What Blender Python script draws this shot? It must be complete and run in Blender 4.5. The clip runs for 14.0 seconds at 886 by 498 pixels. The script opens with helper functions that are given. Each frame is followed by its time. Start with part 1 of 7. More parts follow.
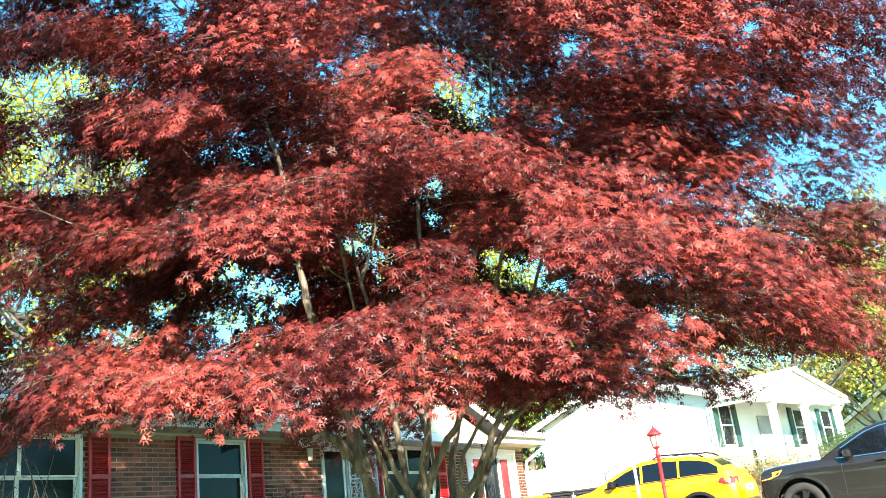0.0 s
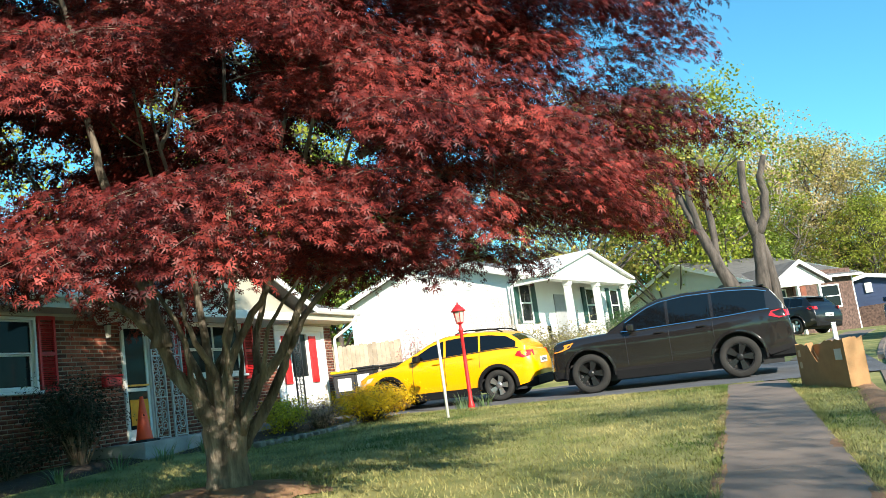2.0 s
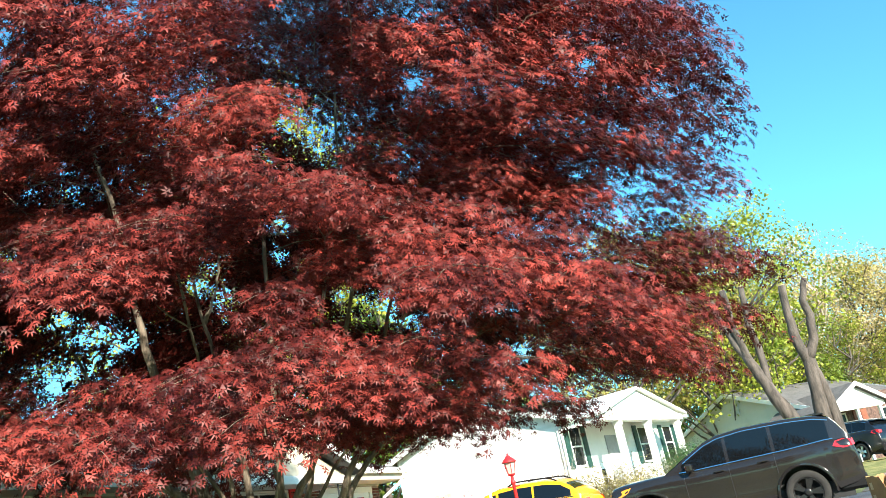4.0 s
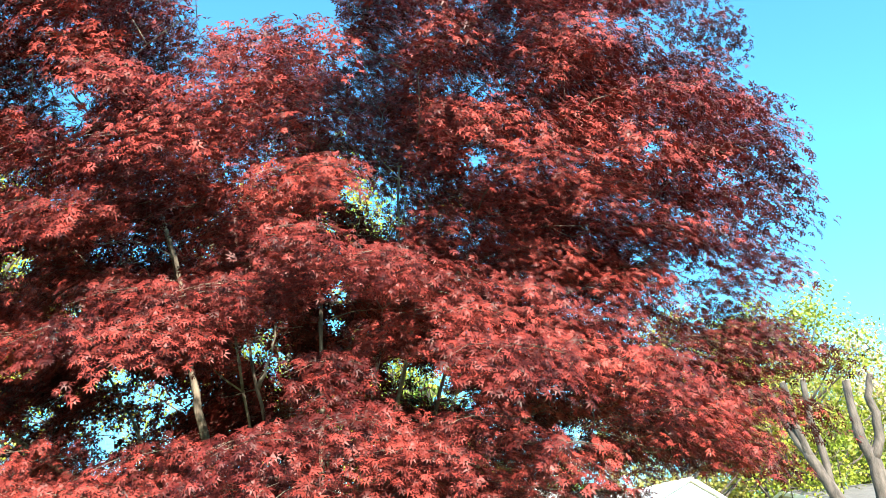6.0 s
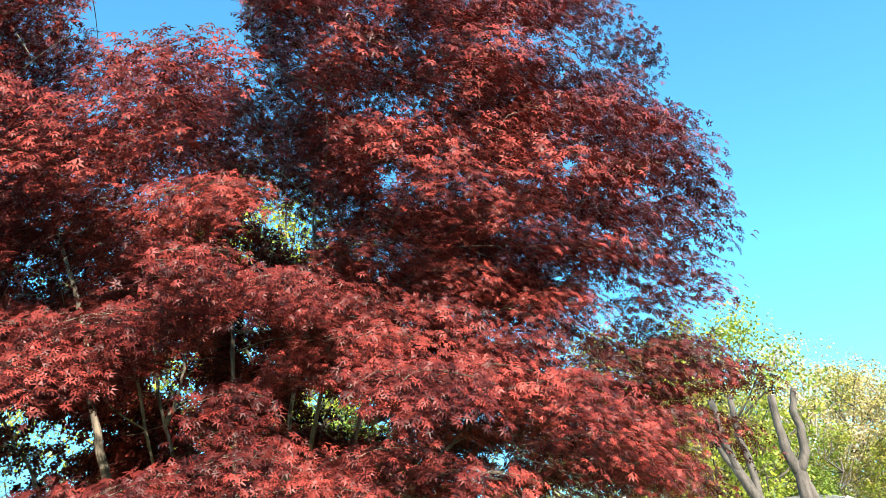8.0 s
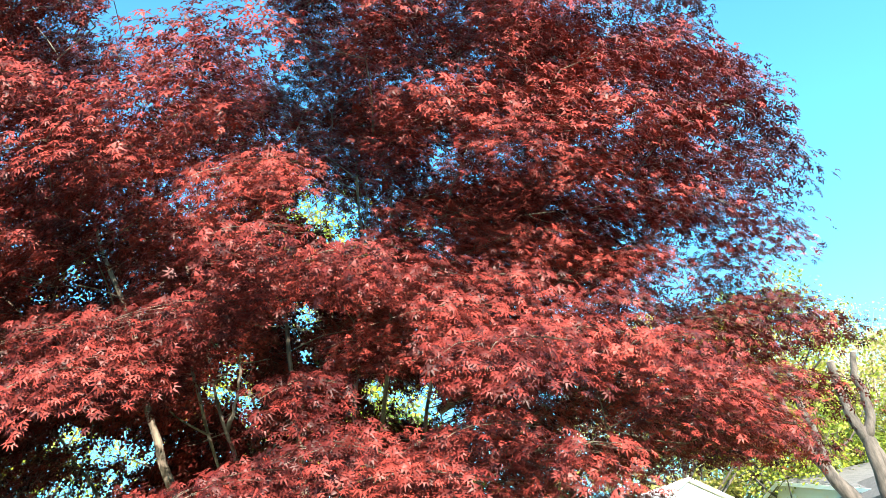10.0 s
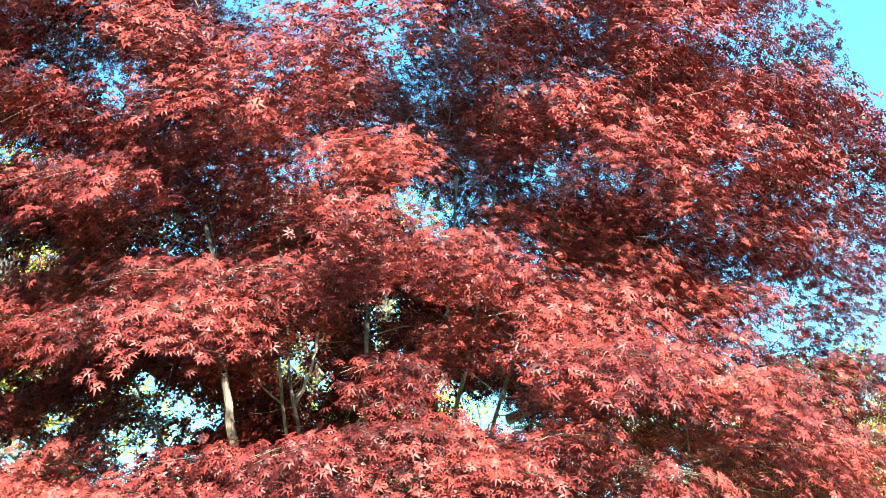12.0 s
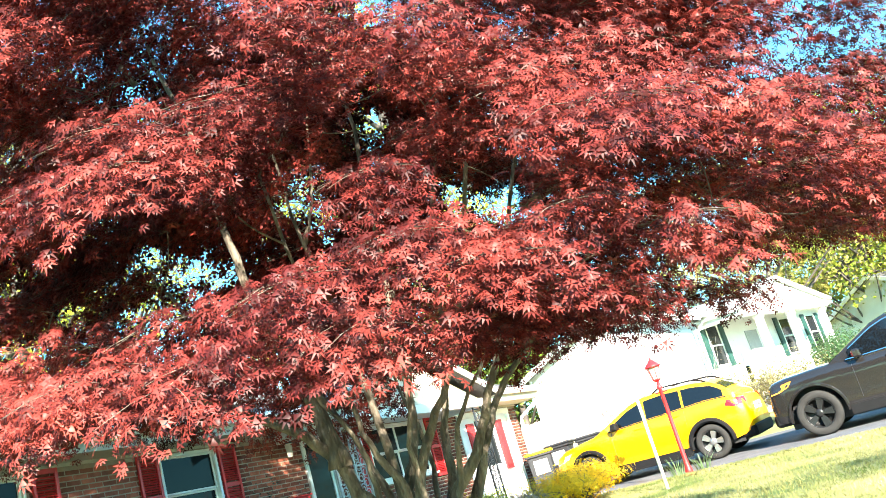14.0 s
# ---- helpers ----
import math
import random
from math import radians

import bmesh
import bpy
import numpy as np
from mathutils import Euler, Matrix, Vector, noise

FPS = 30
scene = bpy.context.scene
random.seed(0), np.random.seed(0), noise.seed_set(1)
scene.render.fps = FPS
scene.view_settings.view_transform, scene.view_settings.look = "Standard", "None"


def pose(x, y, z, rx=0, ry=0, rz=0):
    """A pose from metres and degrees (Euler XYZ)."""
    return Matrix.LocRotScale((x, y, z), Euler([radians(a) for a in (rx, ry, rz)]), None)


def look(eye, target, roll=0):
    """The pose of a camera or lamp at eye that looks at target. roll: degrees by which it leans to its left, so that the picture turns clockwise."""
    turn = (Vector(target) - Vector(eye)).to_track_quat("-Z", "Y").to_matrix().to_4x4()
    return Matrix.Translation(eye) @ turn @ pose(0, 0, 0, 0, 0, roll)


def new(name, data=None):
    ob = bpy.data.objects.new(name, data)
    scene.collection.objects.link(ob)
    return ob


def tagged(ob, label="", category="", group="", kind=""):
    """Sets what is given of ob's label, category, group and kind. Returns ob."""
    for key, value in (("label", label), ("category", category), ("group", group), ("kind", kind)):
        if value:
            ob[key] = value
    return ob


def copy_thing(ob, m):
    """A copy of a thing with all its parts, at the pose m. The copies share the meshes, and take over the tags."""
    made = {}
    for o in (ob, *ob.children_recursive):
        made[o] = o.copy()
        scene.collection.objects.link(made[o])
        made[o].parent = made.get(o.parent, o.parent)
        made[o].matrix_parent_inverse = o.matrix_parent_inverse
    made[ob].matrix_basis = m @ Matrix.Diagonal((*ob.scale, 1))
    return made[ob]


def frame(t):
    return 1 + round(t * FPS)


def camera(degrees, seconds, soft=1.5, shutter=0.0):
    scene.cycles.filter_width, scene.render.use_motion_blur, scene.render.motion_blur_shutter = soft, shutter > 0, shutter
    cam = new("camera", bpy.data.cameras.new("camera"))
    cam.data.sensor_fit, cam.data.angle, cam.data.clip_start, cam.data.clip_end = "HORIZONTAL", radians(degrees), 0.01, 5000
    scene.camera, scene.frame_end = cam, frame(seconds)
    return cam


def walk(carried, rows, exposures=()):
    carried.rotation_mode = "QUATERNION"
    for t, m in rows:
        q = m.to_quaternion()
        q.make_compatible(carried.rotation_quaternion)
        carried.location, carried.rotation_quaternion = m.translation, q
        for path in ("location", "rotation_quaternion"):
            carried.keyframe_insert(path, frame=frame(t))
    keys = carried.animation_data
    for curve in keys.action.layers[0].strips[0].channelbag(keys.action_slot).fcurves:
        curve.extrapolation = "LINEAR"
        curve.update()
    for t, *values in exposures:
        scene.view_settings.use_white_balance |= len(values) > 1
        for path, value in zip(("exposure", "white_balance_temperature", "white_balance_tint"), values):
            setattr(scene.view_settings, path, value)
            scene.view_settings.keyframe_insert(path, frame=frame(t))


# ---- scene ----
cam = camera(52.9, 14.0, soft=0.5)
PATH = [
    (0, (0.56, -0.125, 1.218), (-0.424, 1.502, 1.838), -6.9),
    (0.5, (0.575, -0.066, 1.223), (-0.364, 1.596, 1.819), -6.4),
    (1, (0.5, -0.028, 1.189), (-0.397, 1.679, 1.721), -6.8),
    (1.5, (0.527, -0.08, 1.119), (-0.368, 1.665, 1.512), -6.3),
    (2, (0.526, 0.006, 1.184), (-0.15, 1.863, 1.495), -8.0),
    (2.5, (0.546, -0.022, 1.225), (-0.068, 1.85, 1.568), -8.4),
    (3, (0.533, -0.022, 1.198), (-0.154, 1.805, 1.635), -8.7),
    (3.5, (0.525, -0.023, 1.258), (-0.183, 1.78, 1.757), -9.5),
    (4, (0.521, -0.012, 1.306), (-0.154, 1.761, 1.94), -11.9),
    (4.2, (0.527, -0.015, 1.307), (-0.153, 1.743, 1.975), -11.9),
    (6.3, (0.497, -0.009, 1.337), (-0.238, 1.664, 2.149), -7.8),
    (6.5, (0.503, 0.0, 1.34), (-0.218, 1.678, 2.157), -8.0),
    (7, (0.498, 0.002, 1.356), (-0.179, 1.689, 2.191), -8.4),
    (7.5, (0.505, 0.129, 1.402), (-0.144, 1.824, 2.243), -9.1),
    (7.7, (0.532, 0.2, 1.396), (-0.086, 1.909, 2.232), -10.1),
    (9.8, (0.209, 0.592, 1.44), (-0.393, 2.306, 2.277), -16.0),
    (10, (0.151, 0.604, 1.431), (-0.497, 2.295, 2.28), -15.4),
    (10.5, (-0.062, 0.606, 1.483), (-0.692, 2.283, 2.373), -13.2),
    (11, (-0.193, 0.614, 1.472), (-0.821, 2.282, 2.378), -10.1),
    (11.5, (-0.122, 0.591, 1.447), (-0.801, 2.24, 2.351), -7.4),
    (12, (-0.122, 0.548, 1.396), (-0.884, 2.163, 2.297), -4.7),
    (12.5, (-0.169, 0.576, 1.389), (-0.959, 2.227, 2.195), -2.9),
    (13, (-0.184, 0.573, 1.377), (-1.008, 2.259, 2.069), -2.4),
    (13.5, (-0.228, 0.771, 1.34), (-1.082, 2.447, 2.019), -1.4),
    (13.7, (-0.168, 0.896, 1.417), (-1.021, 2.583, 2.071), -5.4),
    (14, (-0.174, 1.048, 1.402), (-1.107, 2.734, 1.938), -16.7),
]
EXPOSURES = [(0, 2.32, 6800, 9), (1, 2.2, 6800, 9), (1.5, 1.45, 6800, 9), (2, 1.0, 6800, 9), (2.5, 0.88, 6800, 9), (3, 1.08, 6800, 9), (3.5, 1.4, 6800, 9), (4.2, 1.55, 6800, 9), (6.3, 2.12, 6800, 9), (7, 1.83, 6800, 9), (7.7, 1.78, 6800, 9), (9.8, 1.95, 6800, 9), (10.2, 2.4, 6800, 9), (11, 2.47, 6800, 9), (12.5, 2.94, 6800, 9), (13.5, 2.8, 6800, 9), (14, 2.6, 6800, 9)]
walk(cam, [(t, look(eye, target, roll)) for t, eye, target, roll in PATH], EXPOSURES)

# ---- world, sun ----
SUN = Vector((0.61, -0.61, 0.42)).normalized()
world = bpy.data.worlds.new("world")
scene.world = world
world.use_nodes = True
wt = world.node_tree
sky = wt.nodes.new("ShaderNodeTexSky")
sky.sky_type, sky.sun_disc = "NISHITA", False
sky.sun_elevation = math.asin(SUN.z)
sky.sun_rotation = math.atan2(SUN.x, SUN.y)
sky.air_density, sky.dust_density, sky.ozone_density = 1.0, 0.3, 2.0
wt.nodes["Background"].inputs[1].default_value = 0.058
clear = wt.nodes.new("ShaderNodeMix")
clear.data_type, clear.blend_type = "RGBA", "MULTIPLY"
clear.inputs[0].default_value = 1.0
clear.inputs[7].default_value = (0.8, 1.95, 2.15, 1)
wt.links.new(sky.outputs[0], clear.inputs[6])
wt.links.new(clear.outputs[2], wt.nodes["Background"].inputs[0])
sun_data = bpy.data.lights.new("sun", "SUN")
sun_data.energy, sun_data.angle, sun_data.color = 5.0, radians(0.5), (1.0, 0.93, 0.82)
sun = new("sun", sun_data)
sun.matrix_world = look(SUN * 60, (0, 0, 0))

# ---- small builders ----
def material(name, base, rough=0.6, metal=0.0, vary=0.15, scale=6.0, fine=60.0, bump=0.1, island=0.0, obrand=0.0, second=None, spec=0.5, translucent=0.0, coat=0.0, upright=1.0):
    """A procedural surface: two scales of variation, relief, and some play from piece to piece."""
    m = bpy.data.materials.new(name)
    m.use_nodes = True
    t = m.node_tree
    b = t.nodes["Principled BSDF"]
    b.inputs["Roughness"].default_value, b.inputs["Metallic"].default_value = rough, metal
    b.inputs["Specular IOR Level"].default_value = spec
    if coat:
        b.inputs["Coat Weight"].default_value, b.inputs["Coat Roughness"].default_value = coat * 0.6, 0.04
    big = t.nodes.new("ShaderNodeTexNoise")
    big.inputs["Scale"].default_value, big.inputs["Detail"].default_value = scale, 4.0
    small = t.nodes.new("ShaderNodeTexNoise")
    small.inputs["Scale"].default_value, small.inputs["Detail"].default_value = fine, 3.0
    geo = t.nodes.new("ShaderNodeNewGeometry")
    along = t.nodes.new("ShaderNodeVectorMath")
    along.operation = "MULTIPLY"
    along.inputs[1].default_value = (1.0, 1.0, upright)
    t.links.new(geo.outputs["Position"], along.inputs[0])
    t.links.new(along.outputs[0], big.inputs["Vector"])
    t.links.new(along.outputs[0], small.inputs["Vector"])
    mixc = t.nodes.new("ShaderNodeMix")
    mixc.data_type = "RGBA"
    lo = tuple(c * (1 - vary) for c in base)
    hi = second or tuple(min(1.0, c * (1 + vary)) for c in base)
    mixc.inputs[6].default_value, mixc.inputs[7].default_value = (*lo, 1), (*hi, 1)
    ramp = t.nodes.new("ShaderNodeMapRange")
    ramp.inputs[1].default_value, ramp.inputs[2].default_value = 0.3, 0.7
    t.links.new(big.outputs[0], ramp.inputs[0])
    t.links.new(ramp.outputs[0], mixc.inputs[0])
    out = mixc.outputs[2]
    grain = t.nodes.new("ShaderNodeHueSaturation")
    t.links.new(out, grain.inputs["Color"])
    val = t.nodes.new("ShaderNodeMapRange")
    val.inputs[3].default_value, val.inputs[4].default_value = 1 - vary * 0.8, 1 + vary * 0.8
    t.links.new(small.outputs[0], val.inputs[0])
    last = val.outputs[0]
    for amount, node, socket in ((island, "ShaderNodeNewGeometry", "Random Per Island"), (obrand, "ShaderNodeObjectInfo", "Random")):
        if amount:
            src = t.nodes.new(node)
            mr = t.nodes.new("ShaderNodeMapRange")
            mr.inputs[3].default_value, mr.inputs[4].default_value = 1 - amount, 1 + amount
            t.links.new(src.outputs[socket], mr.inputs[0])
            mul = t.nodes.new("ShaderNodeMath")
            mul.operation = "MULTIPLY"
            t.links.new(last, mul.inputs[0])
            t.links.new(mr.outputs[0], mul.inputs[1])
            last = mul.outputs[0]
    t.links.new(last, grain.inputs["Value"])
    t.links.new(grain.outputs[0], b.inputs["Base Color"])
    if bump:
        bu = t.nodes.new("ShaderNodeBump")
        bu.inputs["Strength"].default_value, bu.inputs["Distance"].default_value = bump, 0.02
        t.links.new(small.outputs[0], bu.inputs["Height"])
        t.links.new(bu.outputs[0], b.inputs["Normal"])
    if translucent:
        tr = t.nodes.new("ShaderNodeBsdfTranslucent")
        ms = t.nodes.new("ShaderNodeMixShader")
        ms.inputs[0].default_value = translucent
        t.links.new(grain.outputs[0], tr.inputs[0])
        t.links.new(b.outputs[0], ms.inputs[1])
        t.links.new(tr.outputs[0], ms.inputs[2])
        t.links.new(ms.outputs[0], t.nodes["Material Output"].inputs[0])
    return m


def glass_material(name, tint, rough=0.03, alpha=0.0, shine=0.12):
    """Window glass seen from outside: a dark, mirror-like pane that lets a little through."""
    m = bpy.data.materials.new(name)
    m.use_nodes = True
    t = m.node_tree
    b = t.nodes["Principled BSDF"]
    b.inputs["Base Color"].default_value = (*tint, 1)
    b.inputs["Roughness"].default_value = rough
    b.inputs["Specular IOR Level"].default_value = shine
    if alpha:
        b.inputs["Transmission Weight"].default_value = alpha
        b.inputs["IOR"].default_value = 1.15
    return m


def part(name, bm, mat, parent=None, label="", smooth=False):
    me = bpy.data.meshes.new(name)
    bm.normal_update()
    bm.to_mesh(me)
    bm.free()
    me.materials.append(mat)
    if smooth:
        me.polygons.foreach_set("use_smooth", [True] * len(me.polygons))
    ob = new(name, me)
    if parent:
        ob.parent = parent
    if label:
        tagged(ob, label=label)
    return ob


def thing(name, label, category, at=None, group="", kind=""):
    ob = new(name)
    ob.empty_display_size = 0.2
    if at is not None:
        ob.matrix_basis = at if isinstance(at, Matrix) else Matrix.Translation(at)
    return tagged(ob, label, category, group, kind)


def box(bm, a, b, bevel=0.0, m=None):
    """A box from corner a to corner b, its edges rounded by bevel."""
    s = [b[k] - a[k] for k in range(3)]
    mid = [(b[k] + a[k]) / 2 for k in range(3)]
    r = bmesh.ops.create_cube(bm, size=1.0, matrix=(m or Matrix()) @ Matrix.Translation(mid) @ Matrix.Diagonal((*s, 1)))
    if bevel:
        edges = {e for v in r["verts"] for e in v.link_edges}
        bmesh.ops.bevel(bm, geom=list(edges), offset=bevel, segments=1, profile=0.5, affect="EDGES")
    return bm


def boxes(*pairs, bevel=0.0):
    bm = bmesh.new()
    for a, b in pairs:
        box(bm, a, b, bevel)
    return bm


def tube(bm, pts, radii, sides=8, cap=True):
    """A swept tube through pts with a radius at each."""
    rings = []
    up = Vector((0, 0, 1))
    ref = None
    for i, p in enumerate(pts):
        d = (Vector(pts[min(i + 1, len(pts) - 1)]) - Vector(pts[max(i - 1, 0)])).normalized()
        if ref is None:
            ref = d.orthogonal().normalized()
        ref = (ref - d * ref.dot(d)).normalized()
        side = d.cross(ref)
        rings.append([bm.verts.new(Vector(p) + radii[i] * (ref * math.cos(a) + side * math.sin(a))) for a in [2 * math.pi * k / sides for k in range(sides)]])
    for r0, r1 in zip(rings, rings[1:]):
        for k in range(sides):
            bm.faces.new((r0[k], r0[(k + 1) % sides], r1[(k + 1) % sides], r1[k]))
    if cap:
        bm.faces.new(rings[0][::-1])
        bm.faces.new(rings[-1])
    return bm


def lathe(bm, profile, sides=20, m=None):
    """A turned form from (radius, height) pairs, round z."""
    m = m or Matrix()
    rings = [[bm.verts.new(m @ Vector((r * math.cos(2 * math.pi * k / sides), r * math.sin(2 * math.pi * k / sides), z))) for k in range(sides)] for r, z in profile]
    for r0, r1 in zip(rings, rings[1:]):
        for k in range(sides):
            bm.faces.new((r0[k], r0[(k + 1) % sides], r1[(k + 1) % sides], r1[k]))
    bm.faces.new(rings[0][::-1])
    bm.faces.new(rings[-1])
    return bm


def prism(bm, outline, y0, y1, m=None):
    """An outline of (x, z) pairs extruded from y0 to y1."""
    m = m or Matrix()
    a = [bm.verts.new(m @ Vector((x, y0, z))) for x, z in outline]
    b = [bm.verts.new(m @ Vector((x, y1, z))) for x, z in outline]
    n = len(outline)
    for k in range(n):
        bm.faces.new((a[k], a[(k + 1) % n], b[(k + 1) % n], b[k]))
    bm.faces.new(a[::-1])
    bm.faces.new(b)
    bmesh.ops.recalc_face_normals(bm, faces=bm.faces[:])
    return bm


def mesh_from(name, verts, faces_flat, sizes, mat, parent=None, label="", smooth=False):
    """A mesh from numpy arrays: vertices, the corners of all faces, and the corners per face (one number)."""
    me = bpy.data.meshes.new(name)
    n = len(faces_flat) // sizes
    me.vertices.add(len(verts))
    me.vertices.foreach_set("co", np.ascontiguousarray(verts, dtype=np.float32).ravel())
    me.loops.add(n * sizes)
    me.loops.foreach_set("vertex_index", np.ascontiguousarray(faces_flat, dtype=np.int32))
    me.polygons.add(n)
    me.polygons.foreach_set("loop_start", np.arange(n, dtype=np.int32) * sizes)
    if smooth:
        me.polygons.foreach_set("use_smooth", np.ones(n, dtype=bool))
    me.update(calc_edges=True)
    me.validate()
    me.materials.append(mat)
    ob = new(name, me)
    if parent:
        ob.parent = parent
    if label:
        tagged(ob, label=label)
    return ob


def ground_z(x, y):
    """The slope that the whole street stands on."""
    z = 0.034 * y - 0.04 * x
    z += 0.17 * math.exp(-((x + 4.35) ** 2 + (y - 6.95) ** 2) / 3.0)
    k = min(max((y - 22.0) / 12.0, 0.0), 1.0)
    z += 0.3 * k * k * (3 - 2 * k) * min(max((1.0 - x) / 5.0, 0.0), 1.0)
    d = min(max((y - 16.5) / 0.5, 0.0), 1.0) * min(max((22.8 - y) / 0.6, 0.0), 1.0)
    z -= d * 0.016 * min(max(-x, 0.0), 9.0)
    q = min(max((-8.0 - x) / 1.5, 0.0), 1.0)
    z += 0.1 * q * q * (3 - 2 * q) * math.exp(-((y - 11.0) / 6.0) ** 2)
    return z - 0.02 * max(0.0, y - 42.0) + 0.03 * max(0.0, -30.0 - x) * -1


MAT = {}
MAT["grass"] = material("lawn_grass", (0.10, 0.16, 0.025), 0.9, vary=0.35, scale=1.3, fine=40, bump=0.6, second=(0.33, 0.30, 0.11))
MAT["concrete"] = material("concrete", (0.185, 0.145, 0.12), 0.85, vary=0.18, scale=2.0, fine=90, bump=0.25)
MAT["asphalt"] = material("asphalt", (0.10, 0.102, 0.112), 0.85, vary=0.2, scale=2.0, fine=150, bump=0.4)
MAT["brick"] = material("red_brick", (0.21, 0.056, 0.032), 0.85, vary=0.25, scale=9, fine=120, bump=0.35, island=0.45, obrand=0.45)
# brown brick of the far houses, its colour darkened for the shaded front
MAT["farbrick"] = material("shaded_brown_brick", (0.085, 0.05, 0.04), 0.85, vary=0.5, scale=9, fine=60, bump=0.35, second=(0.17, 0.10, 0.08))
MAT["mortar"] = material("mortar", (0.34, 0.27, 0.21), 0.9, vary=0.15, scale=7, fine=120, bump=0.3)
MAT["white"] = material("white_paint", (0.78, 0.78, 0.76), 0.55, vary=0.05, scale=3, fine=60, bump=0.05)
MAT["siding"] = material("white_vinyl_siding", (0.86, 0.85, 0.83), 0.5, vary=0.03, scale=1.5, fine=40, bump=0.05)
MAT["cream"] = material("cream_trim_paint", (0.5, 0.46, 0.37), 0.6, vary=0.08, scale=4, fine=60, bump=0.06)
MAT["redpaint"] = material("red_shutter_paint", (0.56, 0.02, 0.024), 0.45, vary=0.15, scale=5, fine=70, bump=0.08)
MAT["shingle"] = material("asphalt_shingle", (0.13, 0.125, 0.125), 0.9, vary=0.2, scale=3, fine=80, bump=0.4, island=0.2)
MAT["glass"] = glass_material("window_glass", (0.012, 0.015, 0.017), 0.05)
MAT["bark"] = material("maple_bark", (0.085, 0.065, 0.048), 0.9, vary=0.5, scale=12, fine=70, bump=1.0, second=(0.25, 0.2, 0.15), upright=0.22)
MAT["maple"] = material("maple_leaf", (0.066, 0.0068, 0.0083), 0.5, vary=0.4, scale=1.1, fine=30, bump=0.0, island=0.75, translucent=0.10, spec=0.25, second=(0.235, 0.035, 0.026))
MAT["green"] = material("spring_leaf", (0.2, 0.3, 0.03), 0.6, vary=0.3, scale=0.3, fine=8, bump=0.0, island=0.4, translucent=0.4, second=(0.42, 0.43, 0.05))
MAT["greybark"] = material("grey_bark", (0.05, 0.042, 0.036), 0.9, vary=0.4, scale=6, fine=35, bump=1.0, second=(0.13, 0.105, 0.09), upright=0.25)
MAT["yellow"] = material("yellow_car_paint", (0.9, 0.39, 0.002), 0.3, vary=0.02, scale=2, fine=30, bump=0.0, coat=1.0)
MAT["greycar"] = material("grey_car_paint", (0.022, 0.02, 0.02), 0.16, metal=0.3, vary=0.05, scale=2, fine=300, bump=0.0, coat=1.0)
MAT["drive"] = material("driveway_asphalt", (0.1, 0.104, 0.115), 0.85, vary=0.25, scale=1.4, fine=120, bump=0.4)
MAT["earth"] = material("dry_earth", (0.27, 0.15, 0.08), 0.95, vary=0.3, scale=3, fine=50, bump=0.8)
# mulch colour is darkened to stand for the deep shade on the beds
MAT["mulch"] = material("shade_dark_mulch", (0.05, 0.034, 0.024), 0.95, vary=0.4, scale=8, fine=60, bump=0.9)
MAT["blade"] = material("grass_blade", (0.1, 0.18, 0.022), 0.7, vary=0.35, scale=0.9, fine=12, bump=0, island=0.4, translucent=0.25, second=(0.42, 0.36, 0.15))
MAT["darkwood"] = material("dark_wood", (0.08, 0.05, 0.03), 0.6, vary=0.2)
MAT["dimwall"] = material("inner_wall_paint", (0.3, 0.29, 0.27), 0.8, vary=0.06)
MAT["fabric"] = material("pale_fabric", (0.6, 0.58, 0.54), 0.9, vary=0.1, fine=200, bump=0.1)
MAT["brass"] = material("brass", (0.7, 0.42, 0.1), 0.3, metal=0.9, vary=0.08)
MAT["orange"] = material("orange_cloth", (0.85, 0.36, 0.02), 0.7, vary=0.12, scale=8)
MAT["doorwood"] = material("red_brown_door", (0.22, 0.07, 0.04), 0.5, vary=0.2)
MAT["doorgrey"] = material("grey_door_paint", (0.35, 0.36, 0.37), 0.5, vary=0.08)
MAT["concrete_grey"] = material("grey_concrete", (0.3, 0.3, 0.31), 0.9, vary=0.2, scale=3, fine=80, bump=0.3)
MAT["whiteiron"] = material("white_painted_iron", (0.42, 0.42, 0.42), 0.5, vary=0.1)
MAT["blackiron"] = material("black_painted_iron", (0.03, 0.035, 0.04), 0.5, vary=0.2)
MAT["milkglass"] = material("lantern_glass", (0.7, 0.66, 0.58), 0.15, vary=0.05, bump=0, translucent=0.4)
MAT["rubber"] = material("black_rubber", (0.018, 0.018, 0.02), 0.7, vary=0.2)
MAT["cone"] = material("orange_plastic", (0.8, 0.07, 0.015), 0.45, vary=0.1)
MAT["greenpaint"] = material("dark_green_paint", (0.015, 0.06, 0.05), 0.5, vary=0.12)
MAT["cream_siding"] = material("pale_cream_siding", (0.62, 0.6, 0.52), 0.6, vary=0.06, scale=1.5)
MAT["bluesiding"] = material("dark_blue_siding", (0.035, 0.055, 0.12), 0.6, vary=0.1, scale=1.5)
MAT["cladding"] = material("black_plastic_trim", (0.007, 0.007, 0.008), 0.7, vary=0.1, spec=0.2)
MAT["tyre"] = material("tyre_rubber", (0.03, 0.029, 0.028), 0.85, vary=0.2, fine=90, bump=0.3, spec=0.2)
MAT["rimsilver"] = material("silver_alloy", (0.55, 0.55, 0.55), 0.3, metal=0.9, vary=0.05)
MAT["rimdark"] = material("dark_alloy", (0.04, 0.04, 0.042), 0.4, metal=0.6, vary=0.1)
MAT["rimblack"] = material("gloss_black_alloy", (0.02, 0.02, 0.021), 0.3, metal=0.3, vary=0.1)
MAT["chrome"] = material("chrome", (0.75, 0.75, 0.76), 0.12, metal=1.0, vary=0.03, bump=0)
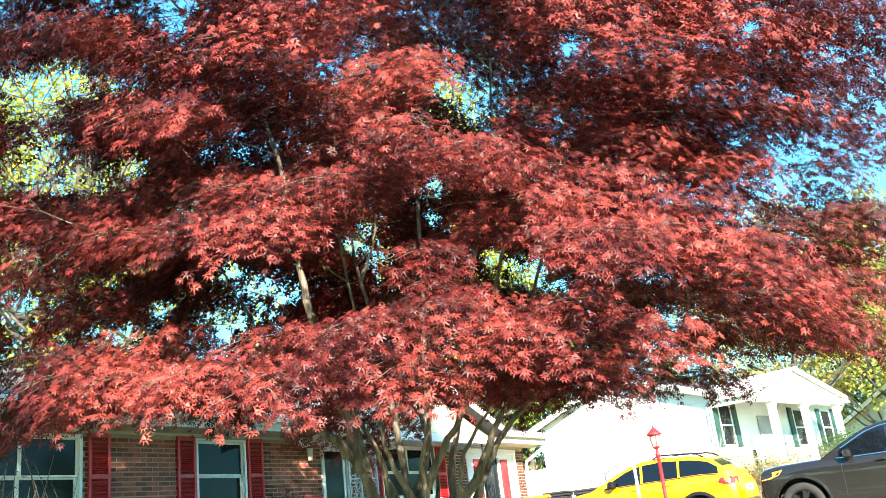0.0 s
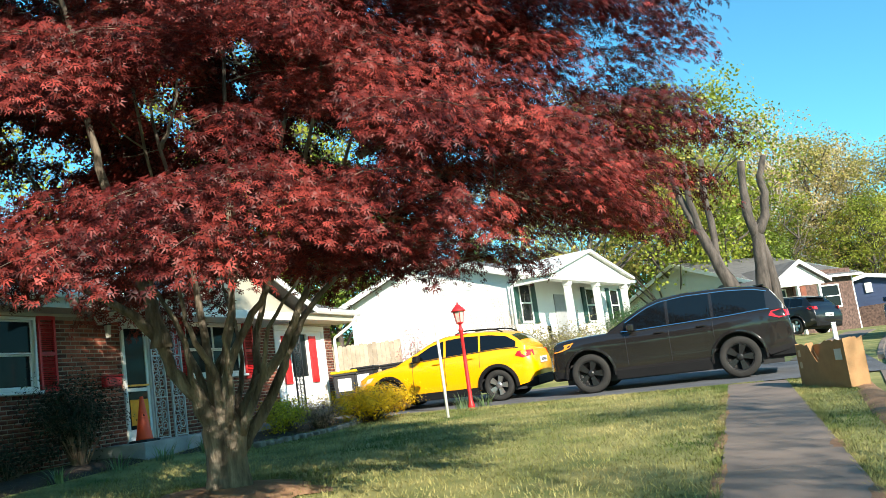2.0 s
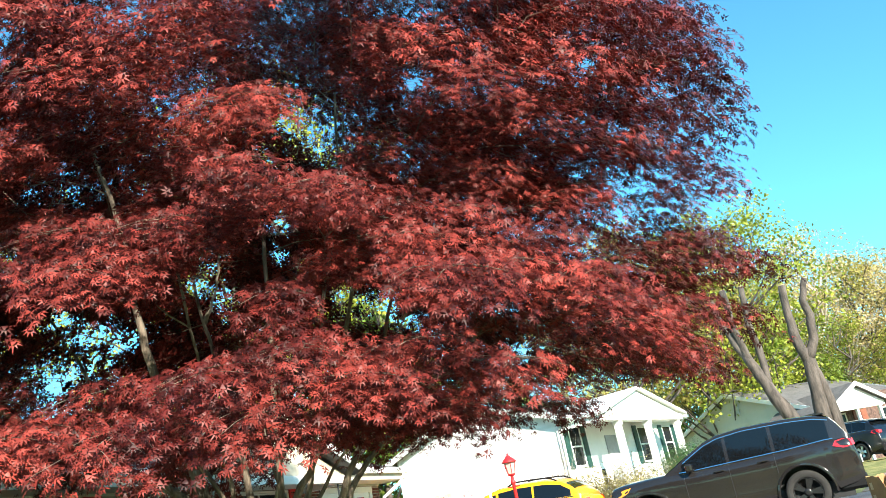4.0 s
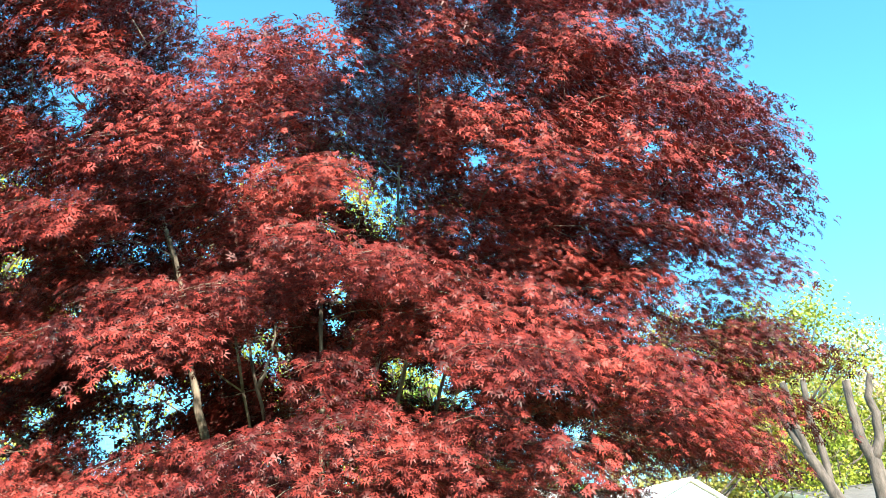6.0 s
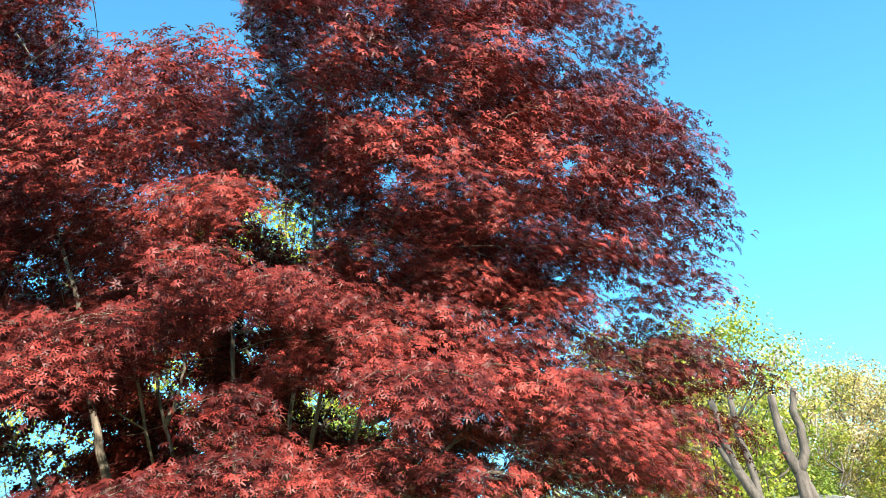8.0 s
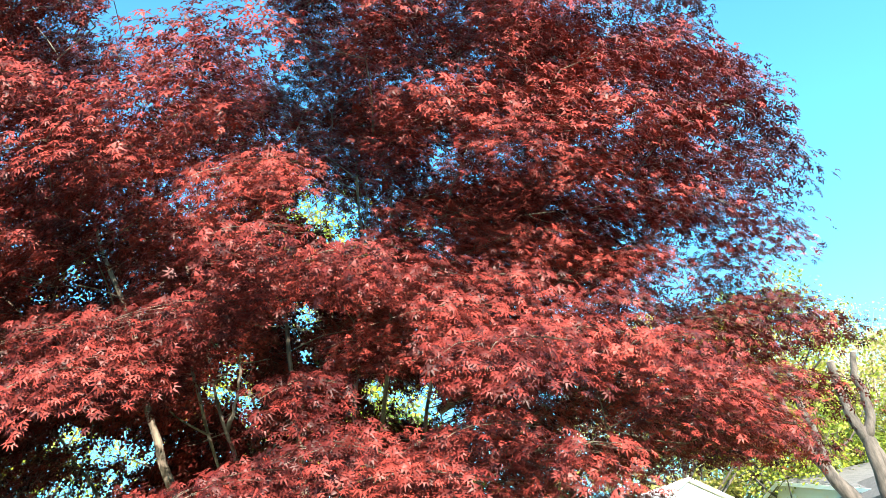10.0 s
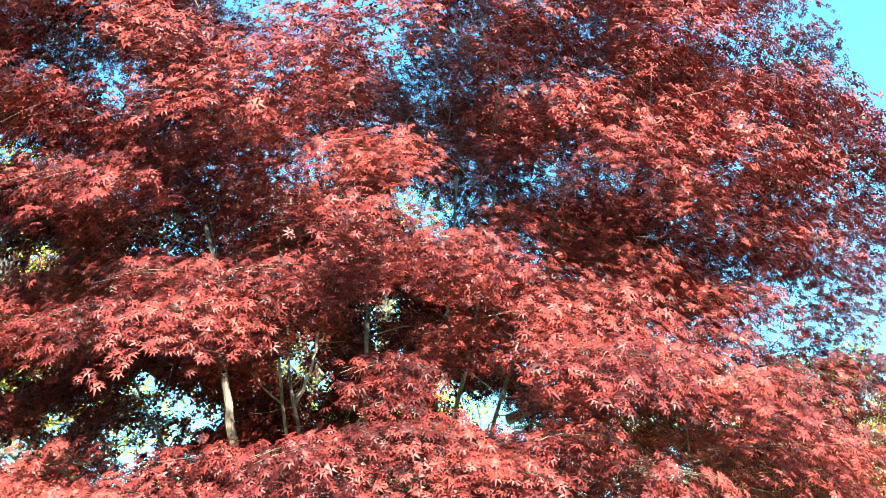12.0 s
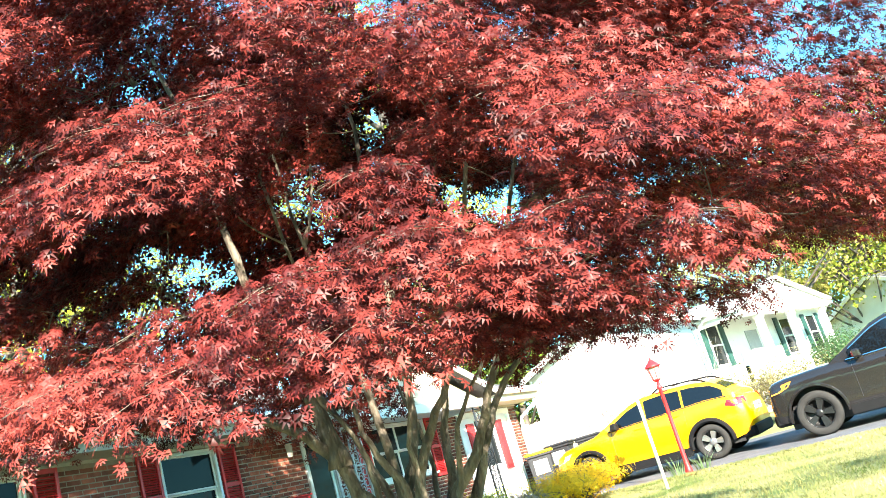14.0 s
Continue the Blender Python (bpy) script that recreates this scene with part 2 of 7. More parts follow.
MAT["carglass"] = glass_material("car_glass", (0.004, 0.005, 0.006), 0.02, shine=0.5)
MAT["amber"] = material("amber_lens", (0.8, 0.28, 0.03), 0.15, vary=0.1, bump=0, coat=1.0)
MAT["lamplens"] = material("clear_lamp_lens", (0.5, 0.48, 0.45), 0.1, vary=0.1, bump=0, coat=1.0)
MAT["redlens"] = material("red_lamp_lens", (0.55, 0.015, 0.02), 0.12, vary=0.1, bump=0, coat=1.0)
MAT["blackcar"] = material("black_car_paint", (0.006, 0.006, 0.009), 0.3, vary=0.05, bump=0, coat=1.0)
MAT["bluecar"] = material("dark_blue_car_paint", (0.015, 0.025, 0.06), 0.25, vary=0.05, bump=0, coat=1.0)
MAT["cardboard"] = material("brown_cardboard", (0.36, 0.2, 0.09), 0.85, vary=0.12, scale=5, fine=60, bump=0.15)
MAT["cardpale"] = material("pale_cardboard", (0.6, 0.45, 0.28), 0.85, vary=0.1)
MAT["binblack"] = material("black_bin_plastic", (0.02, 0.02, 0.024), 0.5, vary=0.15)
MAT["binyellow"] = material("yellow_bin_plastic", (0.8, 0.55, 0.01), 0.45, vary=0.08)
MAT["oldwood"] = material("weathered_wood", (0.5, 0.4, 0.3), 0.85, vary=0.2, scale=4, fine=50, bump=0.3, obrand=0.15)
MAT["forsythia"] = material("forsythia_flower", (0.92, 0.56, 0.008), 0.6, vary=0.12, bump=0, island=0.25, translucent=0.3)
MAT["forsythia_green"] = material("forsythia_leaf", (0.34, 0.36, 0.02), 0.6, vary=0.3, scale=10, bump=0, island=0.4, translucent=0.3, second=(0.7, 0.55, 0.02))
MAT["drybloom"] = material("faded_bloom", (0.36, 0.22, 0.15), 0.8, vary=0.3, bump=0, island=0.3, translucent=0.2)
MAT["darkleaf"] = material("dark_evergreen_leaf", (0.018, 0.032, 0.015), 0.6, vary=0.3, bump=0, island=0.4, translucent=0.15, spec=0.25)
MAT["midleaf"] = material("boxwood_leaf", (0.035, 0.085, 0.02), 0.5, vary=0.3, bump=0, island=0.4, translucent=0.15)
MAT["drygreen"] = material("budding_leaf", (0.3, 0.26, 0.1), 0.7, vary=0.3, bump=0, island=0.4, translucent=0.3)
MAT["pinkbloom"] = material("pink_bloom", (0.62, 0.22, 0.26), 0.7, vary=0.2, bump=0, island=0.3, translucent=0.3)
MAT["strap"] = material("grey_green_leaf", (0.13, 0.2, 0.09), 0.5, vary=0.25, bump=0, island=0.3, translucent=0.2)
MAT["twig"] = material("twig_bark", (0.16, 0.11, 0.075), 0.9, vary=0.3)
MAT["palebark"] = material("pale_bark", (0.4, 0.35, 0.29), 0.9, vary=0.25)
MAT["cutwood"] = material("sawn_wood", (0.6, 0.46, 0.3), 0.8, vary=0.12)
MAT["yellowgreen"] = material("yellow_green_leaf", (0.33, 0.33, 0.05), 0.6, vary=0.3, scale=0.3, bump=0, island=0.35, translucent=0.4, second=(0.5, 0.4, 0.12))
MAT["bud"] = material("tan_bud", (0.5, 0.38, 0.17), 0.7, vary=0.3, scale=0.3, bump=0, island=0.35, translucent=0.4)
MAT["palebud"] = material("pale_yellow_bud", (0.3, 0.34, 0.025), 0.7, vary=0.3, scale=0.3, bump=0, island=0.35, translucent=0.4, second=(0.48, 0.44, 0.05))
MAT["deepgreen"] = material("deep_green_leaf", (0.15, 0.21, 0.03), 0.55, vary=0.3, scale=0.5, bump=0, island=0.4, translucent=0.3)
MAT["fieldstone"] = material("field_stone", (0.2, 0.17, 0.14), 0.9, vary=0.3, scale=8, fine=60, bump=0.4)

# ---- the red maple ----
def curve_points(a, b, bow, n):
    """n points from a to b, bowed by the vector bow."""
    a, b, bow = Vector(a), Vector(b), Vector(bow)
    return [a.lerp(b, k / (n - 1)) + bow * math.sin(math.pi * k / (n - 1)) for k in range(n)]


def leaf_mesh(name, places, outs, ups, sizes, lobes, mat, parent, rng, droop=0.35, label=""):
    """Lobed leaves: each a fan of pointed lobes round its stalk, with the tips hanging."""
    n = len(places)
    ups = ups / np.linalg.norm(ups, axis=1)[:, None]
    outs = outs - ups * (outs * ups).sum(1)[:, None]
    outs = outs / np.maximum(np.linalg.norm(outs, axis=1)[:, None], 1e-6)
    side = np.cross(ups, outs)
    tips = np.linspace(-115, 115, lobes)
    reach = 0.62 + 0.38 * np.cos(np.radians(tips) * 0.75)
    ring = []
    for k in range(lobes):
        a = math.radians(tips[k])
        step = math.radians(230.0 / (lobes - 1) / 2)
        if k == 0:
            ring.append((math.cos(a - step), math.sin(a - step), 0.16, 0.0))
        ring.append((math.cos(a), math.sin(a), reach[k], 1.0))
        ring.append((math.cos(a + step), math.sin(a + step), 0.26, 0.1))
    m = len(ring)
    v = np.empty((n, m + 1, 3))
    v[:, 0] = places
    curl = droop * (0.5 + rng.random(n))[:, None]
    for k, (c, s, r, d) in enumerate(ring):
        w = r * (1 + 0.12 * rng.standard_normal(n))[:, None] * sizes[:, None]
        v[:, k + 1] = places + w * (c * outs + s * side) - ups * (curl * d * r * sizes[:, None])
    tri = []
    for k in range(m - 1):
        tri += [0, k + 1, k + 2]
    faces = (np.arange(n)[:, None] * (m + 1) + np.array(tri)[None]).ravel()
    return mesh_from(name, v.reshape(-1, 3), faces, 3, mat, parent, label)



def maple_leaves(places, outs, ups, sizes, lobes, mat, parent, rng):
    """Narrow-lobed leaves: a small heart and one pointed lobe for each finger, the tips hanging."""
    n = len(places)
    ups = ups / np.linalg.norm(ups, axis=1)[:, None]
    outs = outs - ups * (outs * ups).sum(1)[:, None]
    outs = outs / np.maximum(np.linalg.norm(outs, axis=1)[:, None], 1e-6)
    side = np.cross(ups, outs)
    fan = np.radians(np.linspace(-108, 108, lobes))
    half = (fan[1] - fan[0]) / 2
    v = np.empty((n, 2 * lobes + 1, 3))
    curl = (0.08 + 0.34 * rng.random(n))[:, None]
    for k in range(lobes + 1):
        a = fan[0] + (2 * k - 1) * half
        r = {3: 0.44, 5: 0.4, 7: 0.4}[lobes] * sizes[:, None]
        v[:, k] = places + r * (math.cos(a) * outs + math.sin(a) * side)
    for k in range(lobes):
        r = (0.6 + 0.4 * math.cos(fan[k] * 0.75)) * (1 + 0.12 * rng.standard_normal(n))[:, None] * sizes[:, None]
        v[:, lobes + 1 + k] = places + r * (math.cos(fan[k]) * outs + math.sin(fan[k]) * side) - ups * (curl * r)
    tri = []
    for k in range(lobes):
        tri += [k, lobes + 1 + k, k + 1]
    tri += [0, lobes // 2, lobes]
    faces = (np.arange(n)[:, None] * (2 * lobes + 1) + np.array(tri)[None]).ravel()
    return mesh_from("leaves", v.reshape(-1, 3), faces, 3, mat, parent, "")


def diamond_leaves(places, outs, ups, sizes, mat, parent):
    """Plain pointed leaves, folded a little along the midrib."""
    n = len(places)
    ups = ups / np.linalg.norm(ups, axis=1)[:, None]
    outs = outs - ups * (outs * ups).sum(1)[:, None]
    outs = outs / np.maximum(np.linalg.norm(outs, axis=1)[:, None], 1e-6)
    side = np.cross(ups, outs)
    k = sizes[:, None]
    v = np.stack([places - outs * k * 0.5, places + side * k * 0.36 + ups * k * 0.1, places + outs * k * 0.6, places - side * k * 0.36 + ups * k * 0.1], 1)
    faces = (np.arange(n)[:, None] * 4 + np.array([0, 2, 1, 0, 3, 2])[None]).ravel()
    return mesh_from("leaves", v.reshape(-1, 3), faces, 3, mat, parent, "")

# ---- ground, road, pavement ----
def kerb_x(y):
    """The line of the kerb: straight past the lawn, then bending away."""
    yy = min(max(y, 0.0), 60.0)
    return 1.3 + 0.0021 * yy * yy + 0.252 * max(0.0, y - 60.0)


def pave_x(y):
    return 0.72 - 0.049 * y


ROWS_Y = sorted({*range(-160, -20, 20), *range(-20, 50), *range(50, 420, 15)})
bm = bmesh.new()
lanes = [(-220, 0), (-120, 0), (-70, 0), (-45, 0), (-30, 0), (-22, 0), (-18, 0), (-15, 0), (-13, 0), (-11.5, 0), (-10.3, 0), (-9.3, 0), (-8.3, 0), (-7.3, 0), (-6.5, 0), (-5.7, 0), (-5, 0), (-4.2, 0), (-3.4, 0), (-2.6, 0), (-2, 0), (-1.3, 0), (-0.7, 0), (0.0, 0.0), (0.01, -0.09), (4, -0.07), (8.0, -0.09), (8.01, 0), (12, 0), (20, 0), (40, 0), (90, 0), (220, 0)]
grid = [[bm.verts.new((kerb_x(y) + o, y, ground_z(kerb_x(y) + o, y) - 0.01 + d)) for o, d in lanes] for y in ROWS_Y]
for r0, r1 in zip(grid, grid[1:]):
    for k in range(len(lanes) - 1):
        bm.faces.new((r0[k], r0[k + 1], r1[k + 1], r1[k]))
tagged(part("ground", bm, MAT["grass"], smooth=False), "sloping lawn of patchy spring grass, worn to straw in places", "lawn", kind="structure")

bm = bmesh.new()
rows = [[bm.verts.new((kerb_x(y) + 0.14 + o, y, ground_z(kerb_x(y) + o, y) - 0.055)) for o in (0.0, 1.9, 3.85, 5.8, 7.7)] for y in range(-60, 110, 2)]
for r0, r1 in zip(rows, rows[1:]):
    for k in range(4):
        bm.faces.new((r0[k], r0[k + 1], r1[k + 1], r1[k]))
tagged(part("road", bm, MAT["asphalt"]), "grey asphalt street that bends away uphill", "road", kind="structure")

kerb = thing("kerb", "low concrete kerb stones along the street", "kerb", kind="structure")
for k in range(-4, 22):
    y0, y1 = k * 2.4, k * 2.4 + 2.39
    if y0 > 16.0 and y1 < 23.0:
        continue
    bm = bmesh.new()
    a = [(kerb_x(y) + o, y, ground_z(kerb_x(y), y) + h) for y in (y0, y1) for o, h in ((0.0, -0.2), (0.14, -0.2), (0.14, -0.015), (0.12, 0.005), (0.0, 0.008))]
    v = [bm.verts.new(p) for p in a]
    for j in range(5):
        bm.faces.new((v[j], v[(j + 1) % 5], v[5 + (j + 1) % 5], v[5 + j]))
    bm.faces.new(v[4::-1])
    bm.faces.new(v[5:])
    part("kerb_stone", bm, MAT["concrete"], kerb)


def slab_run(name, label, y0, y1, step, centre, half, lift=0.02):
    run = thing(name, label, "pavement", kind="structure")
    y = y0
    while y < y1 - 0.01:
        e = min(y + step, y1)
        bm = bmesh.new()
        for ya, yb in ((y + 0.008, e - 0.008),):
            top = [(centre(q) + s * half, q, ground_z(centre(q) + s * half, q) + lift) for q in (ya, yb) for s in (-1, -0.98, 0.98, 1)]
            tv = [bm.verts.new((p[0], p[1], p[2] - (0.012 if i % 4 in (0, 3) else 0))) for i, p in enumerate(top)]
            bv = [bm.verts.new((p[0], p[1], p[2] - 0.1)) for p in top]
            for k in range(3):
                bm.faces.new((tv[k], tv[k + 1], tv[k + 5], tv[k + 4]))
            for k in range(3):
                bm.faces.new((bv[k], bv[k + 1], tv[k + 1], tv[k]))
                bm.faces.new((tv[k + 4], tv[k + 5], bv[k + 5], bv[k + 4]))
            bm.faces.new((bv[0], tv[0], tv[4], bv[4]))
            bm.faces.new((tv[3], bv[3], bv[7], tv[7]))
        part("slab", bm, MAT["concrete"], run)
        y = e
    return run


slab_run("pavement", "worn concrete pavement slabs beside the lawn", -14.0, 16.6, 1.53, pave_x, 0.5, 0.008)
slab_run("pavement_2", "concrete pavement slabs beyond the driveway", 22.4, 40.0, 1.5, lambda y: kerb_x(y) - 1.3, 0.55)

# driveway: asphalt, with a concrete apron where the pavement crosses
bm = bmesh.new()
g = [[bm.verts.new((x, y, ground_z(x, y) + 0.012)) for x in (-9.6, -8, -6, -4, -2, -0.8, 0.55, 1.4, 2.1)] for y in (16.75, 18, 19.5, 21, 22.2)]
for r0, r1 in zip(g, g[1:]):
    for k in range(8):
        bm.faces.new((r0[k], r0[k + 1], r1[k + 1], r1[k]))
tagged(part("driveway", bm, MAT["drive"]), "weathered asphalt driveway across the pavement", "driveway", kind="structure")
# bare earth at the verge and under the tree, as low uneven patches
def earth(name, cx, cy, rx, ry, label, seed, lift=0.006, rise=0.03, mat="earth"):
    bm = bmesh.new()
    rr = random.Random(seed)
    n, hub = 28, bm.verts.new((cx, cy, ground_z(cx, cy) + rise + lift))
    ring = []
    for k in range(n):
        a = 2 * math.pi * k / n
        f = rr.uniform(0.75, 1.1)
        x, y = cx + rx * f * math.cos(a), cy + ry * f * math.sin(a)
        ring.append((bm.verts.new((cx + (x - cx) * 0.6, cy + (y - cy) * 0.6, ground_z(cx + (x - cx) * 0.6, cy + (y - cy) * 0.6) + rise * 0.66 + lift)), bm.verts.new((x, y, ground_z(x, y) - 0.008 + lift * 0.5))))
    for k in range(n):
        i0, o0 = ring[k]
        i1, o1 = ring[(k + 1) % n]
        bm.faces.new((hub, i0, i1))
        bm.faces.new((i0, o0, o1, i1))
    return tagged(part(name, bm, MAT[mat], smooth=True), label, "soil", kind="structure")

earth("soil_patch", -4.3, 6.7, 1.0, 0.9, "bare sandy earth round the maple trunk", 1)
earth("verge_soil", 1.45, 11.8, 0.2, 4.2, "strip of orange clay between grass verge and kerb", 2)
for k_, (y_, l_) in enumerate(((5.4, 0.7), (7.2, 0.9), (9.3, 0.8), (11.6, 1.0), (14.0, 1.1))):
    earth("edge_soil", pave_x(y_) - 0.5, y_, 0.075, l_, "brown dirt along the worn edge of the pavement", 20 + k_, 0.008, 0.003)
for k_, (y_, l_) in enumerate(((6.2, 0.5), (8.6, 0.45))):
    earth("edge_soil", pave_x(y_) + 0.47, y_, 0.1, l_, "brown dirt along the worn edge of the pavement", 30 + k_, 0.008, 0.004)
earth("bed_soil", -8.6, 14.9, 1.15, 3.3, "mulch of the planting bed before the porch, darkened for shade", 4, mat="mulch")
earth("wall_bed_soil", -9.3, 8.6, 0.75, 3.6, "mulch of the bed along the brick wall, darkened for shade", 5, mat="mulch")

# grass: many single blades, denser by the edges
def grass_blades():
    rng = np.random.default_rng(21)
    pts = []
    n = 84000
    x = rng.uniform(-9.0, 0.25, n)
    y = 3.5 + 13.2 * rng.random(n) ** 0.8
    keep = x < 0.72 - 0.049 * y - 0.48
    pts.append(np.c_[x, y][keep])
    n = 15000
    y = rng.uniform(5, 16.6, n)
    x = rng.uniform(0.15, 1.5, n)
    keep = (x > 0.72 - 0.049 * y + 0.48) & (x < 1.28 + 0.0021 * y * y - 0.05)
    pts.append(np.c_[x, y][keep])
    y = rng.uniform(4, 16.6, 9000)
    side = rng.choice([-1, 1], 9000)
    pts.append(np.c_[0.72 - 0.049 * y + side * (0.49 + np.abs(rng.normal(0, 0.045, 9000))), y])
    x = rng.uniform(-7.0, 0.0, 5000)
    pts.append(np.c_[x, 16.72 - np.abs(rng.normal(0, 0.12, 5000))])
    p = np.concatenate(pts)
    z = np.array([ground_z(a, b) for a, b in p]) - 0.015
    n = len(p)
    h = rng.uniform(0.022, 0.05, n) * (0.7 + 0.6 * rng.random(n))
    a = rng.uniform(0, 2 * np.pi, n)
    w = np.c_[np.cos(a), np.sin(a), np.zeros(n)] * 0.0065
    lean = rng.normal(0, 0.025, (n, 2))
    root = np.c_[p, z]
    v = np.stack([root - w, root + w, root + np.c_[lean, h]], 1).reshape(-1, 3)
    ob = mesh_from("grass", v, np.arange(3 * n), 3, MAT["blade"])
    tagged(ob, "short spring grass blades, green mixed with straw", "grass", kind="stuff")


grass_blades()

# ---- the brick house ----
FX, FLOOR, TOP = -10.05, 1.05, 3.18
house = thing("brick_house", "low red brick house with red shutters and a cream eave", "house")
OPEN = [(5.75, 7.5, 2.02, 3.14), (9.47, 10.52, 2.02, 3.14), (12.36, 13.12, FLOOR, 3.14), (14.12, 16.04, 2.1, 3.14), (17.35, 19.55, 1.15, 3.1)]


def wall_cells(y0, y1, z0, z1, holes):
    """Boxes that fill a wall round its openings."""
    ys = sorted({y0, y1, *[h[0] for h in holes], *[h[1] for h in holes]})
    out = []
    for a, b in zip(ys, ys[1:]):
        mid = (a + b) / 2
        inside = [h for h in holes if h[0] < mid < h[1]]
        z = z0
        for h in sorted(inside, key=lambda h: h[2]):
            if h[2] > z:
                out.append((a, b, z, h[2]))
            z = h[3]
        if z < z1:
            out.append((a, b, z, z1))
    return out


cells = wall_cells(1.0, 20.0, 0.3, TOP, OPEN)
front = None
for a, b, c, d in cells:
    bm = boxes(((FX - 0.2, a, c), (FX - 0.005, b, d)))
    if front is None:
        front = part("front_wall", bm, MAT["mortar"], house)
    else:
        part("wall_section", bm, MAT["mortar"], front)
part("side_wall", boxes(((FX - 8.0, 1.0, 0.3), (FX - 0.2, 1.2, TOP))), MAT["brick"], house)
part("side_wall", boxes(((FX - 8.0, 19.8, 0.3), (FX - 0.2, 20.0, TOP))), MAT["brick"], house)
part("back_wall", boxes(((FX - 8.2, 1.0, 0.3), (FX - 8.0, 20.0, TOP))), MAT["brick"], house)
part("inner_ceiling", boxes(((FX - 8.0, 1.2, TOP - 0.03), (FX - 0.2, 19.8, TOP))), MAT["white"], house)
part("inner_floor", boxes(((FX - 8.0, 1.2, FLOOR - 0.1), (FX - 0.2, 19.8, FLOOR))), MAT["darkwood"], house)
part("inner_wall", boxes(((FX - 3.2, 1.2, FLOOR), (FX - 3.1, 19.8, TOP - 0.03))), MAT["dimwall"], house)

# roof: boards of shingle courses, fascia, soffit, gutter
ridge_x, ridge_z, eave_x, eave_z = FX - 4.1, 5.0, FX + 0.55, 3.46
bm = bmesh.new()
prism(bm, [(eave_x, eave_z - 0.02), (eave_x, eave_z), (ridge_x, ridge_z), (FX - 8.8, eave_z), (FX - 8.8, eave_z - 0.02), (ridge_x, ridge_z - 0.03)], 0.6, 20.45)
part("roof", bm, MAT["shingle"], house)
bm = bmesh.new()
rr = random.Random(8)
for c in range(26):
    f0, f1 = c / 26, (c + 1) / 26 + 0.012
    xa, za = eave_x + (ridge_x - eave_x) * f0 + 0.02, eave_z + (ridge_z - eave_z) * f0
    xb, zb = eave_x + (ridge_x - eave_x) * f1, eave_z + (ridge_z - eave_z) * f1
    y = 0.6 - rr.random() * 0.3
    while y < 20.45:
        e = min(y + 0.31, 20.45)
        y_ = max(y, 0.6)
        lift = 0.012 + rr.random() * 0.004
        v = [bm.verts.new(p) for p in ((xa, y_, za + 0.004), (xa, e - 0.006, za + 0.004), (xa, y_, za + lift), (xa, e - 0.006, za + lift), (xb, y_, zb + 0.004), (xb, e - 0.006, zb + 0.004))]
        bm.faces.new((v[0], v[1], v[3], v[2]))
        bm.faces.new((v[2], v[3], v[5], v[4]))
        y = e
shingles = part("shingles", bm, MAT["shingle"], house)
tagged(shingles, kind="stuff")
part("soffit", boxes(((FX, 0.6, 3.2), (eave_x - 0.02, 11.6, 3.23)), ((FX, 16.75, 3.2), (eave_x - 0.02, 20.4, 3.23))), MAT["cream"], house)
part("frieze_board", boxes(((FX + 0.003, 1.0, 3.0 + 0.16), (FX + 0.03, 11.6, 3.2)), ((FX + 0.003, 16.8, 3.16), (FX + 0.03, 20.0, 3.2))), MAT["cream"], house)
part("fascia", boxes(((eave_x - 0.025, 0.6, 3.2), (eave_x, 20.45, 3.44))), MAT["cream"], house)
bm = bmesh.new()
prism(bm, [(eave_x + 0.003, 3.34), (eave_x + 0.09, 3.34), (eave_x + 0.125, 3.40), (eave_x + 0.115, 3.46), (eave_x + 0.1, 3.46), (eave_x + 0.1, 3.40), (eave_x + 0.08, 3.36), (eave_x + 0.003, 3.36)], 0.6, 20.5)
part("gutter", bm, MAT["white"], house)
bm = bmesh.new()
tube(bm, [(eave_x + 0.06, 20.25, 3.36), (eave_x + 0.06, 20.25, 3.28), (eave_x - 0.1, 20.2, 3.1), (FX + 0.08, 20.05, 2.86), (FX + 0.07, 20.02, 2.75), (FX + 0.07, 20.02, 1.25)], [0.042] * 6, 8)
part("downspout", bm, MAT["white"], house)


def sash_window(y0, y1, z0, z1, panes, name="window"):
    """A white double-hung window set in the wall, with sill, rails and glass."""
    w = part(name, boxes(((FX - 0.12, y0, z0), (FX + 0.02, y0 + 0.045, z1)), ((FX - 0.12, y1 - 0.045, z0), (FX + 0.02, y1, z1)), ((FX - 0.12, y0 + 0.045, z1 - 0.045), (FX + 0.02, y1 - 0.045, z1)), ((FX - 0.12, y0 + 0.045, z0), (FX + 0.02, y1 - 0.045, z0 + 0.05)), bevel=0.006), MAT["white"], house)
    part("sill", boxes(((FX - 0.1, y0 - 0.05, z0 - 0.05), (FX + 0.07, y1 + 0.05, z0 - 0.003)), bevel=0.008), MAT["white"], w)
    step = (y1 - y0 - 0.09) / panes
    for k in range(panes):
        a, b = y0 + 0.045 + k * step, y0 + 0.045 + (k + 1) * step
        mid = (z0 + z1) / 2
        for za, zb, d in ((z0 + 0.05, mid, 0.035), (mid, z1 - 0.045, 0.0)):
            part("sash", boxes(((FX - 0.07 - d, a, za), (FX - 0.035 - d, a + 0.026, zb)), ((FX - 0.07 - d, b - 0.026, za), (FX - 0.035 - d, b, zb)), ((FX - 0.07 - d, a + 0.026, za), (FX - 0.035 - d, b - 0.026, za + 0.026)), ((FX - 0.07 - d, a + 0.026, zb - 0.026), (FX - 0.035 - d, b - 0.026, zb)), bevel=0.004), MAT["white"], w)
            part("pane", boxes(((FX - 0.056 - d, a + 0.025, za + 0.025), (FX - 0.05 - d, b - 0.025, zb - 0.025))), MAT["glass"], w)
    return w


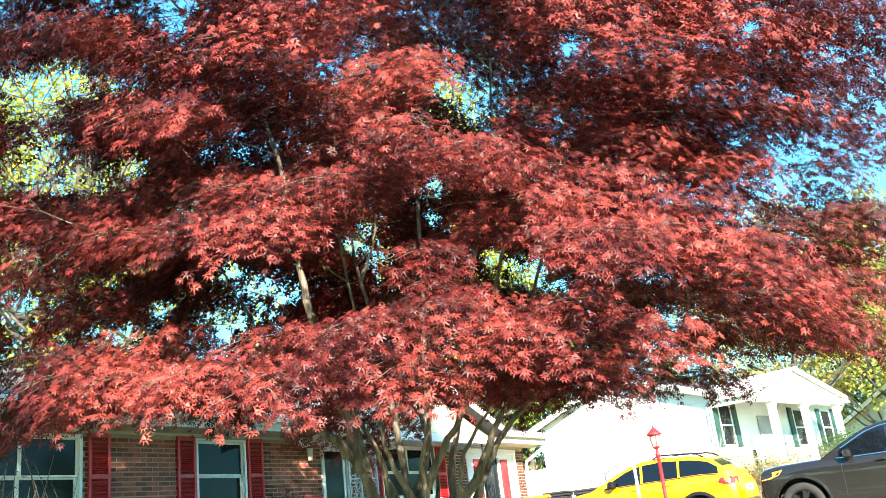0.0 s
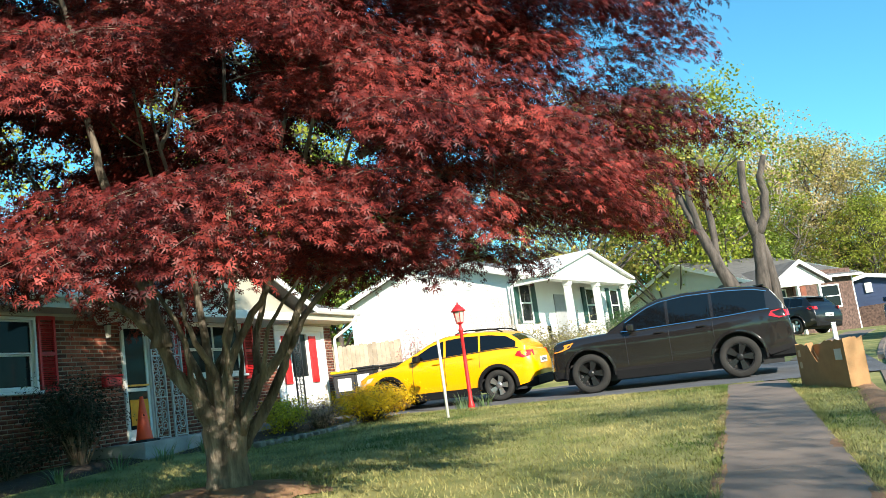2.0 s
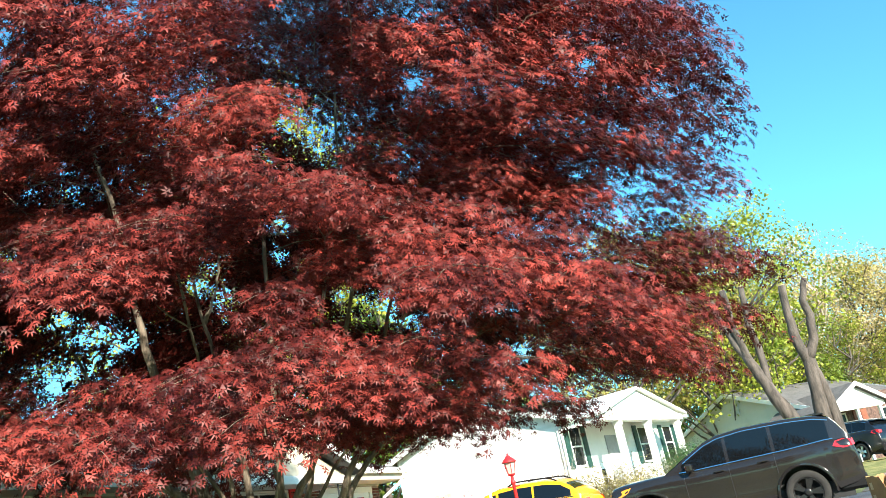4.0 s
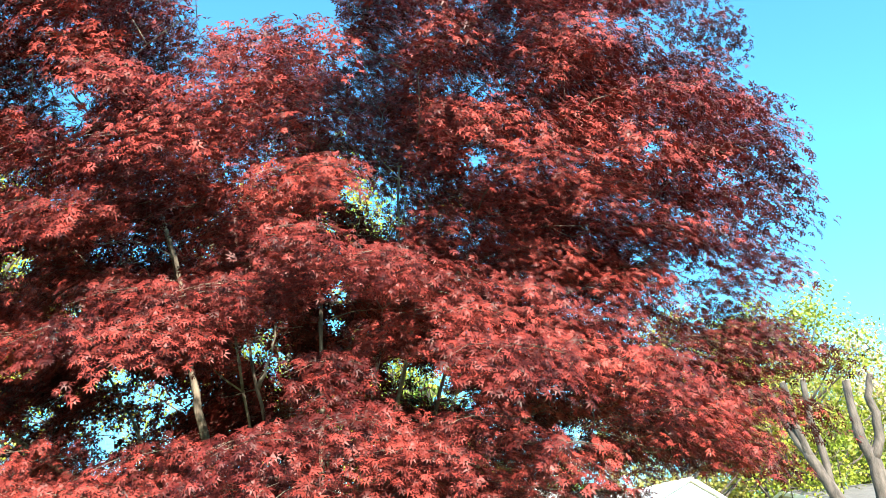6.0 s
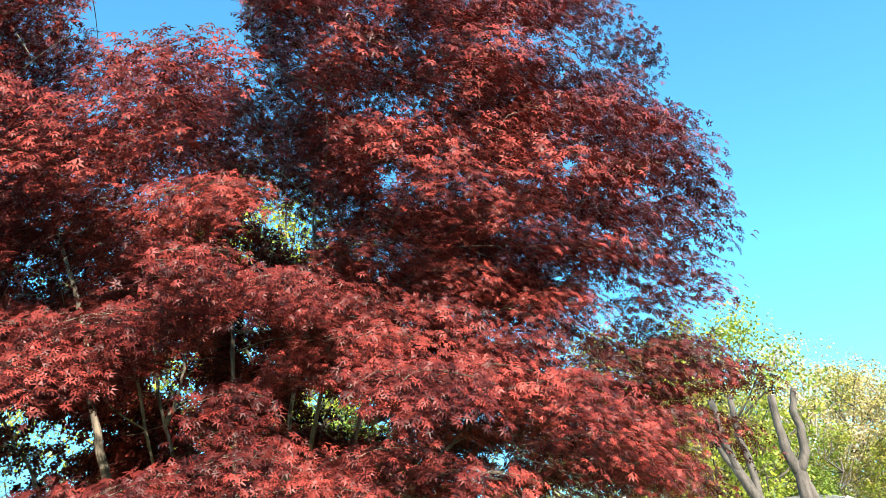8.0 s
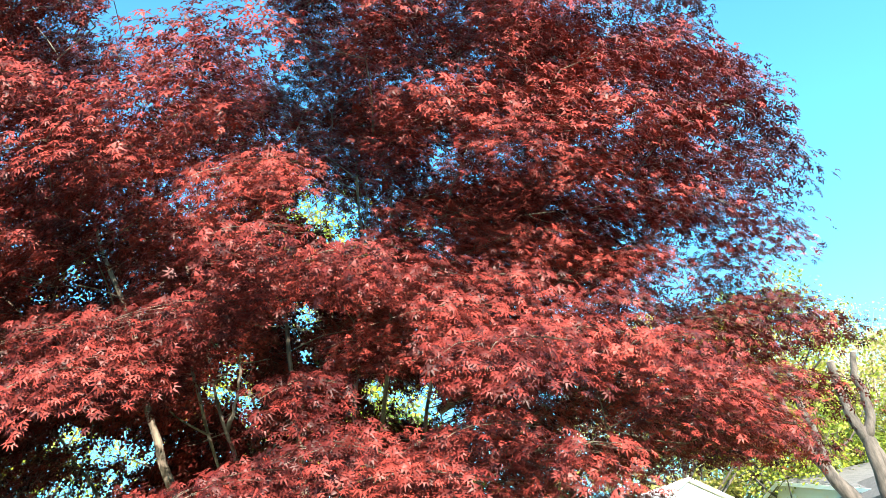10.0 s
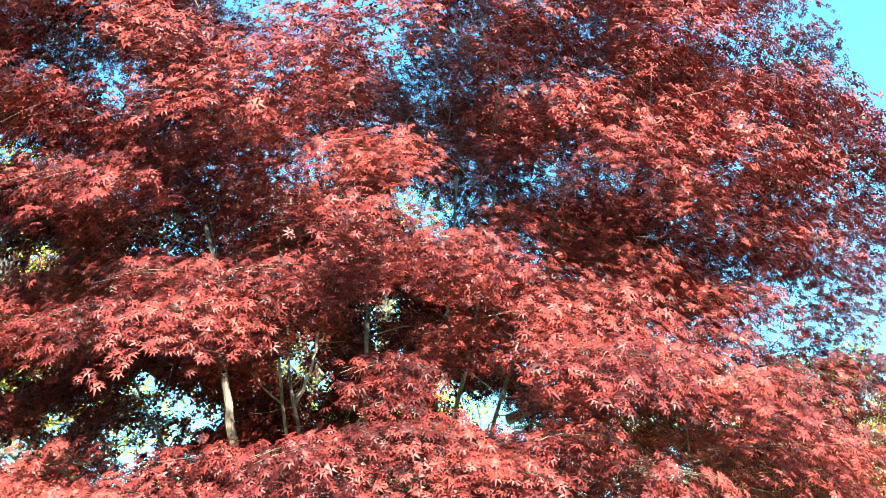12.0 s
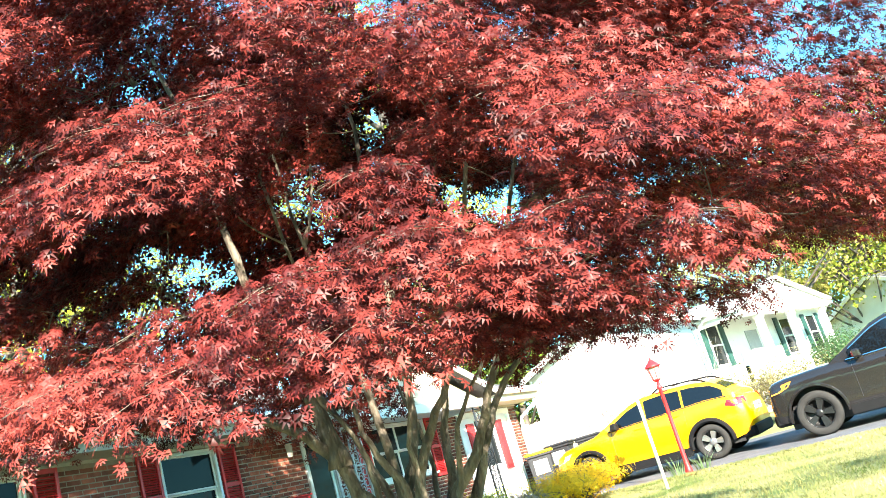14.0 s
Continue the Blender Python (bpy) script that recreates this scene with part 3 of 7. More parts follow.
def shutter(y0, y1, z0, z1):
    """A louvred shutter: stiles, three rails and sloping slats."""
    bm = bmesh.new()
    x0, x1 = FX + 0.004, FX + 0.04
    for a, b in ((y0, y0 + 0.045), (y1 - 0.045, y1)):
        box(bm, (x0, a, z0), (x1, b, z1), 0.004)
    for a in (z0, (z0 + z1) / 2 - 0.03, z1 - 0.06):
        box(bm, (x0, y0 + 0.045, a), (x1 - 0.003, y1 - 0.045, a + 0.06))
    ob = part("shutter", bm, MAT["redpaint"], house, "red louvred shutter")
    bm = bmesh.new()
    box(bm, (-0.018, 0.0, -0.003), (0.018, y1 - y0 - 0.09, 0.003))
    slat = part("slat", bm, MAT["redpaint"], ob)
    tilt = Matrix.Rotation(radians(35), 4, "Y")
    slat.matrix_basis = Matrix.Translation((x0 + 0.016, y0 + 0.045, z0 + 0.075)) @ tilt
    z = z0 + 0.107
    while z < z1 - 0.08:
        if abs(z - (z0 + z1) / 2) > 0.045:
            more = new("slat", slat.data)
            more.parent = ob
            more.matrix_basis = Matrix.Translation((x0 + 0.016, y0 + 0.045, z)) @ tilt
        z += 0.032
    return ob


for a, b, panes in ((5.75, 7.5, 2), (9.47, 10.52, 1), (14.12, 16.04, 2)):
    sash_window(a, b, 2.02 if a < 12 else 2.1, 3.14, panes)
for a in (5.38, 7.58, 9.1, 10.54, 13.76, 16.06):
    shutter(a, a + 0.35, 1.99, 3.16)
# dim curtains hang inside
def curtain(y0, y1, z0, z1, x):
    bm = bmesh.new()
    n = 40
    lo, hi = [], []
    for k in range(n + 1):
        y = y0 + (y1 - y0) * k / n
        xx = x + 0.025 * math.sin(k * 1.3) + 0.012 * math.sin(k * 2.9)
        lo.append(bm.verts.new((xx, y, z0)))
        hi.append(bm.verts.new((xx, y, z1)))
    for k in range(n):
        bm.faces.new((lo[k], lo[k + 1], hi[k + 1], hi[k]))
    return bm


for a, b in ((5.85, 6.3), (7.0, 7.42), (14.2, 14.6), (15.6, 15.98)):
    tagged(part("curtain", curtain(a, b, 1.9, 3.12, FX - 0.22), MAT["fabric"]), "pale curtain hanging behind window glass", "curtain", group="curtains")

# front door: a storm door with a glazed panel in a white frame
door = part("front_door", boxes(((FX - 0.1, 12.36, FLOOR), (FX + 0.03, 12.42, 3.14)), ((FX - 0.1, 13.06, FLOOR), (FX + 0.03, 13.12, 3.14)), ((FX - 0.1, 12.42, 3.08), (FX + 0.03, 13.06, 3.14)), bevel=0.005), MAT["white"], house, "white door frame")
part("door_leaf", boxes(((FX - 0.06, 12.43, FLOOR + 0.01), (FX - 0.02, 12.49, 3.07)), ((FX - 0.06, 12.99, FLOOR + 0.01), (FX - 0.02, 13.05, 3.07)), ((FX - 0.06, 12.49, 3.0), (FX - 0.02, 12.99, 3.07)), ((FX - 0.06, 12.49, FLOOR + 0.01), (FX - 0.02, 12.99, FLOOR + 0.2)), ((FX - 0.06, 12.49, 1.9), (FX - 0.02, 12.99, 1.96)), bevel=0.004), MAT["white"], door)
part("pane", boxes(((FX - 0.045, 12.485, 1.955), (FX - 0.039, 12.995, 3.005))), MAT["glass"], door)
part("pane", boxes(((FX - 0.045, 12.485, FLOOR + 0.19), (FX - 0.039, 12.995, 1.905))), MAT["glass"], door)
part("push_bar", boxes(((FX - 0.015, 12.47, 1.985), (FX + 0.02, 13.0, 2.02)), bevel=0.008), MAT["brass"], door, "brass push bar")
banner = boxes(((FX - 0.019, 12.51, 1.32), (FX - 0.012, 12.97, 1.76)), bevel=0.002)
tagged(part("door_banner", banner, MAT["orange"]), "orange banner hung on the storm door", "banner")
part("wooden_door", boxes(((FX - 0.2, 12.42, FLOOR), (FX - 0.14, 13.06, 3.08)), bevel=0.004), MAT["doorwood"], door, "reddish wooden inner door")

# white panelled bay at the end of the front, with its own window
bay = part("white_panel", boxes(((FX - 0.1, 17.35, 1.15), (FX - 0.02, 18.02, 3.1)), ((FX - 0.1, 18.78, 1.15), (FX - 0.02, 19.55, 3.1)), ((FX - 0.1, 18.02, 1.15), (FX - 0.02, 18.78, 1.95)), ((FX - 0.1, 18.02, 2.95), (FX - 0.02, 18.78, 3.1))), MAT["white"], house, "white boarded wall panel")
part("trim", boxes(((FX - 0.02, 17.3, 3.02), (FX + 0.03, 19.6, 3.14)), ((FX - 0.02, 17.3, 1.1), (FX + 0.02, 17.42, 3.02)), ((FX - 0.02, 19.48, 1.1), (FX + 0.02, 19.6, 3.02)), bevel=0.005), MAT["white"], bay)
part("pane", boxes(((FX - 0.07, 18.0, 1.93), (FX - 0.06, 18.8, 2.97))), MAT["glass"], bay)
for a in (17.62, 18.86):
    part("shutter", boxes(((FX - 0.016, a, 1.8), (FX + 0.02, a + 0.3, 2.9)), ((FX + 0.02, a + 0.04, 1.86), (FX + 0.03, a + 0.26, 2.32)), ((FX + 0.02, a + 0.04, 2.38), (FX + 0.03, a + 0.26, 2.84)), bevel=0.004), MAT["redpaint"], bay, "red panelled shutter")

# porch: slab, beam, gable, iron posts
porch = thing("porch", "white gabled porch with lacy iron posts", "porch")
PX = -8.95
part("slab", boxes(((FX, 11.2, 0.55), (PX + 0.2, 17.0, FLOOR - 0.01)), bevel=0.012), MAT["concrete_grey"], porch)
part("beam", boxes(((PX - 0.12, 11.75, 3.04), (PX + 0.06, 16.6, 3.2)), ((FX + 0.03, 11.75, 3.04), (PX - 0.12, 11.87, 3.2)), ((FX + 0.03, 16.48, 3.04), (PX - 0.12, 16.6, 3.2)), bevel=0.006), MAT["white"], porch)
part("porch_ceiling", boxes(((FX + 0.03, 11.88, 3.15), (PX - 0.12, 16.47, 3.19))), MAT["white"], porch)
def gable(bm, y0, y1, ym, z0, z1, xa, xb):
    a = [bm.verts.new((xa, y, z)) for y, z in ((y0, z0), (y1, z0), (ym, z1))]
    b = [bm.verts.new((xb, y, z)) for y, z in ((y0, z0), (y1, z0), (ym, z1))]
    bm.faces.new(a), bm.faces.new(b[::-1])
    for k in range(3):
        bm.faces.new((a[k], b[k], b[(k + 1) % 3], a[(k + 1) % 3]))
    bmesh.ops.recalc_face_normals(bm, faces=bm.faces[:])


bm = bmesh.new()
gable(bm, 11.8, 16.55, 14.15, 3.205, 4.1, PX + 0.0, PX - 0.1)
part("gable", bm, MAT["cream"], porch)
for s, ya in ((1, 11.45), (-1, 16.85)):
    bm = bmesh.new()
    ym, dz = 14.15, 0.0
    q = [(ya, 3.2), (ym, 4.24), (ym, 4.31), (ya, 3.29)]
    a = [bm.verts.new((PX + 0.3, y, z)) for y, z in q]
    b = [bm.verts.new((PX - 2.6, y, z + 0.0)) for y, z in q]
    bm.faces.new(a), bm.faces.new(b[::-1])
    for k in range(4):
        bm.faces.new((a[k], b[k], b[(k + 1) % 4], a[(k + 1) % 4]))
    bmesh.ops.recalc_face_normals(bm, faces=bm.faces[:])
    slope = part("roof_slope", bm, MAT["shingle"], porch)
    bm = bmesh.new()
    q = [(ya - 0.0 * s, 3.16), (ym, 4.2), (ym, 4.32), (ya, 3.30)]
    a = [bm.verts.new((PX + 0.33, y, z)) for y, z in q]
    b = [bm.verts.new((PX + 0.303, y, z)) for y, z in q]
    bm.faces.new(a), bm.faces.new(b[::-1])
    for k in range(4):
        bm.faces.new((a[k], b[k], b[(k + 1) % 4], a[(k + 1) % 4]))
    bmesh.ops.recalc_face_normals(bm, faces=bm.faces[:])
    part("rake_board", bm, MAT["white"], slope)


def iron_post(y, mat, label):
    """Two square bars with scrolls between, from slab to beam."""
    p = thing("iron_post", label, "porch post", at=(PX - 0.03, y, FLOOR - 0.01), group="porch posts")
    h = 3.04 - FLOOR + 0.01
    for s in (-0.15, 0.15):
        part("bar", boxes(((-0.014, s - 0.014, 0), (0.014, s + 0.014, h))), mat, p)
    for z in (0.03, h - 0.04, h / 3, 2 * h / 3):
        part("crossbar", boxes(((-0.01, -0.136, z - 0.01), (0.01, 0.136, z + 0.01))), mat, p)
    k = 0
    z = 0.12
    while z < h - 0.12:
        bm = bmesh.new()
        s = 1 if k % 2 else -1
        pts = []
        for j in range(15):
            a = j / 14 * 2 * math.pi * 1.25
            r = 0.075 * (1 - 0.045 * j)
            pts.append((0, s * (0.055 - r * math.cos(a)), z + r * math.sin(a) * 1.2))
        tube(bm, pts, [0.008] * 15, 5)
        part("scroll", bm, mat, p)
        k += 1
        z += 0.085
    return p


iron_post(11.95, MAT["whiteiron"], "white lacy wrought iron porch post by the door")
iron_post(12.4, MAT["whiteiron"], "white lacy wrought iron porch post by the door")
iron_post(16.4, MAT["blackiron"], "dark lacy wrought iron porch post before the white panel")

# small fittings on the brick
lantern = thing("wall_lantern", "small black wall lantern beside the front door", "lantern", at=(FX, 11.95, 2.93))
bm = bmesh.new()
tube(bm, [(0.0, 0, 0.12), (0.06, 0, 0.16), (0.11, 0, 0.13)], [0.012] * 3, 6)
part("arm", bm, MAT["blackiron"], lantern)
bm = bmesh.new()
lathe(bm, [(0.012, 0.16), (0.075, 0.1), (0.07, 0.09)], 6, Matrix.Translation((0.12, 0, 0)))
part("cap", bm, MAT["blackiron"], lantern)
bm = bmesh.new()
lathe(bm, [(0.04, -0.12), (0.062, 0.09)], 6, Matrix.Translation((0.12, 0, 0)))
part("glass", bm, MAT["milkglass"], lantern)
mailbox = thing("mailbox", "small red metal mailbox on the brick wall", "mailbox", at=(FX + 0.004, 12.0, 2.0))
bm = boxes(((0, -0.18, 0), (0.13, 0.18, 0.17)), bevel=0.015)
part("box", bm, MAT["redpaint"], mailbox)
bm = boxes(((0, -0.2, 0.172), (0.16, 0.2, 0.19)), bevel=0.006)
part("lid", bm, MAT["redpaint"], mailbox)

cone = thing("traffic_cone", "orange traffic cone standing on the porch slab", "traffic cone", at=(PX + 0.0, 11.45, FLOOR - 0.01))
part("base", boxes(((-0.17, -0.17, 0), (0.17, 0.17, 0.035)), bevel=0.012), MAT["rubber"], cone, "black rubber base")
bm = bmesh.new()
lathe(bm, [(0.135, 0.036), (0.125, 0.06), (0.028, 0.68), (0.024, 0.70), (0.015, 0.70)], 20)
part("body", bm, MAT["cone"], cone, smooth=True)


# ---- houses with lapped boards ----
def lap_wall(parent, mat, length, z0, height_at, board=0.16, m=None, name="board"):
    """Lapped boards along y from 0 to length, facing +x, each a part; height_at(y) ends them (for gables)."""
    z = z0
    zmax = max(height_at(length * k / 40) for k in range(41))
    while z < zmax - 0.005:
        ys = [length * k / 80 for k in range(81) if height_at(length * k / 80) > z + 0.01]
        if not ys:
            break
        a, b = min(ys), max(ys)
        top = min(z + board, zmax)
        bm = bmesh.new()
        v = [bm.verts.new(p) for p in ((0.012, a, z), (0.012, b, z), (0.003, b, top), (0.003, a, top), (0, a, z), (0, b, z))]
        bm.faces.new((v[0], v[1], v[2], v[3]))
        bm.faces.new((v[4], v[5], v[1], v[0]))
        if m:
            bmesh.ops.transform(bm, matrix=m, verts=bm.verts[:])
            if m.determinant() < 0:
                bmesh.ops.reverse_faces(bm, faces=bm.faces[:])
        part(name, bm, mat, parent)
        z = top


def small_window(parent, m, y0, y1, z0, z1, shutters=None):
    """A window in a lapped wall; m carries wall space (x out, y along) into the house's space."""
    bm = bmesh.new()
    for a, b in (((0, y0, z0), (0.05, y0 + 0.07, z1)), ((0, y1 - 0.07, z0), (0.05, y1, z1)), ((0, y0 + 0.07, z1 - 0.07), (0.05, y1 - 0.07, z1)), ((0, y0 + 0.07, z0), (0.06, y1 - 0.07, z0 + 0.07)), ((0, y0 + 0.07, (z0 + z1) / 2 - 0.025), (0.045, y1 - 0.07, (z0 + z1) / 2 + 0.025))):
        box(bm, a, b, m=m)
    w = part("window", bm, MAT["white"], parent)
    for za, zb in ((z0 + 0.068, (z0 + z1) / 2 - 0.023), ((z0 + z1) / 2 + 0.023, z1 - 0.068)):
        bm = bmesh.new()
        box(bm, (0.022, y0 + 0.068, za), (0.03, y1 - 0.068, zb), m=m)
        part("pane", bm, MAT["glass"], w)
    if shutters:
        for a in (y0 - 0.36, y1 + 0.02):
            bm = bmesh.new()
            box(bm, (0.022, a, z0 - 0.02), (0.055, a + 0.34, z1 + 0.02), m=m)
            for za, zb in ((z0 + 0.05, (z0 + z1) / 2 - 0.04), ((z0 + z1) / 2 + 0.04, z1 - 0.05)):
                box(bm, (0.055, a + 0.05, za), (0.066, a + 0.29, zb), m=m)
            part("shutter", bm, shutters, parent)
    return w


def roof_slabs(parent, m, depth, length, eave, ridge, over, mat, gable_over=0.3):
    """Two sloping slabs over a body of the given depth (-x) and length (+y), with white rakes."""
    for s in (0, 1):
        q = [(over, eave - over * (ridge - eave) / (depth / 2)), (-depth / 2, ridge)]
        if s:
            q = [(-depth - x, z) for x, z in q]
        bm = bmesh.new()
        outline = [(q[0][0], q[0][1]), (q[1][0], q[1][1]), (q[1][0], q[1][1] + 0.1), (q[0][0], q[0][1] + 0.1)]
        prism(bm, outline, -gable_over, length + gable_over, m)
        sl = part("roof_slope", bm, mat, parent)
        for y in (-gable_over - 0.03, length + gable_over + 0.001):
            bm = bmesh.new()
            prism(bm, [(x, z + d) for (x, z), d in zip(outline, (-0.08, -0.08, 0.03, 0.03))], y, y + 0.029, m)
            part("rake_board", bm, MAT["white"], sl)
        bm = bmesh.new()
        x0, z0 = q[0]
        sx = 1 if not s else -1
        prism(bm, [(x0, z0 - 0.02), (x0 + 0.11 * sx, z0 - 0.02), (x0 + 0.12 * sx, z0 + 0.09), (x0 + 0.1 * sx, z0 + 0.09), (x0 + 0.09 * sx, z0), (x0, z0)], -gable_over, length + gable_over, m)
        part("gutter", bm, MAT["white"], sl)


def lap_house(name, label, corner, turn, depth, length, base, eave, ridge, wall_mat, roof_mat, board=0.16):
    """A gabled house; corner is its near front corner, turn degrees clockwise from the street's line. Local x points out of the front, y along it."""
    ob = thing(name, label, "house", at=Matrix.Translation(corner) @ Matrix.Rotation(-radians(turn), 4, "Z"))
    part("core", boxes(((-depth + 0.02, 0.02, base - 1.0), (-0.02, length - 0.02, eave))), wall_mat, ob)
    lap_wall(ob, wall_mat, length, base, lambda y: eave, board)
    for y, flip in ((0.0, -1), (length, 1)):
        m = Matrix.Translation((0, y, 0)) @ Matrix(((0, -1, 0, 0), (flip, 0, 0, 0), (0, 0, 1, 0), (0, 0, 0, 1)))
        lap_wall(ob, wall_mat, depth, base, lambda u: eave + (ridge - eave) * (1 - abs(u - depth / 2) / (depth / 2)), board, m)
        bm = bmesh.new()
        prism(bm, [(-0.02, eave), (-depth / 2, ridge - 0.02), (-depth + 0.02, eave)], y + (0.004 if flip < 0 else -0.03), y + (0.03 if flip < 0 else -0.004))
        part("gable_board", bm, wall_mat, ob)
    for x, y in ((0, 0), (-depth, 0), (0, length)):
        part("corner_board", boxes(((x - 0.06, y - 0.06, base - 0.6), (x + 0.035, y + 0.06, eave)), bevel=0.006), MAT["white"], ob)
    roof_slabs(ob, Matrix(), depth, length, eave, ridge, 0.45, roof_mat)
    return ob


wh = lap_house("white_house", "white sided house with dark green shutters and a columned porch", (-7.55, 28.0, -0.05), 12, 6.6, 9.9, 1.4, 4.72, 5.82, MAT["siding"], MAT["shingle"])
I = Matrix()
small_window(wh, I, 0.5, 1.35, 3.05, 4.4, MAT["greenpaint"])
small_window(wh, I, 5.9, 6.8, 3.0, 4.35, MAT["greenpaint"])
small_window(wh, I, 8.3, 9.2, 3.0, 4.35, MAT["greenpaint"])
small_window(wh, I, 2.15, 2.6, 2.3, 3.0)
part("entrance_door", boxes(((0.02, 3.1, 2.0), (0.06, 3.95, 4.05)), ((0.06, 3.2, 2.15), (0.07, 3.85, 2.95)), ((0.06, 3.2, 3.05), (0.07, 3.85, 3.95)), bevel=0.006), MAT["doorgrey"], wh)
for y in (1.55, 3.95, 6.6):
    bm = boxes(((1.2, y - 0.13, 1.2), (1.46, y + 0.13, 1.6)), ((1.23, y - 0.1, 1.6), (1.43, y + 0.1, 4.1)), ((1.2, y - 0.13, 4.1), (1.46, y + 0.13, 4.25)), bevel=0.01)
    part("column", bm, MAT["white"], wh)
part("porch_slab", boxes(((0.02, 0.2, 0.8), (1.6, 4.6, 1.9))), MAT["concrete_grey"], wh)
part("porch_beam", boxes(((1.15, 0.1, 4.25), (1.5, 6.95, 4.45)), ((0.04, 0.1, 4.25), (1.15, 0.3, 4.45))), MAT["white"], wh)
bm = bmesh.new()
gable(bm, 0.15, 6.95, 3.3, 4.452, 5.25, 1.47, 1.2)
part("porch_gable", bm, MAT["white"], wh)
for ya in (-0.02, 7.2):
    bm = bmesh.new()
    q = [(ya, 4.42), (3.3, 5.3), (3.3, 5.39), (ya, 4.51)]
    a = [bm.verts.new((1.62, y, z)) for y, z in q]
    b = [bm.verts.new((-2.6, y, z)) for y, z in q]
    bm.faces.new(a), bm.faces.new(b[::-1])
    for k in range(4):
        bm.faces.new((a[k], b[k], b[(k + 1) % 4], a[(k + 1) % 4]))
    bmesh.ops.recalc_face_normals(bm, faces=bm.faces[:])
    part("porch_roof", bm, MAT["white"], wh)
bm = bmesh.new()
tube(bm, [(0.5, 9.9, 4.6), (0.3, 9.95, 4.45), (0.1, 10.0, 4.2), (0.08, 10.0, 1.6)], [0.045] * 4, 8)
part("downspout", bm, MAT["white"], wh)
bm = bmesh.new()
tube(bm, [(0.5, 0.0, 4.6), (0.3, -0.03, 4.45), (0.1, -0.06, 4.2), (0.08, -0.07, 1.6)], [0.045] * 4, 8)
part("downspout", bm, MAT["white"], wh)

h3 = lap_house("pale_house", "pale sided house with a brick front and gabled porch", (-0.4, 46.5, -0.3), 43, 11.0, 6.8, 2.0, 4.6, 6.45, MAT["cream_siding"], MAT["shingle"], 0.2)
part("brick_front", boxes(((0.03, 0.1, 1.4), (0.09, 6.7, 4.9))), MAT["farbrick"], h3)
m = Matrix.Translation((0.09, 0, 0))
small_window(h3, m, 0.7, 1.8, 2.9, 4.1)
small_window(h3, m, 4.2, 5.6, 2.9, 4.1)
part("entrance_door", boxes(((0.095, 2.3, 2.1), (0.14, 3.2, 4.15)), bevel=0.006), MAT["doorwood"], h3)
for y in (-0.6, 0.8, 2.25):
    part("porch_post", boxes(((1.7, y - 0.07, 1.6), (1.84, y + 0.07, 4.05)), bevel=0.01), MAT["white"], h3)
part("porch_beam", boxes(((1.66, -0.85, 4.05), (1.88, 2.55, 4.22))), MAT["white"], h3)
bm = bmesh.new()
gable(bm, -0.9, 2.6, 0.85, 4.225, 5.1, 1.86, 1.7)
part("porch_gable", bm, MAT["siding"], h3)
for ya in (-1.1, 2.8):
    bm = bmesh.new()
    q = [(ya, 4.14), (0.85, 5.15), (0.85, 5.27), (ya, 4.26)]
    a = [bm.verts.new((2.1, y, z)) for y, z in q]
    b = [bm.verts.new((-2.4, y, z)) for y, z in q]
    bm.faces.new(a), bm.faces.new(b[::-1])
    for k in range(4):
        bm.faces.new((a[k], b[k], b[(k + 1) % 4], a[(k + 1) % 4]))
    bmesh.ops.recalc_face_normals(bm, faces=bm.faces[:])
    sl = part("porch_roof", bm, MAT["shingle"], h3)
    bm = bmesh.new()
    q = [(ya, 4.09), (0.85, 5.1), (0.85, 5.29), (ya, 4.28)]
    a = [bm.verts.new((2.14, y, z)) for y, z in q]
    b = [bm.verts.new((2.105, y, z)) for y, z in q]
    bm.faces.new(a), bm.faces.new(b[::-1])
    for k in range(4):
        bm.faces.new((a[k], b[k], b[(k + 1) % 4], a[(k + 1) % 4]))
    bmesh.ops.recalc_face_normals(bm, faces=bm.faces[:])
    part("rake_board", bm, MAT["white"], sl)

h4 = lap_house("blue_house", "dark blue gabled house with a brick lower wall", (8.8, 54.0, -0.8), 8, 7.2, 11.0, 2.0, 4.2, 5.0, MAT["bluesiding"], MAT["shingle"], 0.2)
part("brick_base", boxes(((-5.4, -0.1, 1.0), (0.0, -0.03, 3.35))), MAT["farbrick"], h4)
m = Matrix(((0, -1, 0, 0), (-1, 0, 0, -0.11), (0, 0, 1, 0), (0, 0, 0, 1)))
small_window(h4, m, 5.75, 6.75, 2.2, 3.3)
part("gable_vent", boxes(((-3.78, -0.1, 4.05), (-3.42, -0.03, 4.6)), ((-3.73, -0.12, 4.1), (-3.47, -0.1, 4.55)), bevel=0.006), MAT["white"], h4)
vent3 = bmesh.new()
box(vent3, (-5.4, -0.06, 5.2), (-4.9, -0.02, 5.75), 0.01)
part("gable_vent", vent3, MAT["cream_siding"], h3)

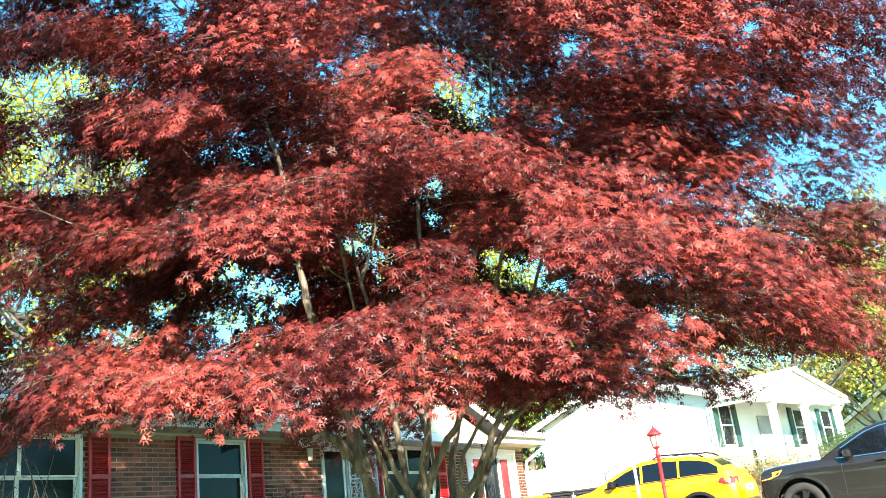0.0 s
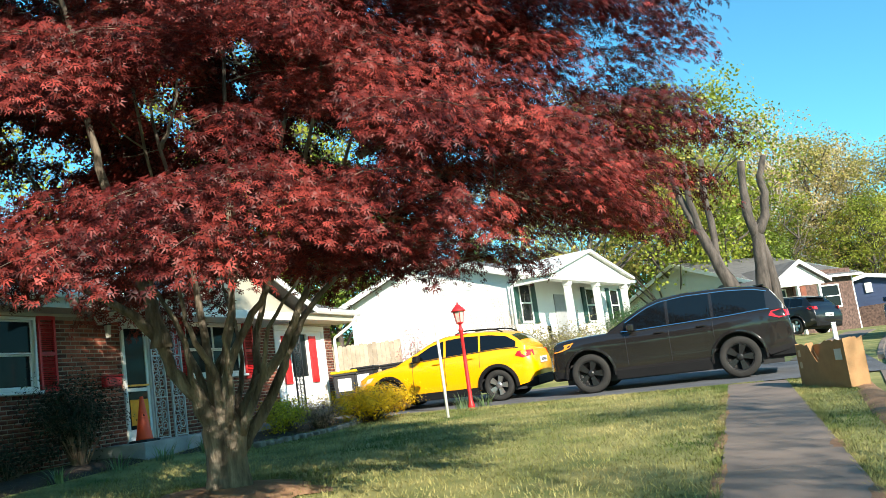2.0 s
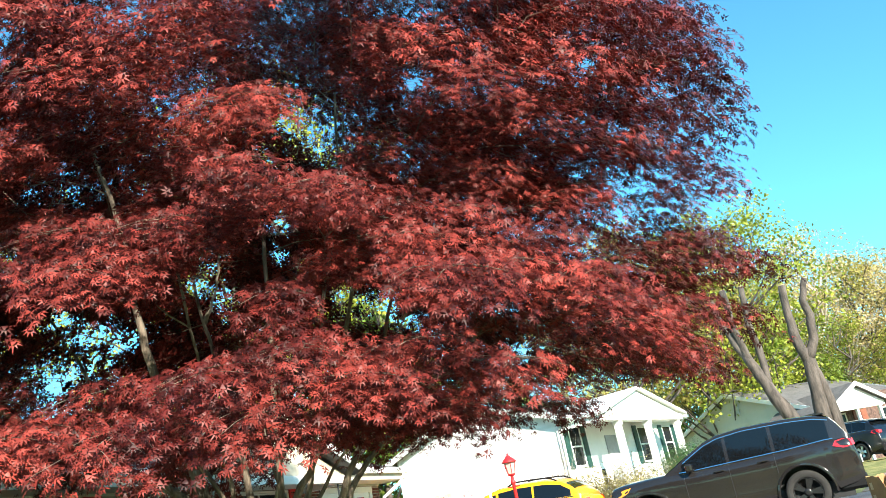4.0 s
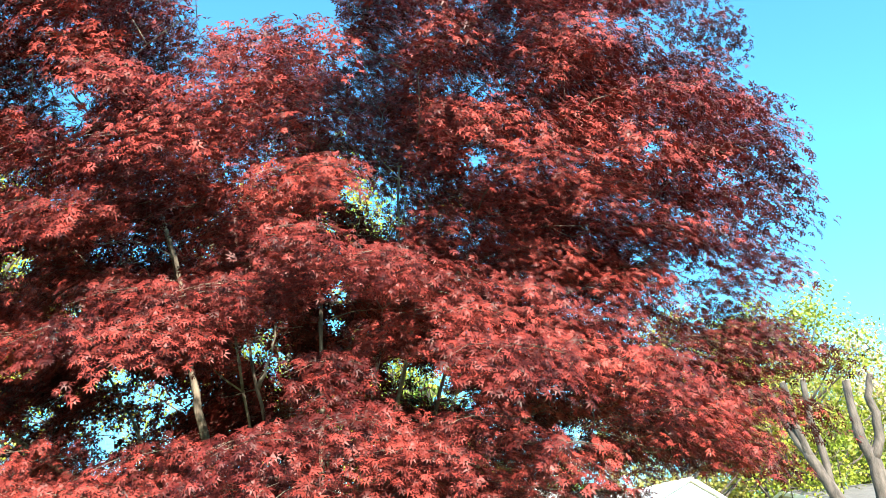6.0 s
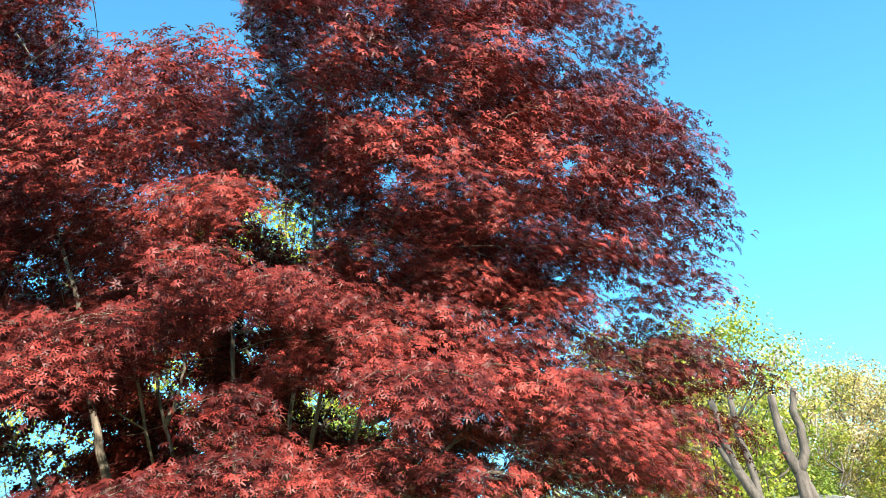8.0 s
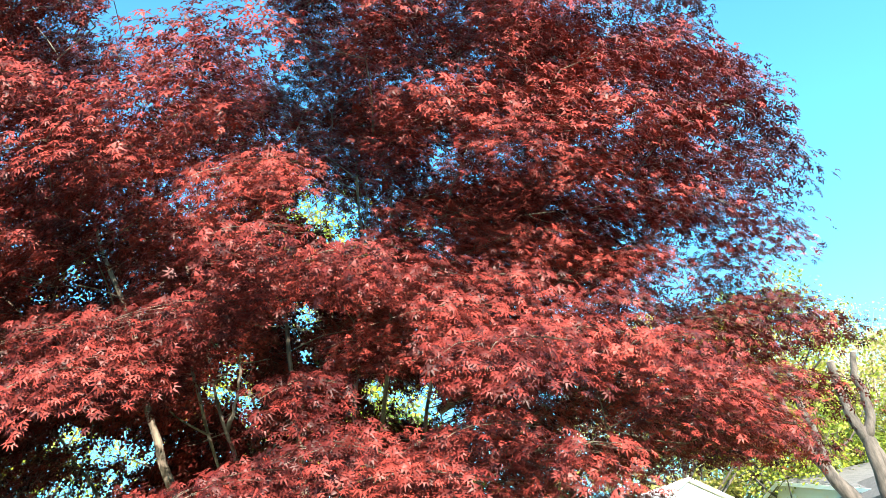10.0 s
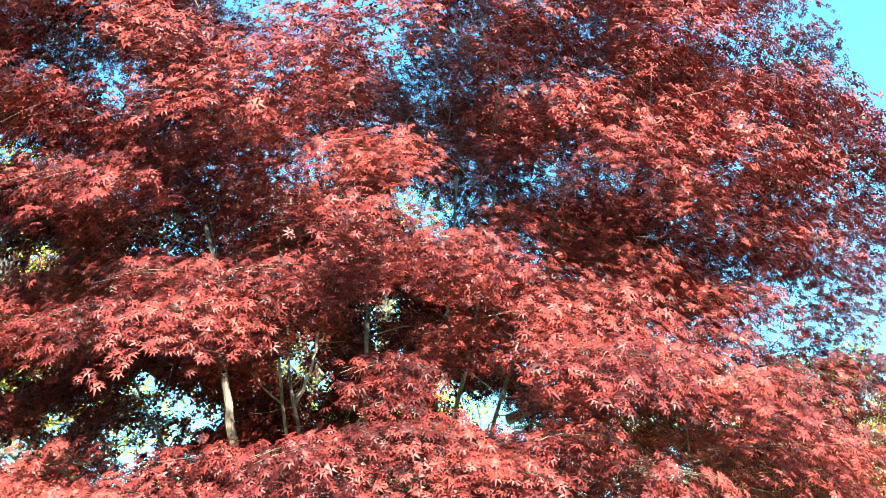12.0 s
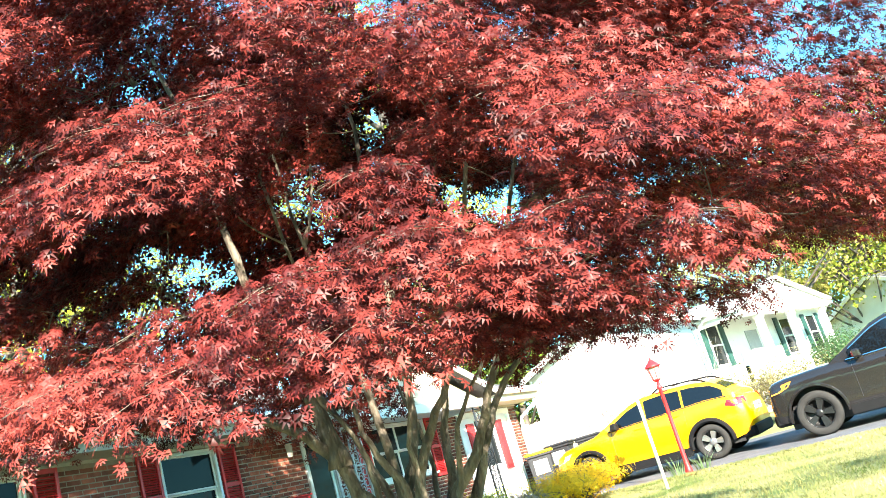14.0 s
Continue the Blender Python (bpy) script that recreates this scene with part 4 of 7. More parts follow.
# ---- cars ----
def car(name, label, at, L, W, H, top, roof, base, wheels, wheel_r, paint, trim, rim_mat, panes, plan, clad=True, rails=False, lower=0.22, tail="taillight"):
    """A car with its nose at local x = 0 and tail at x = L. top: hood and belt line; roof: the roof line from cowl to tail; panes: spans of the side windows."""
    ob = thing(name, label, "car", at=at)
    hw = W / 2
    f = lambda pts, x: float(np.interp(x, [p[0] for p in pts], [p[1] for p in pts]))
    zt = lambda x: f(top, x)
    zr = lambda x: max(zt(x), f(roof, x))
    wx = lambda x: hw * f(plan, x)
    arch = wheel_r + (0.075 if clad else 0.1)

    def zb(x):
        z = f(base, x)
        for xw in wheels:
            d = abs(x - xw)
            if d < arch:
                z = max(z, wheel_r + math.sqrt(arch * arch - d * d))
        return z

    xs = sorted({*[L * k / 70 for k in range(71)], *[xw + arch * math.sin(math.pi * k / 20) for xw in wheels for k in range(-10, 11)]})
    xs = [x for k, x in enumerate(xs) if k == 0 or x - xs[k - 1] > 0.008]
    levels = (0, 0.12, 0.3, 0.5, 0.68, 0.84, 0.94, 1.0)
    bulge = (0.955, 0.985, 0.998, 1.0, 0.99, 0.965, 0.935, 0.90) if clad else (0.95, 0.985, 0.985, 0.982, 1.0, 0.995, 0.965, 0.91)

    def side_y(x, z):
        t = (z - f(base, x)) / max(0.05, zt(x) - f(base, x))
        return wx(x) * float(np.interp(t, levels, bulge))

    bm = bmesh.new()
    ring = []
    for x in xs:
        lo, hi = zb(x), zt(x)
        hi = max(hi, lo + 0.01)
        half = [(side_y(x, lo + (hi - lo) * t), lo + (hi - lo) * t) for t in levels] + [(wx(x) * 0.8, hi + 0.025), (wx(x) * 0.4, hi + 0.045), (0.0, hi + 0.05)]
        ring.append([bm.verts.new((x, s * y, z)) for s, part_ in ((-1, half), (1, half[-2::-1])) for y, z in part_])
    n = len(ring[0])
    for r0, r1 in zip(ring, ring[1:]):
        for k in range(n - 1):
            bm.faces.new((r0[k], r1[k], r1[k + 1], r0[k + 1]))
    for r in (ring[0], ring[-1]):
        bm.faces.new(r)
    bmesh.ops.recalc_face_normals(bm, faces=bm.faces[:])
    body = part("body", bm, paint, ob, smooth=True)
    part("underbody", boxes(((0.25, -hw * 0.8, 0.2), (L - 0.25, hw * 0.8, 0.5))), MAT["rubber"], ob)
    for xw in wheels:
        for s in (-1, 1):
            bm = bmesh.new()
            prism(bm, [(xw + (arch + 0.01) * math.cos(math.pi * k / 12), wheel_r + (arch + 0.01) * math.sin(math.pi * k / 12)) for k in range(13)], s * hw * 0.62 - 0.01, s * hw * 0.62 + 0.01)
            part("wheel_well", bm, MAT["rubber"], ob)
    # upper body
    x0, x1 = roof[0][0], roof[-1][0]
    gs = [x0 + (x1 - x0) * k / 48 for k in range(49)]

    def green_y(x, z):
        b, r = zt(x), zr(x)
        t = (z - b) / max(H - b, 0.05)
        return wx(x) * (0.905 - 0.17 * t)

    bm = bmesh.new()
    ring = []
    for x in gs:
        b, r = zt(x) - 0.02, zr(x)
        half = [(green_y(x, b + (r - b) * t), b + (r - b) * t) for t in (0, 0.3, 0.6, 0.88, 0.97)]
        e = half[-1][0]
        half += [(e - 0.05, r + 0.0), (e * 0.6, r + 0.02), (0, r + 0.027)]
        ring.append([bm.verts.new((x, s * y, z)) for s, part_ in ((-1, half), (1, half[-2::-1])) for y, z in part_])
    n = len(ring[0])
    for r0, r1 in zip(ring, ring[1:]):
        for k in range(n - 1):
            bm.faces.new((r0[k], r1[k], r1[k + 1], r0[k + 1]))
    bm.faces.new(ring[0]), bm.faces.new(ring[-1])
    bmesh.ops.recalc_face_normals(bm, faces=bm.faces[:])
    cab = part("cabin", bm, paint, ob, smooth=True)
    # side glass
    for s in (-1, 1):
        for a, b in panes:
            bm = bmesh.new()
            lo, hi = [], []
            for k in range(13):
                x = a + (b - a) * k / 12
                zl, zh = zt(x) + 0.035, max(zr(x) - 0.075, zt(x) + 0.04)
                lo.append(bm.verts.new((x, s * (green_y(x, zl) + 0.007), zl)))
                hi.append(bm.verts.new((x, s * (green_y(x, zh) + 0.007), zh)))
            for k in range(12):
                q = (lo[k], lo[k + 1], hi[k + 1], hi[k])
                bm.faces.new(q if s < 0 else q[::-1])
            part("side_window", bm, MAT["carglass"], cab)
        bm = bmesh.new()
        a, b = panes[0][0] - 0.06, panes[-1][1] + 0.05
        pts = [(x, s * (green_y(x, zt(x) + 0.02) + 0.008), zt(x) + 0.018) for x in [a + (b - a) * k / 20 for k in range(21)]]
        tube(bm, pts, [0.011 if clad else 0.014] * 21, 5)
        part("belt_strip", bm, MAT["chrome"] if not clad else MAT["rubber"], cab)
        if not clad:
            bm = bmesh.new()
            xs_ = [a + 0.1 + (b - a - 0.1) * k / 24 for k in range(25)]
            tube(bm, [(x, s * (green_y(x, zr(x) - 0.07) + 0.008), max(zr(x) - 0.065, zt(x) + 0.03)) for x in xs_], [0.013] * 25, 5)
            part("window_strip", bm, MAT["chrome"], cab)
    # front and rear glass
    spans = []
    peak = max(roof, key=lambda p: p[1])[1]
    up = [p for p in roof if p[1] >= peak - 0.12]
    spans.append((x0 + 0.05, up[0][0] + 0.02))
    spans.append((up[-1][0] + 0.1, x1 - 0.16))
    for nm, (a, b) in zip(("windscreen", "rear_window"), spans):
        bm = bmesh.new()
        rows_ = []
        for k in range(9):
            x = a + (b - a) * k / 8
            e = green_y(x, zr(x)) - 0.07
            rows_.append([bm.verts.new((x, e * u, zr(x) + 0.012 + 0.026 * (1 - u * u))) for u in (-1, -0.6, -0.2, 0.2, 0.6, 1)])
        for r0, r1 in zip(rows_, rows_[1:]):
            for k in range(5):
                bm.faces.new((r0[k], r1[k], r1[k + 1], r0[k + 1]))
        part(nm, bm, MAT["carglass"], cab, smooth=True)
    # wheels
    for xw in wheels:
        for s in (-1, 1):
            m = Matrix.Translation((xw, s * (hw - 0.115), wheel_r)) @ Matrix.Rotation(radians(90 * -s), 4, "X")
            bm = bmesh.new()
            r = wheel_r
            lathe(bm, [(r * 0.62, -0.1), (r * 0.9, -0.11), (r * 0.985, -0.085), (r, -0.05), (r, 0.05), (r * 0.985, 0.085), (r * 0.9, 0.11), (r * 0.7, 0.105), (r * 0.66, 0.09), (r * 0.62, -0.02)], 36, m)
            wh_ = part("wheel", bm, MAT["tyre"], ob, smooth=True)
            bm = bmesh.new()
            lathe(bm, [(r * 0.64, -0.03), (r * 0.665, 0.085), (r * 0.635, 0.092), (r * 0.6, 0.05), (r * 0.58, 0.0), (0.02, -0.01)], 36, m)
            part("rim", bm, rim_mat[0], wh_, smooth=True)
            for k in range(5):
                for d in (-0.14, 0.14):
                    bm = bmesh.new()
                    mk = m @ Matrix.Rotation(2 * math.pi * k / 5 + d, 4, "Z")
                    v = [bm.verts.new(mk @ Vector(p)) for p in ((0.03, -0.022, 0.07), (r * 0.62, -0.03, 0.082), (r * 0.62, 0.03, 0.082), (0.03, 0.022, 0.07), (0.03, -0.03, 0.03), (r * 0.62, -0.04, 0.04), (r * 0.62, 0.04, 0.04), (0.03, 0.03, 0.03))]
                    for q in ((0, 1, 2, 3), (0, 4, 5, 1), (1, 5, 6, 2), (2, 6, 7, 3), (3, 7, 4, 0)):
                        bm.faces.new([v[j] for j in q])
                    bmesh.ops.recalc_face_normals(bm, faces=bm.faces[:])
                    part("spoke", bm, rim_mat[1], wh_)
            bm = bmesh.new()
            lathe(bm, [(0.075, 0.05), (0.07, 0.085), (0.03, 0.092)], 16, m)
            part("hub", bm, rim_mat[1], wh_, smooth=True)
    # trims along the sides
    for s in (-1, 1):
        for xw in wheels:
            bm = bmesh.new()
            pts = []
            for k in range(19):
                a = math.pi * (k / 18) * 1.08 - 0.04 * math.pi
                x, z = xw - (arch + 0.01) * math.cos(a), wheel_r + (arch + 0.01) * math.sin(a)
                pts.append((x, s * (side_y(x, max(z, 0.3)) + 0.004), z))
            tube(bm, pts, [0.048 if clad else 0.03] * 19, 6)
            part("arch_trim", bm, trim if clad else paint, body)
        bm = bmesh.new()
        a, b = wheels[0] + arch + 0.03, wheels[1] - arch - 0.03
        prism(bm, [(a, lower - 0.05), (b, lower - 0.05), (b, lower + 0.12), (a, lower + 0.12)], s * (hw * (0.985 if clad else 0.955)) - 0.02, s * (hw * (0.985 if clad else 0.955)) + 0.02)
        part("sill_trim", bm, trim, body)
        # door joints and handles
        for a, b in ((panes[0][0] + 0.02, 0), (panes[0][1] + 0.03, 1), (min(panes[1][1] + 0.02, wheels[1] - 0.12), 2)):
            pts = [(a, s * (side_y(a, z) + 0.001), z) for z in np.linspace(lower + 0.2, zt(a) + 0.0, 9)]
            if b == 2:
                pts = [p for p in pts if p[2] > wheel_r + arch * 0.8]
            bm = bmesh.new()
            tube(bm, pts, [0.006] * len(pts), 4)
            part("door_joint", bm, MAT["rubber"], body)
        for x in (panes[0][1] - 0.16, panes[1][1] - 0.2):
            z = zt(x) - 0.1
            bm = bmesh.new()
            tube(bm, [(x - 0.1, s * (side_y(x, z) + 0.005), z), (x - 0.07, s * (side_y(x, z) + 0.035), z + 0.006), (x + 0.07, s * (side_y(x, z) + 0.035), z + 0.01), (x + 0.1, s * (side_y(x, z) + 0.005), z + 0.006)], [0.012] * 4, 6)
            part("door_handle", bm, paint, body)
        # mirror
        x = panes[0][0] + 0.18
        z = zt(x) + 0.07
        bm = bmesh.new()
        box(bm, (x - 0.09, s * (wx(x) * 0.93) - 0.03 + s * 0.09 - 0.07, z - 0.06), (x + 0.05, s * (wx(x) * 0.93) + s * 0.09 + 0.1, z + 0.09), 0.03)
        part("mirror", bm, trim if clad else paint, body)
        # lamps
        zl = zt(0.25) - 0.07
        bm = bmesh.new()
        lamp = [(0.08, zl - 0.13), (0.06, zl - 0.03), (0.34, zl + 0.02), (0.5, zl + 0.045), (0.42, zl - 0.05), (0.25, zl - 0.11)]
        a = [bm.verts.new((x, s * (side_y(max(x, 0.02), z) + 0.006), z)) for x, z in lamp]
        b = [bm.verts.new((x + 0.02, s * (side_y(max(x, 0.02), z) - 0.05), z)) for x, z in lamp]
        bm.faces.new(a), bm.faces.new(b[::-1])
        for k in range(len(lamp)):
            bm.faces.new((a[k], b[k], b[(k + 1) % len(lamp)], a[(k + 1) % len(lamp)]))
        bmesh.ops.recalc_face_normals(bm, faces=bm.faces[:])
        part("headlight", bm, MAT["amber"] if not clad else MAT["lamplens"], body, "amber-cornered headlight" if not clad else "")
        zl = zt(L - 0.2) - 0.1
        bm = bmesh.new()
        lamp = [(L - 0.40, zl - 0.01), (L - 0.34, zl + 0.075), (L - 0.2, zl + 0.09), (L - 0.09, zl + 0.07), (L - 0.07, zl - 0.05), (L - 0.22, zl - 0.075)]
        a = [bm.verts.new((x, s * (side_y(x, z) + 0.014), z)) for x, z in lamp]
        b = [bm.verts.new((x + 0.05, s * (side_y(x, z) - 0.12), z)) for x, z in lamp]
        bm.faces.new(a), bm.faces.new(b[::-1])
        for k in range(len(lamp)):
            bm.faces.new((a[k], b[k], b[(k + 1) % len(lamp)], a[(k + 1) % len(lamp)]))
        bmesh.ops.recalc_face_normals(bm, faces=bm.faces[:])
        part("taillight", bm, MAT["redlens"], body, "red tail lamp")
        if rails:
            bm = bmesh.new()
            a, b = up[0][0] + 0.25, up[-1][0] - 0.1
            pts = [(a + (b - a) * k / 8, s * (green_y(a, H) - 0.07), zr(a + (b - a) * k / 8) + (0.06 if 0 < k < 8 else 0.01)) for k in range(9)]
            tube(bm, pts, [0.017] * 9, 6)
            part("roof_rail", bm, trim, cab)
    # bumpers
    for nm, x, d in (("front_bumper", 0.0, 1), ("rear_bumper", L, -1)):
        bm = bmesh.new()
        box(bm, (min(x - 0.03 * d, x + 0.5 * d), -wx(abs(x - 0.12)) * 0.94, lower + 0.02), (max(x - 0.03 * d, x + 0.5 * d), wx(abs(x - 0.12)) * 0.94, lower + 0.26), 0.05)
        part(nm, bm, trim, body)
    bm = boxes(((L - 0.012 + 0.02, -0.26, 0.72), (L + 0.03, 0.26, 0.86)), bevel=0.004)
    plate = part("number_plate", bm, MAT["white"], body)
    for k in range(6):
        part("plate_bar", boxes(((L + 0.031, -0.2 + k * 0.07, 0.76), (L + 0.034, -0.16 + k * 0.07, 0.82))), MAT["rubber"], plate)
    bm = bmesh.new()
    box(bm, (-0.02, -0.4, 0.5), (0.08, 0.4, 0.72), 0.02)
    part("grille", bm, MAT["rubber"], body)
    if rails is False:
        bm = bmesh.new()
        xe = up[-1][0]
        box(bm, (xe + 0.02, -hw * 0.62, H - 0.06), (xe + 0.22, hw * 0.62, H - 0.03), 0.01)
        part("spoiler", bm, paint, cab)
    return ob


def slope_at(x, y, along=1.0):
    """Pose on the sloping ground for a car whose tail points to +x."""
    z0, z1 = ground_z(x, y), ground_z(x + 3.0, y)
    zy = ground_z(x, y + 1.5)
    ex = Vector((3.0, 0, z1 - z0)).normalized()
    ey = Vector((0, 1.5, zy - z0)).normalized()
    ez = ex.cross(ey).normalized()
    ey = ez.cross(ex)
    return Matrix(((ex.x, ey.x, ez.x, x), (ex.y, ey.y, ez.y, y), (ex.z, ey.z, ez.z, z0 + 0.012), (0, 0, 0, 1)))


def slope_turn(x, y, turn):
    """Pose on the sloping ground for a car turned about its nose."""
    a = radians(turn)
    d = Vector((math.cos(a), math.sin(a), 0))
    n = Vector((-d.y, d.x, 0))
    z0 = ground_z(x, y)
    ex = Vector((d.x * 4, d.y * 4, ground_z(x + d.x * 4, y + d.y * 4) - z0)).normalized()
    ey = Vector((n.x, n.y, ground_z(x + n.x, y + n.y) - z0)).normalized()
    ez = ex.cross(ey).normalized()
    ey = ez.cross(ex)
    return Matrix(((ex.x, ey.x, ez.x, x), (ex.y, ey.y, ez.y, y), (ex.z, ey.z, ez.z, z0 + 0.012), (0, 0, 0, 1)))


PLAN = [(0, 0.66), (0.08, 0.8), (0.25, 0.9), (0.6, 0.97), (1.2, 1.0), (3.2, 1.0), (3.85, 0.97), (4.18, 0.92), (4.36, 0.82)]
car("yellow_hatchback", "bright yellow crossover hatchback with black roof rails on the driveway", slope_at(-9.02, 19.75), 4.36, 1.78, 1.55,
    [(0, 0.62), (0.06, 0.76), (0.3, 0.87), (0.9, 0.97), (1.25, 1.02), (1.6, 1.03), (2.6, 1.07), (3.6, 1.11), (4.1, 1.09), (4.3, 0.98), (4.36, 0.8)],
    [(1.05, 0.99), (1.45, 1.18), (1.95, 1.43), (2.3, 1.53), (2.8, 1.56), (3.4, 1.53), (3.78, 1.46), (3.98, 1.33), (4.22, 1.1)],
    [(0, 0.36), (0.1, 0.28), (0.6, 0.25), (3.9, 0.27), (4.2, 0.34), (4.36, 0.42)], (0.88, 3.52), 0.34, MAT["yellow"], MAT["cladding"], (MAT["rimdark"], MAT["rimsilver"]),
    ((1.5, 2.28), (2.34, 3.12), (3.17, 3.98)), PLAN, rails=True)
PLAN2 = [(0, 0.84), (0.06, 0.92), (0.25, 0.955), (0.7, 0.98), (1.2, 1.0), (3.6, 1.0), (4.3, 0.97), (4.7, 0.92), (4.82, 0.86)]
car("grey_suv", "dark grey suv with black wheels parked across the pavement", slope_at(-4.06, 19.05), 4.72, 1.94, 1.76,
    [(0, 0.74), (0.02, 0.98), (0.1, 1.06), (0.35, 1.1), (0.9, 1.13), (1.23, 1.14), (1.7, 1.13), (3.5, 1.18), (4.2, 1.22), (4.6, 1.22), (4.69, 1.08), (4.72, 0.8)],
    [(1.13, 1.12), (1.58, 1.38), (2.02, 1.62), (2.3, 1.71), (2.8, 1.76), (3.6, 1.75), (4.1, 1.71), (4.36, 1.64), (4.5, 1.46), (4.66, 1.2)],
    [(0, 0.42), (0.1, 0.36), (0.6, 0.32), (4.1, 0.34), (4.6, 0.44), (4.72, 0.5)], (0.78, 3.69), 0.395, MAT["greycar"], MAT["cladding"], (MAT["rimblack"], MAT["rimblack"]),
    ((1.55, 2.4), (2.47, 3.26), (3.33, 4.3)), PLAN2, clad=False, lower=0.28)
car("black_suv", "black suv parked beside the pale house", slope_turn(-1.2, 44.4, -40), 4.6, 1.84, 1.62,
    [(0, 0.7), (0.05, 0.86), (0.3, 0.98), (1.0, 1.06), (1.35, 1.1), (3.6, 1.16), (4.4, 1.18), (4.55, 1.0), (4.6, 0.8)],
    [(1.2, 1.08), (1.7, 1.36), (2.1, 1.58), (2.6, 1.66), (3.6, 1.64), (3.95, 1.56), (4.4, 1.17)],
    [(0, 0.4), (0.6, 0.3), (4.2, 0.32), (4.6, 0.46)], (0.9, 3.56), 0.36, MAT["blackcar"], MAT["cladding"], (MAT["rimdark"], MAT["rimsilver"]),
    ((1.6, 2.36), (2.44, 3.2), (3.28, 3.9)), PLAN2, clad=False, lower=0.26)
car("dark_truck", "dark blue utility truck parked on the street", Matrix.Translation((4.3, 30.0, ground_z(4.3, 31) - 0.06)) @ Matrix.Rotation(radians(78), 4, "Z"), 4.9, 1.95, 1.86,
    [(0, 0.8), (0.05, 1.0), (0.3, 1.12), (1.2, 1.18), (1.5, 1.2), (4.0, 1.22), (4.7, 1.22), (4.85, 1.1), (4.9, 0.9)],
    [(1.35, 1.18), (1.7, 1.45), (2.05, 1.75), (2.5, 1.86), (4.1, 1.84), (4.5, 1.74), (4.8, 1.22)],
    [(0, 0.45), (0.6, 0.38), (4.3, 0.38), (4.9, 0.5)], (0.95, 3.85), 0.4, MAT["bluecar"], MAT["cladding"], (MAT["rimdark"], MAT["rimsilver"]),
    ((1.85, 2.6), (2.7, 3.4), (3.5, 4.3)), PLAN2, clad=False, lower=0.3)

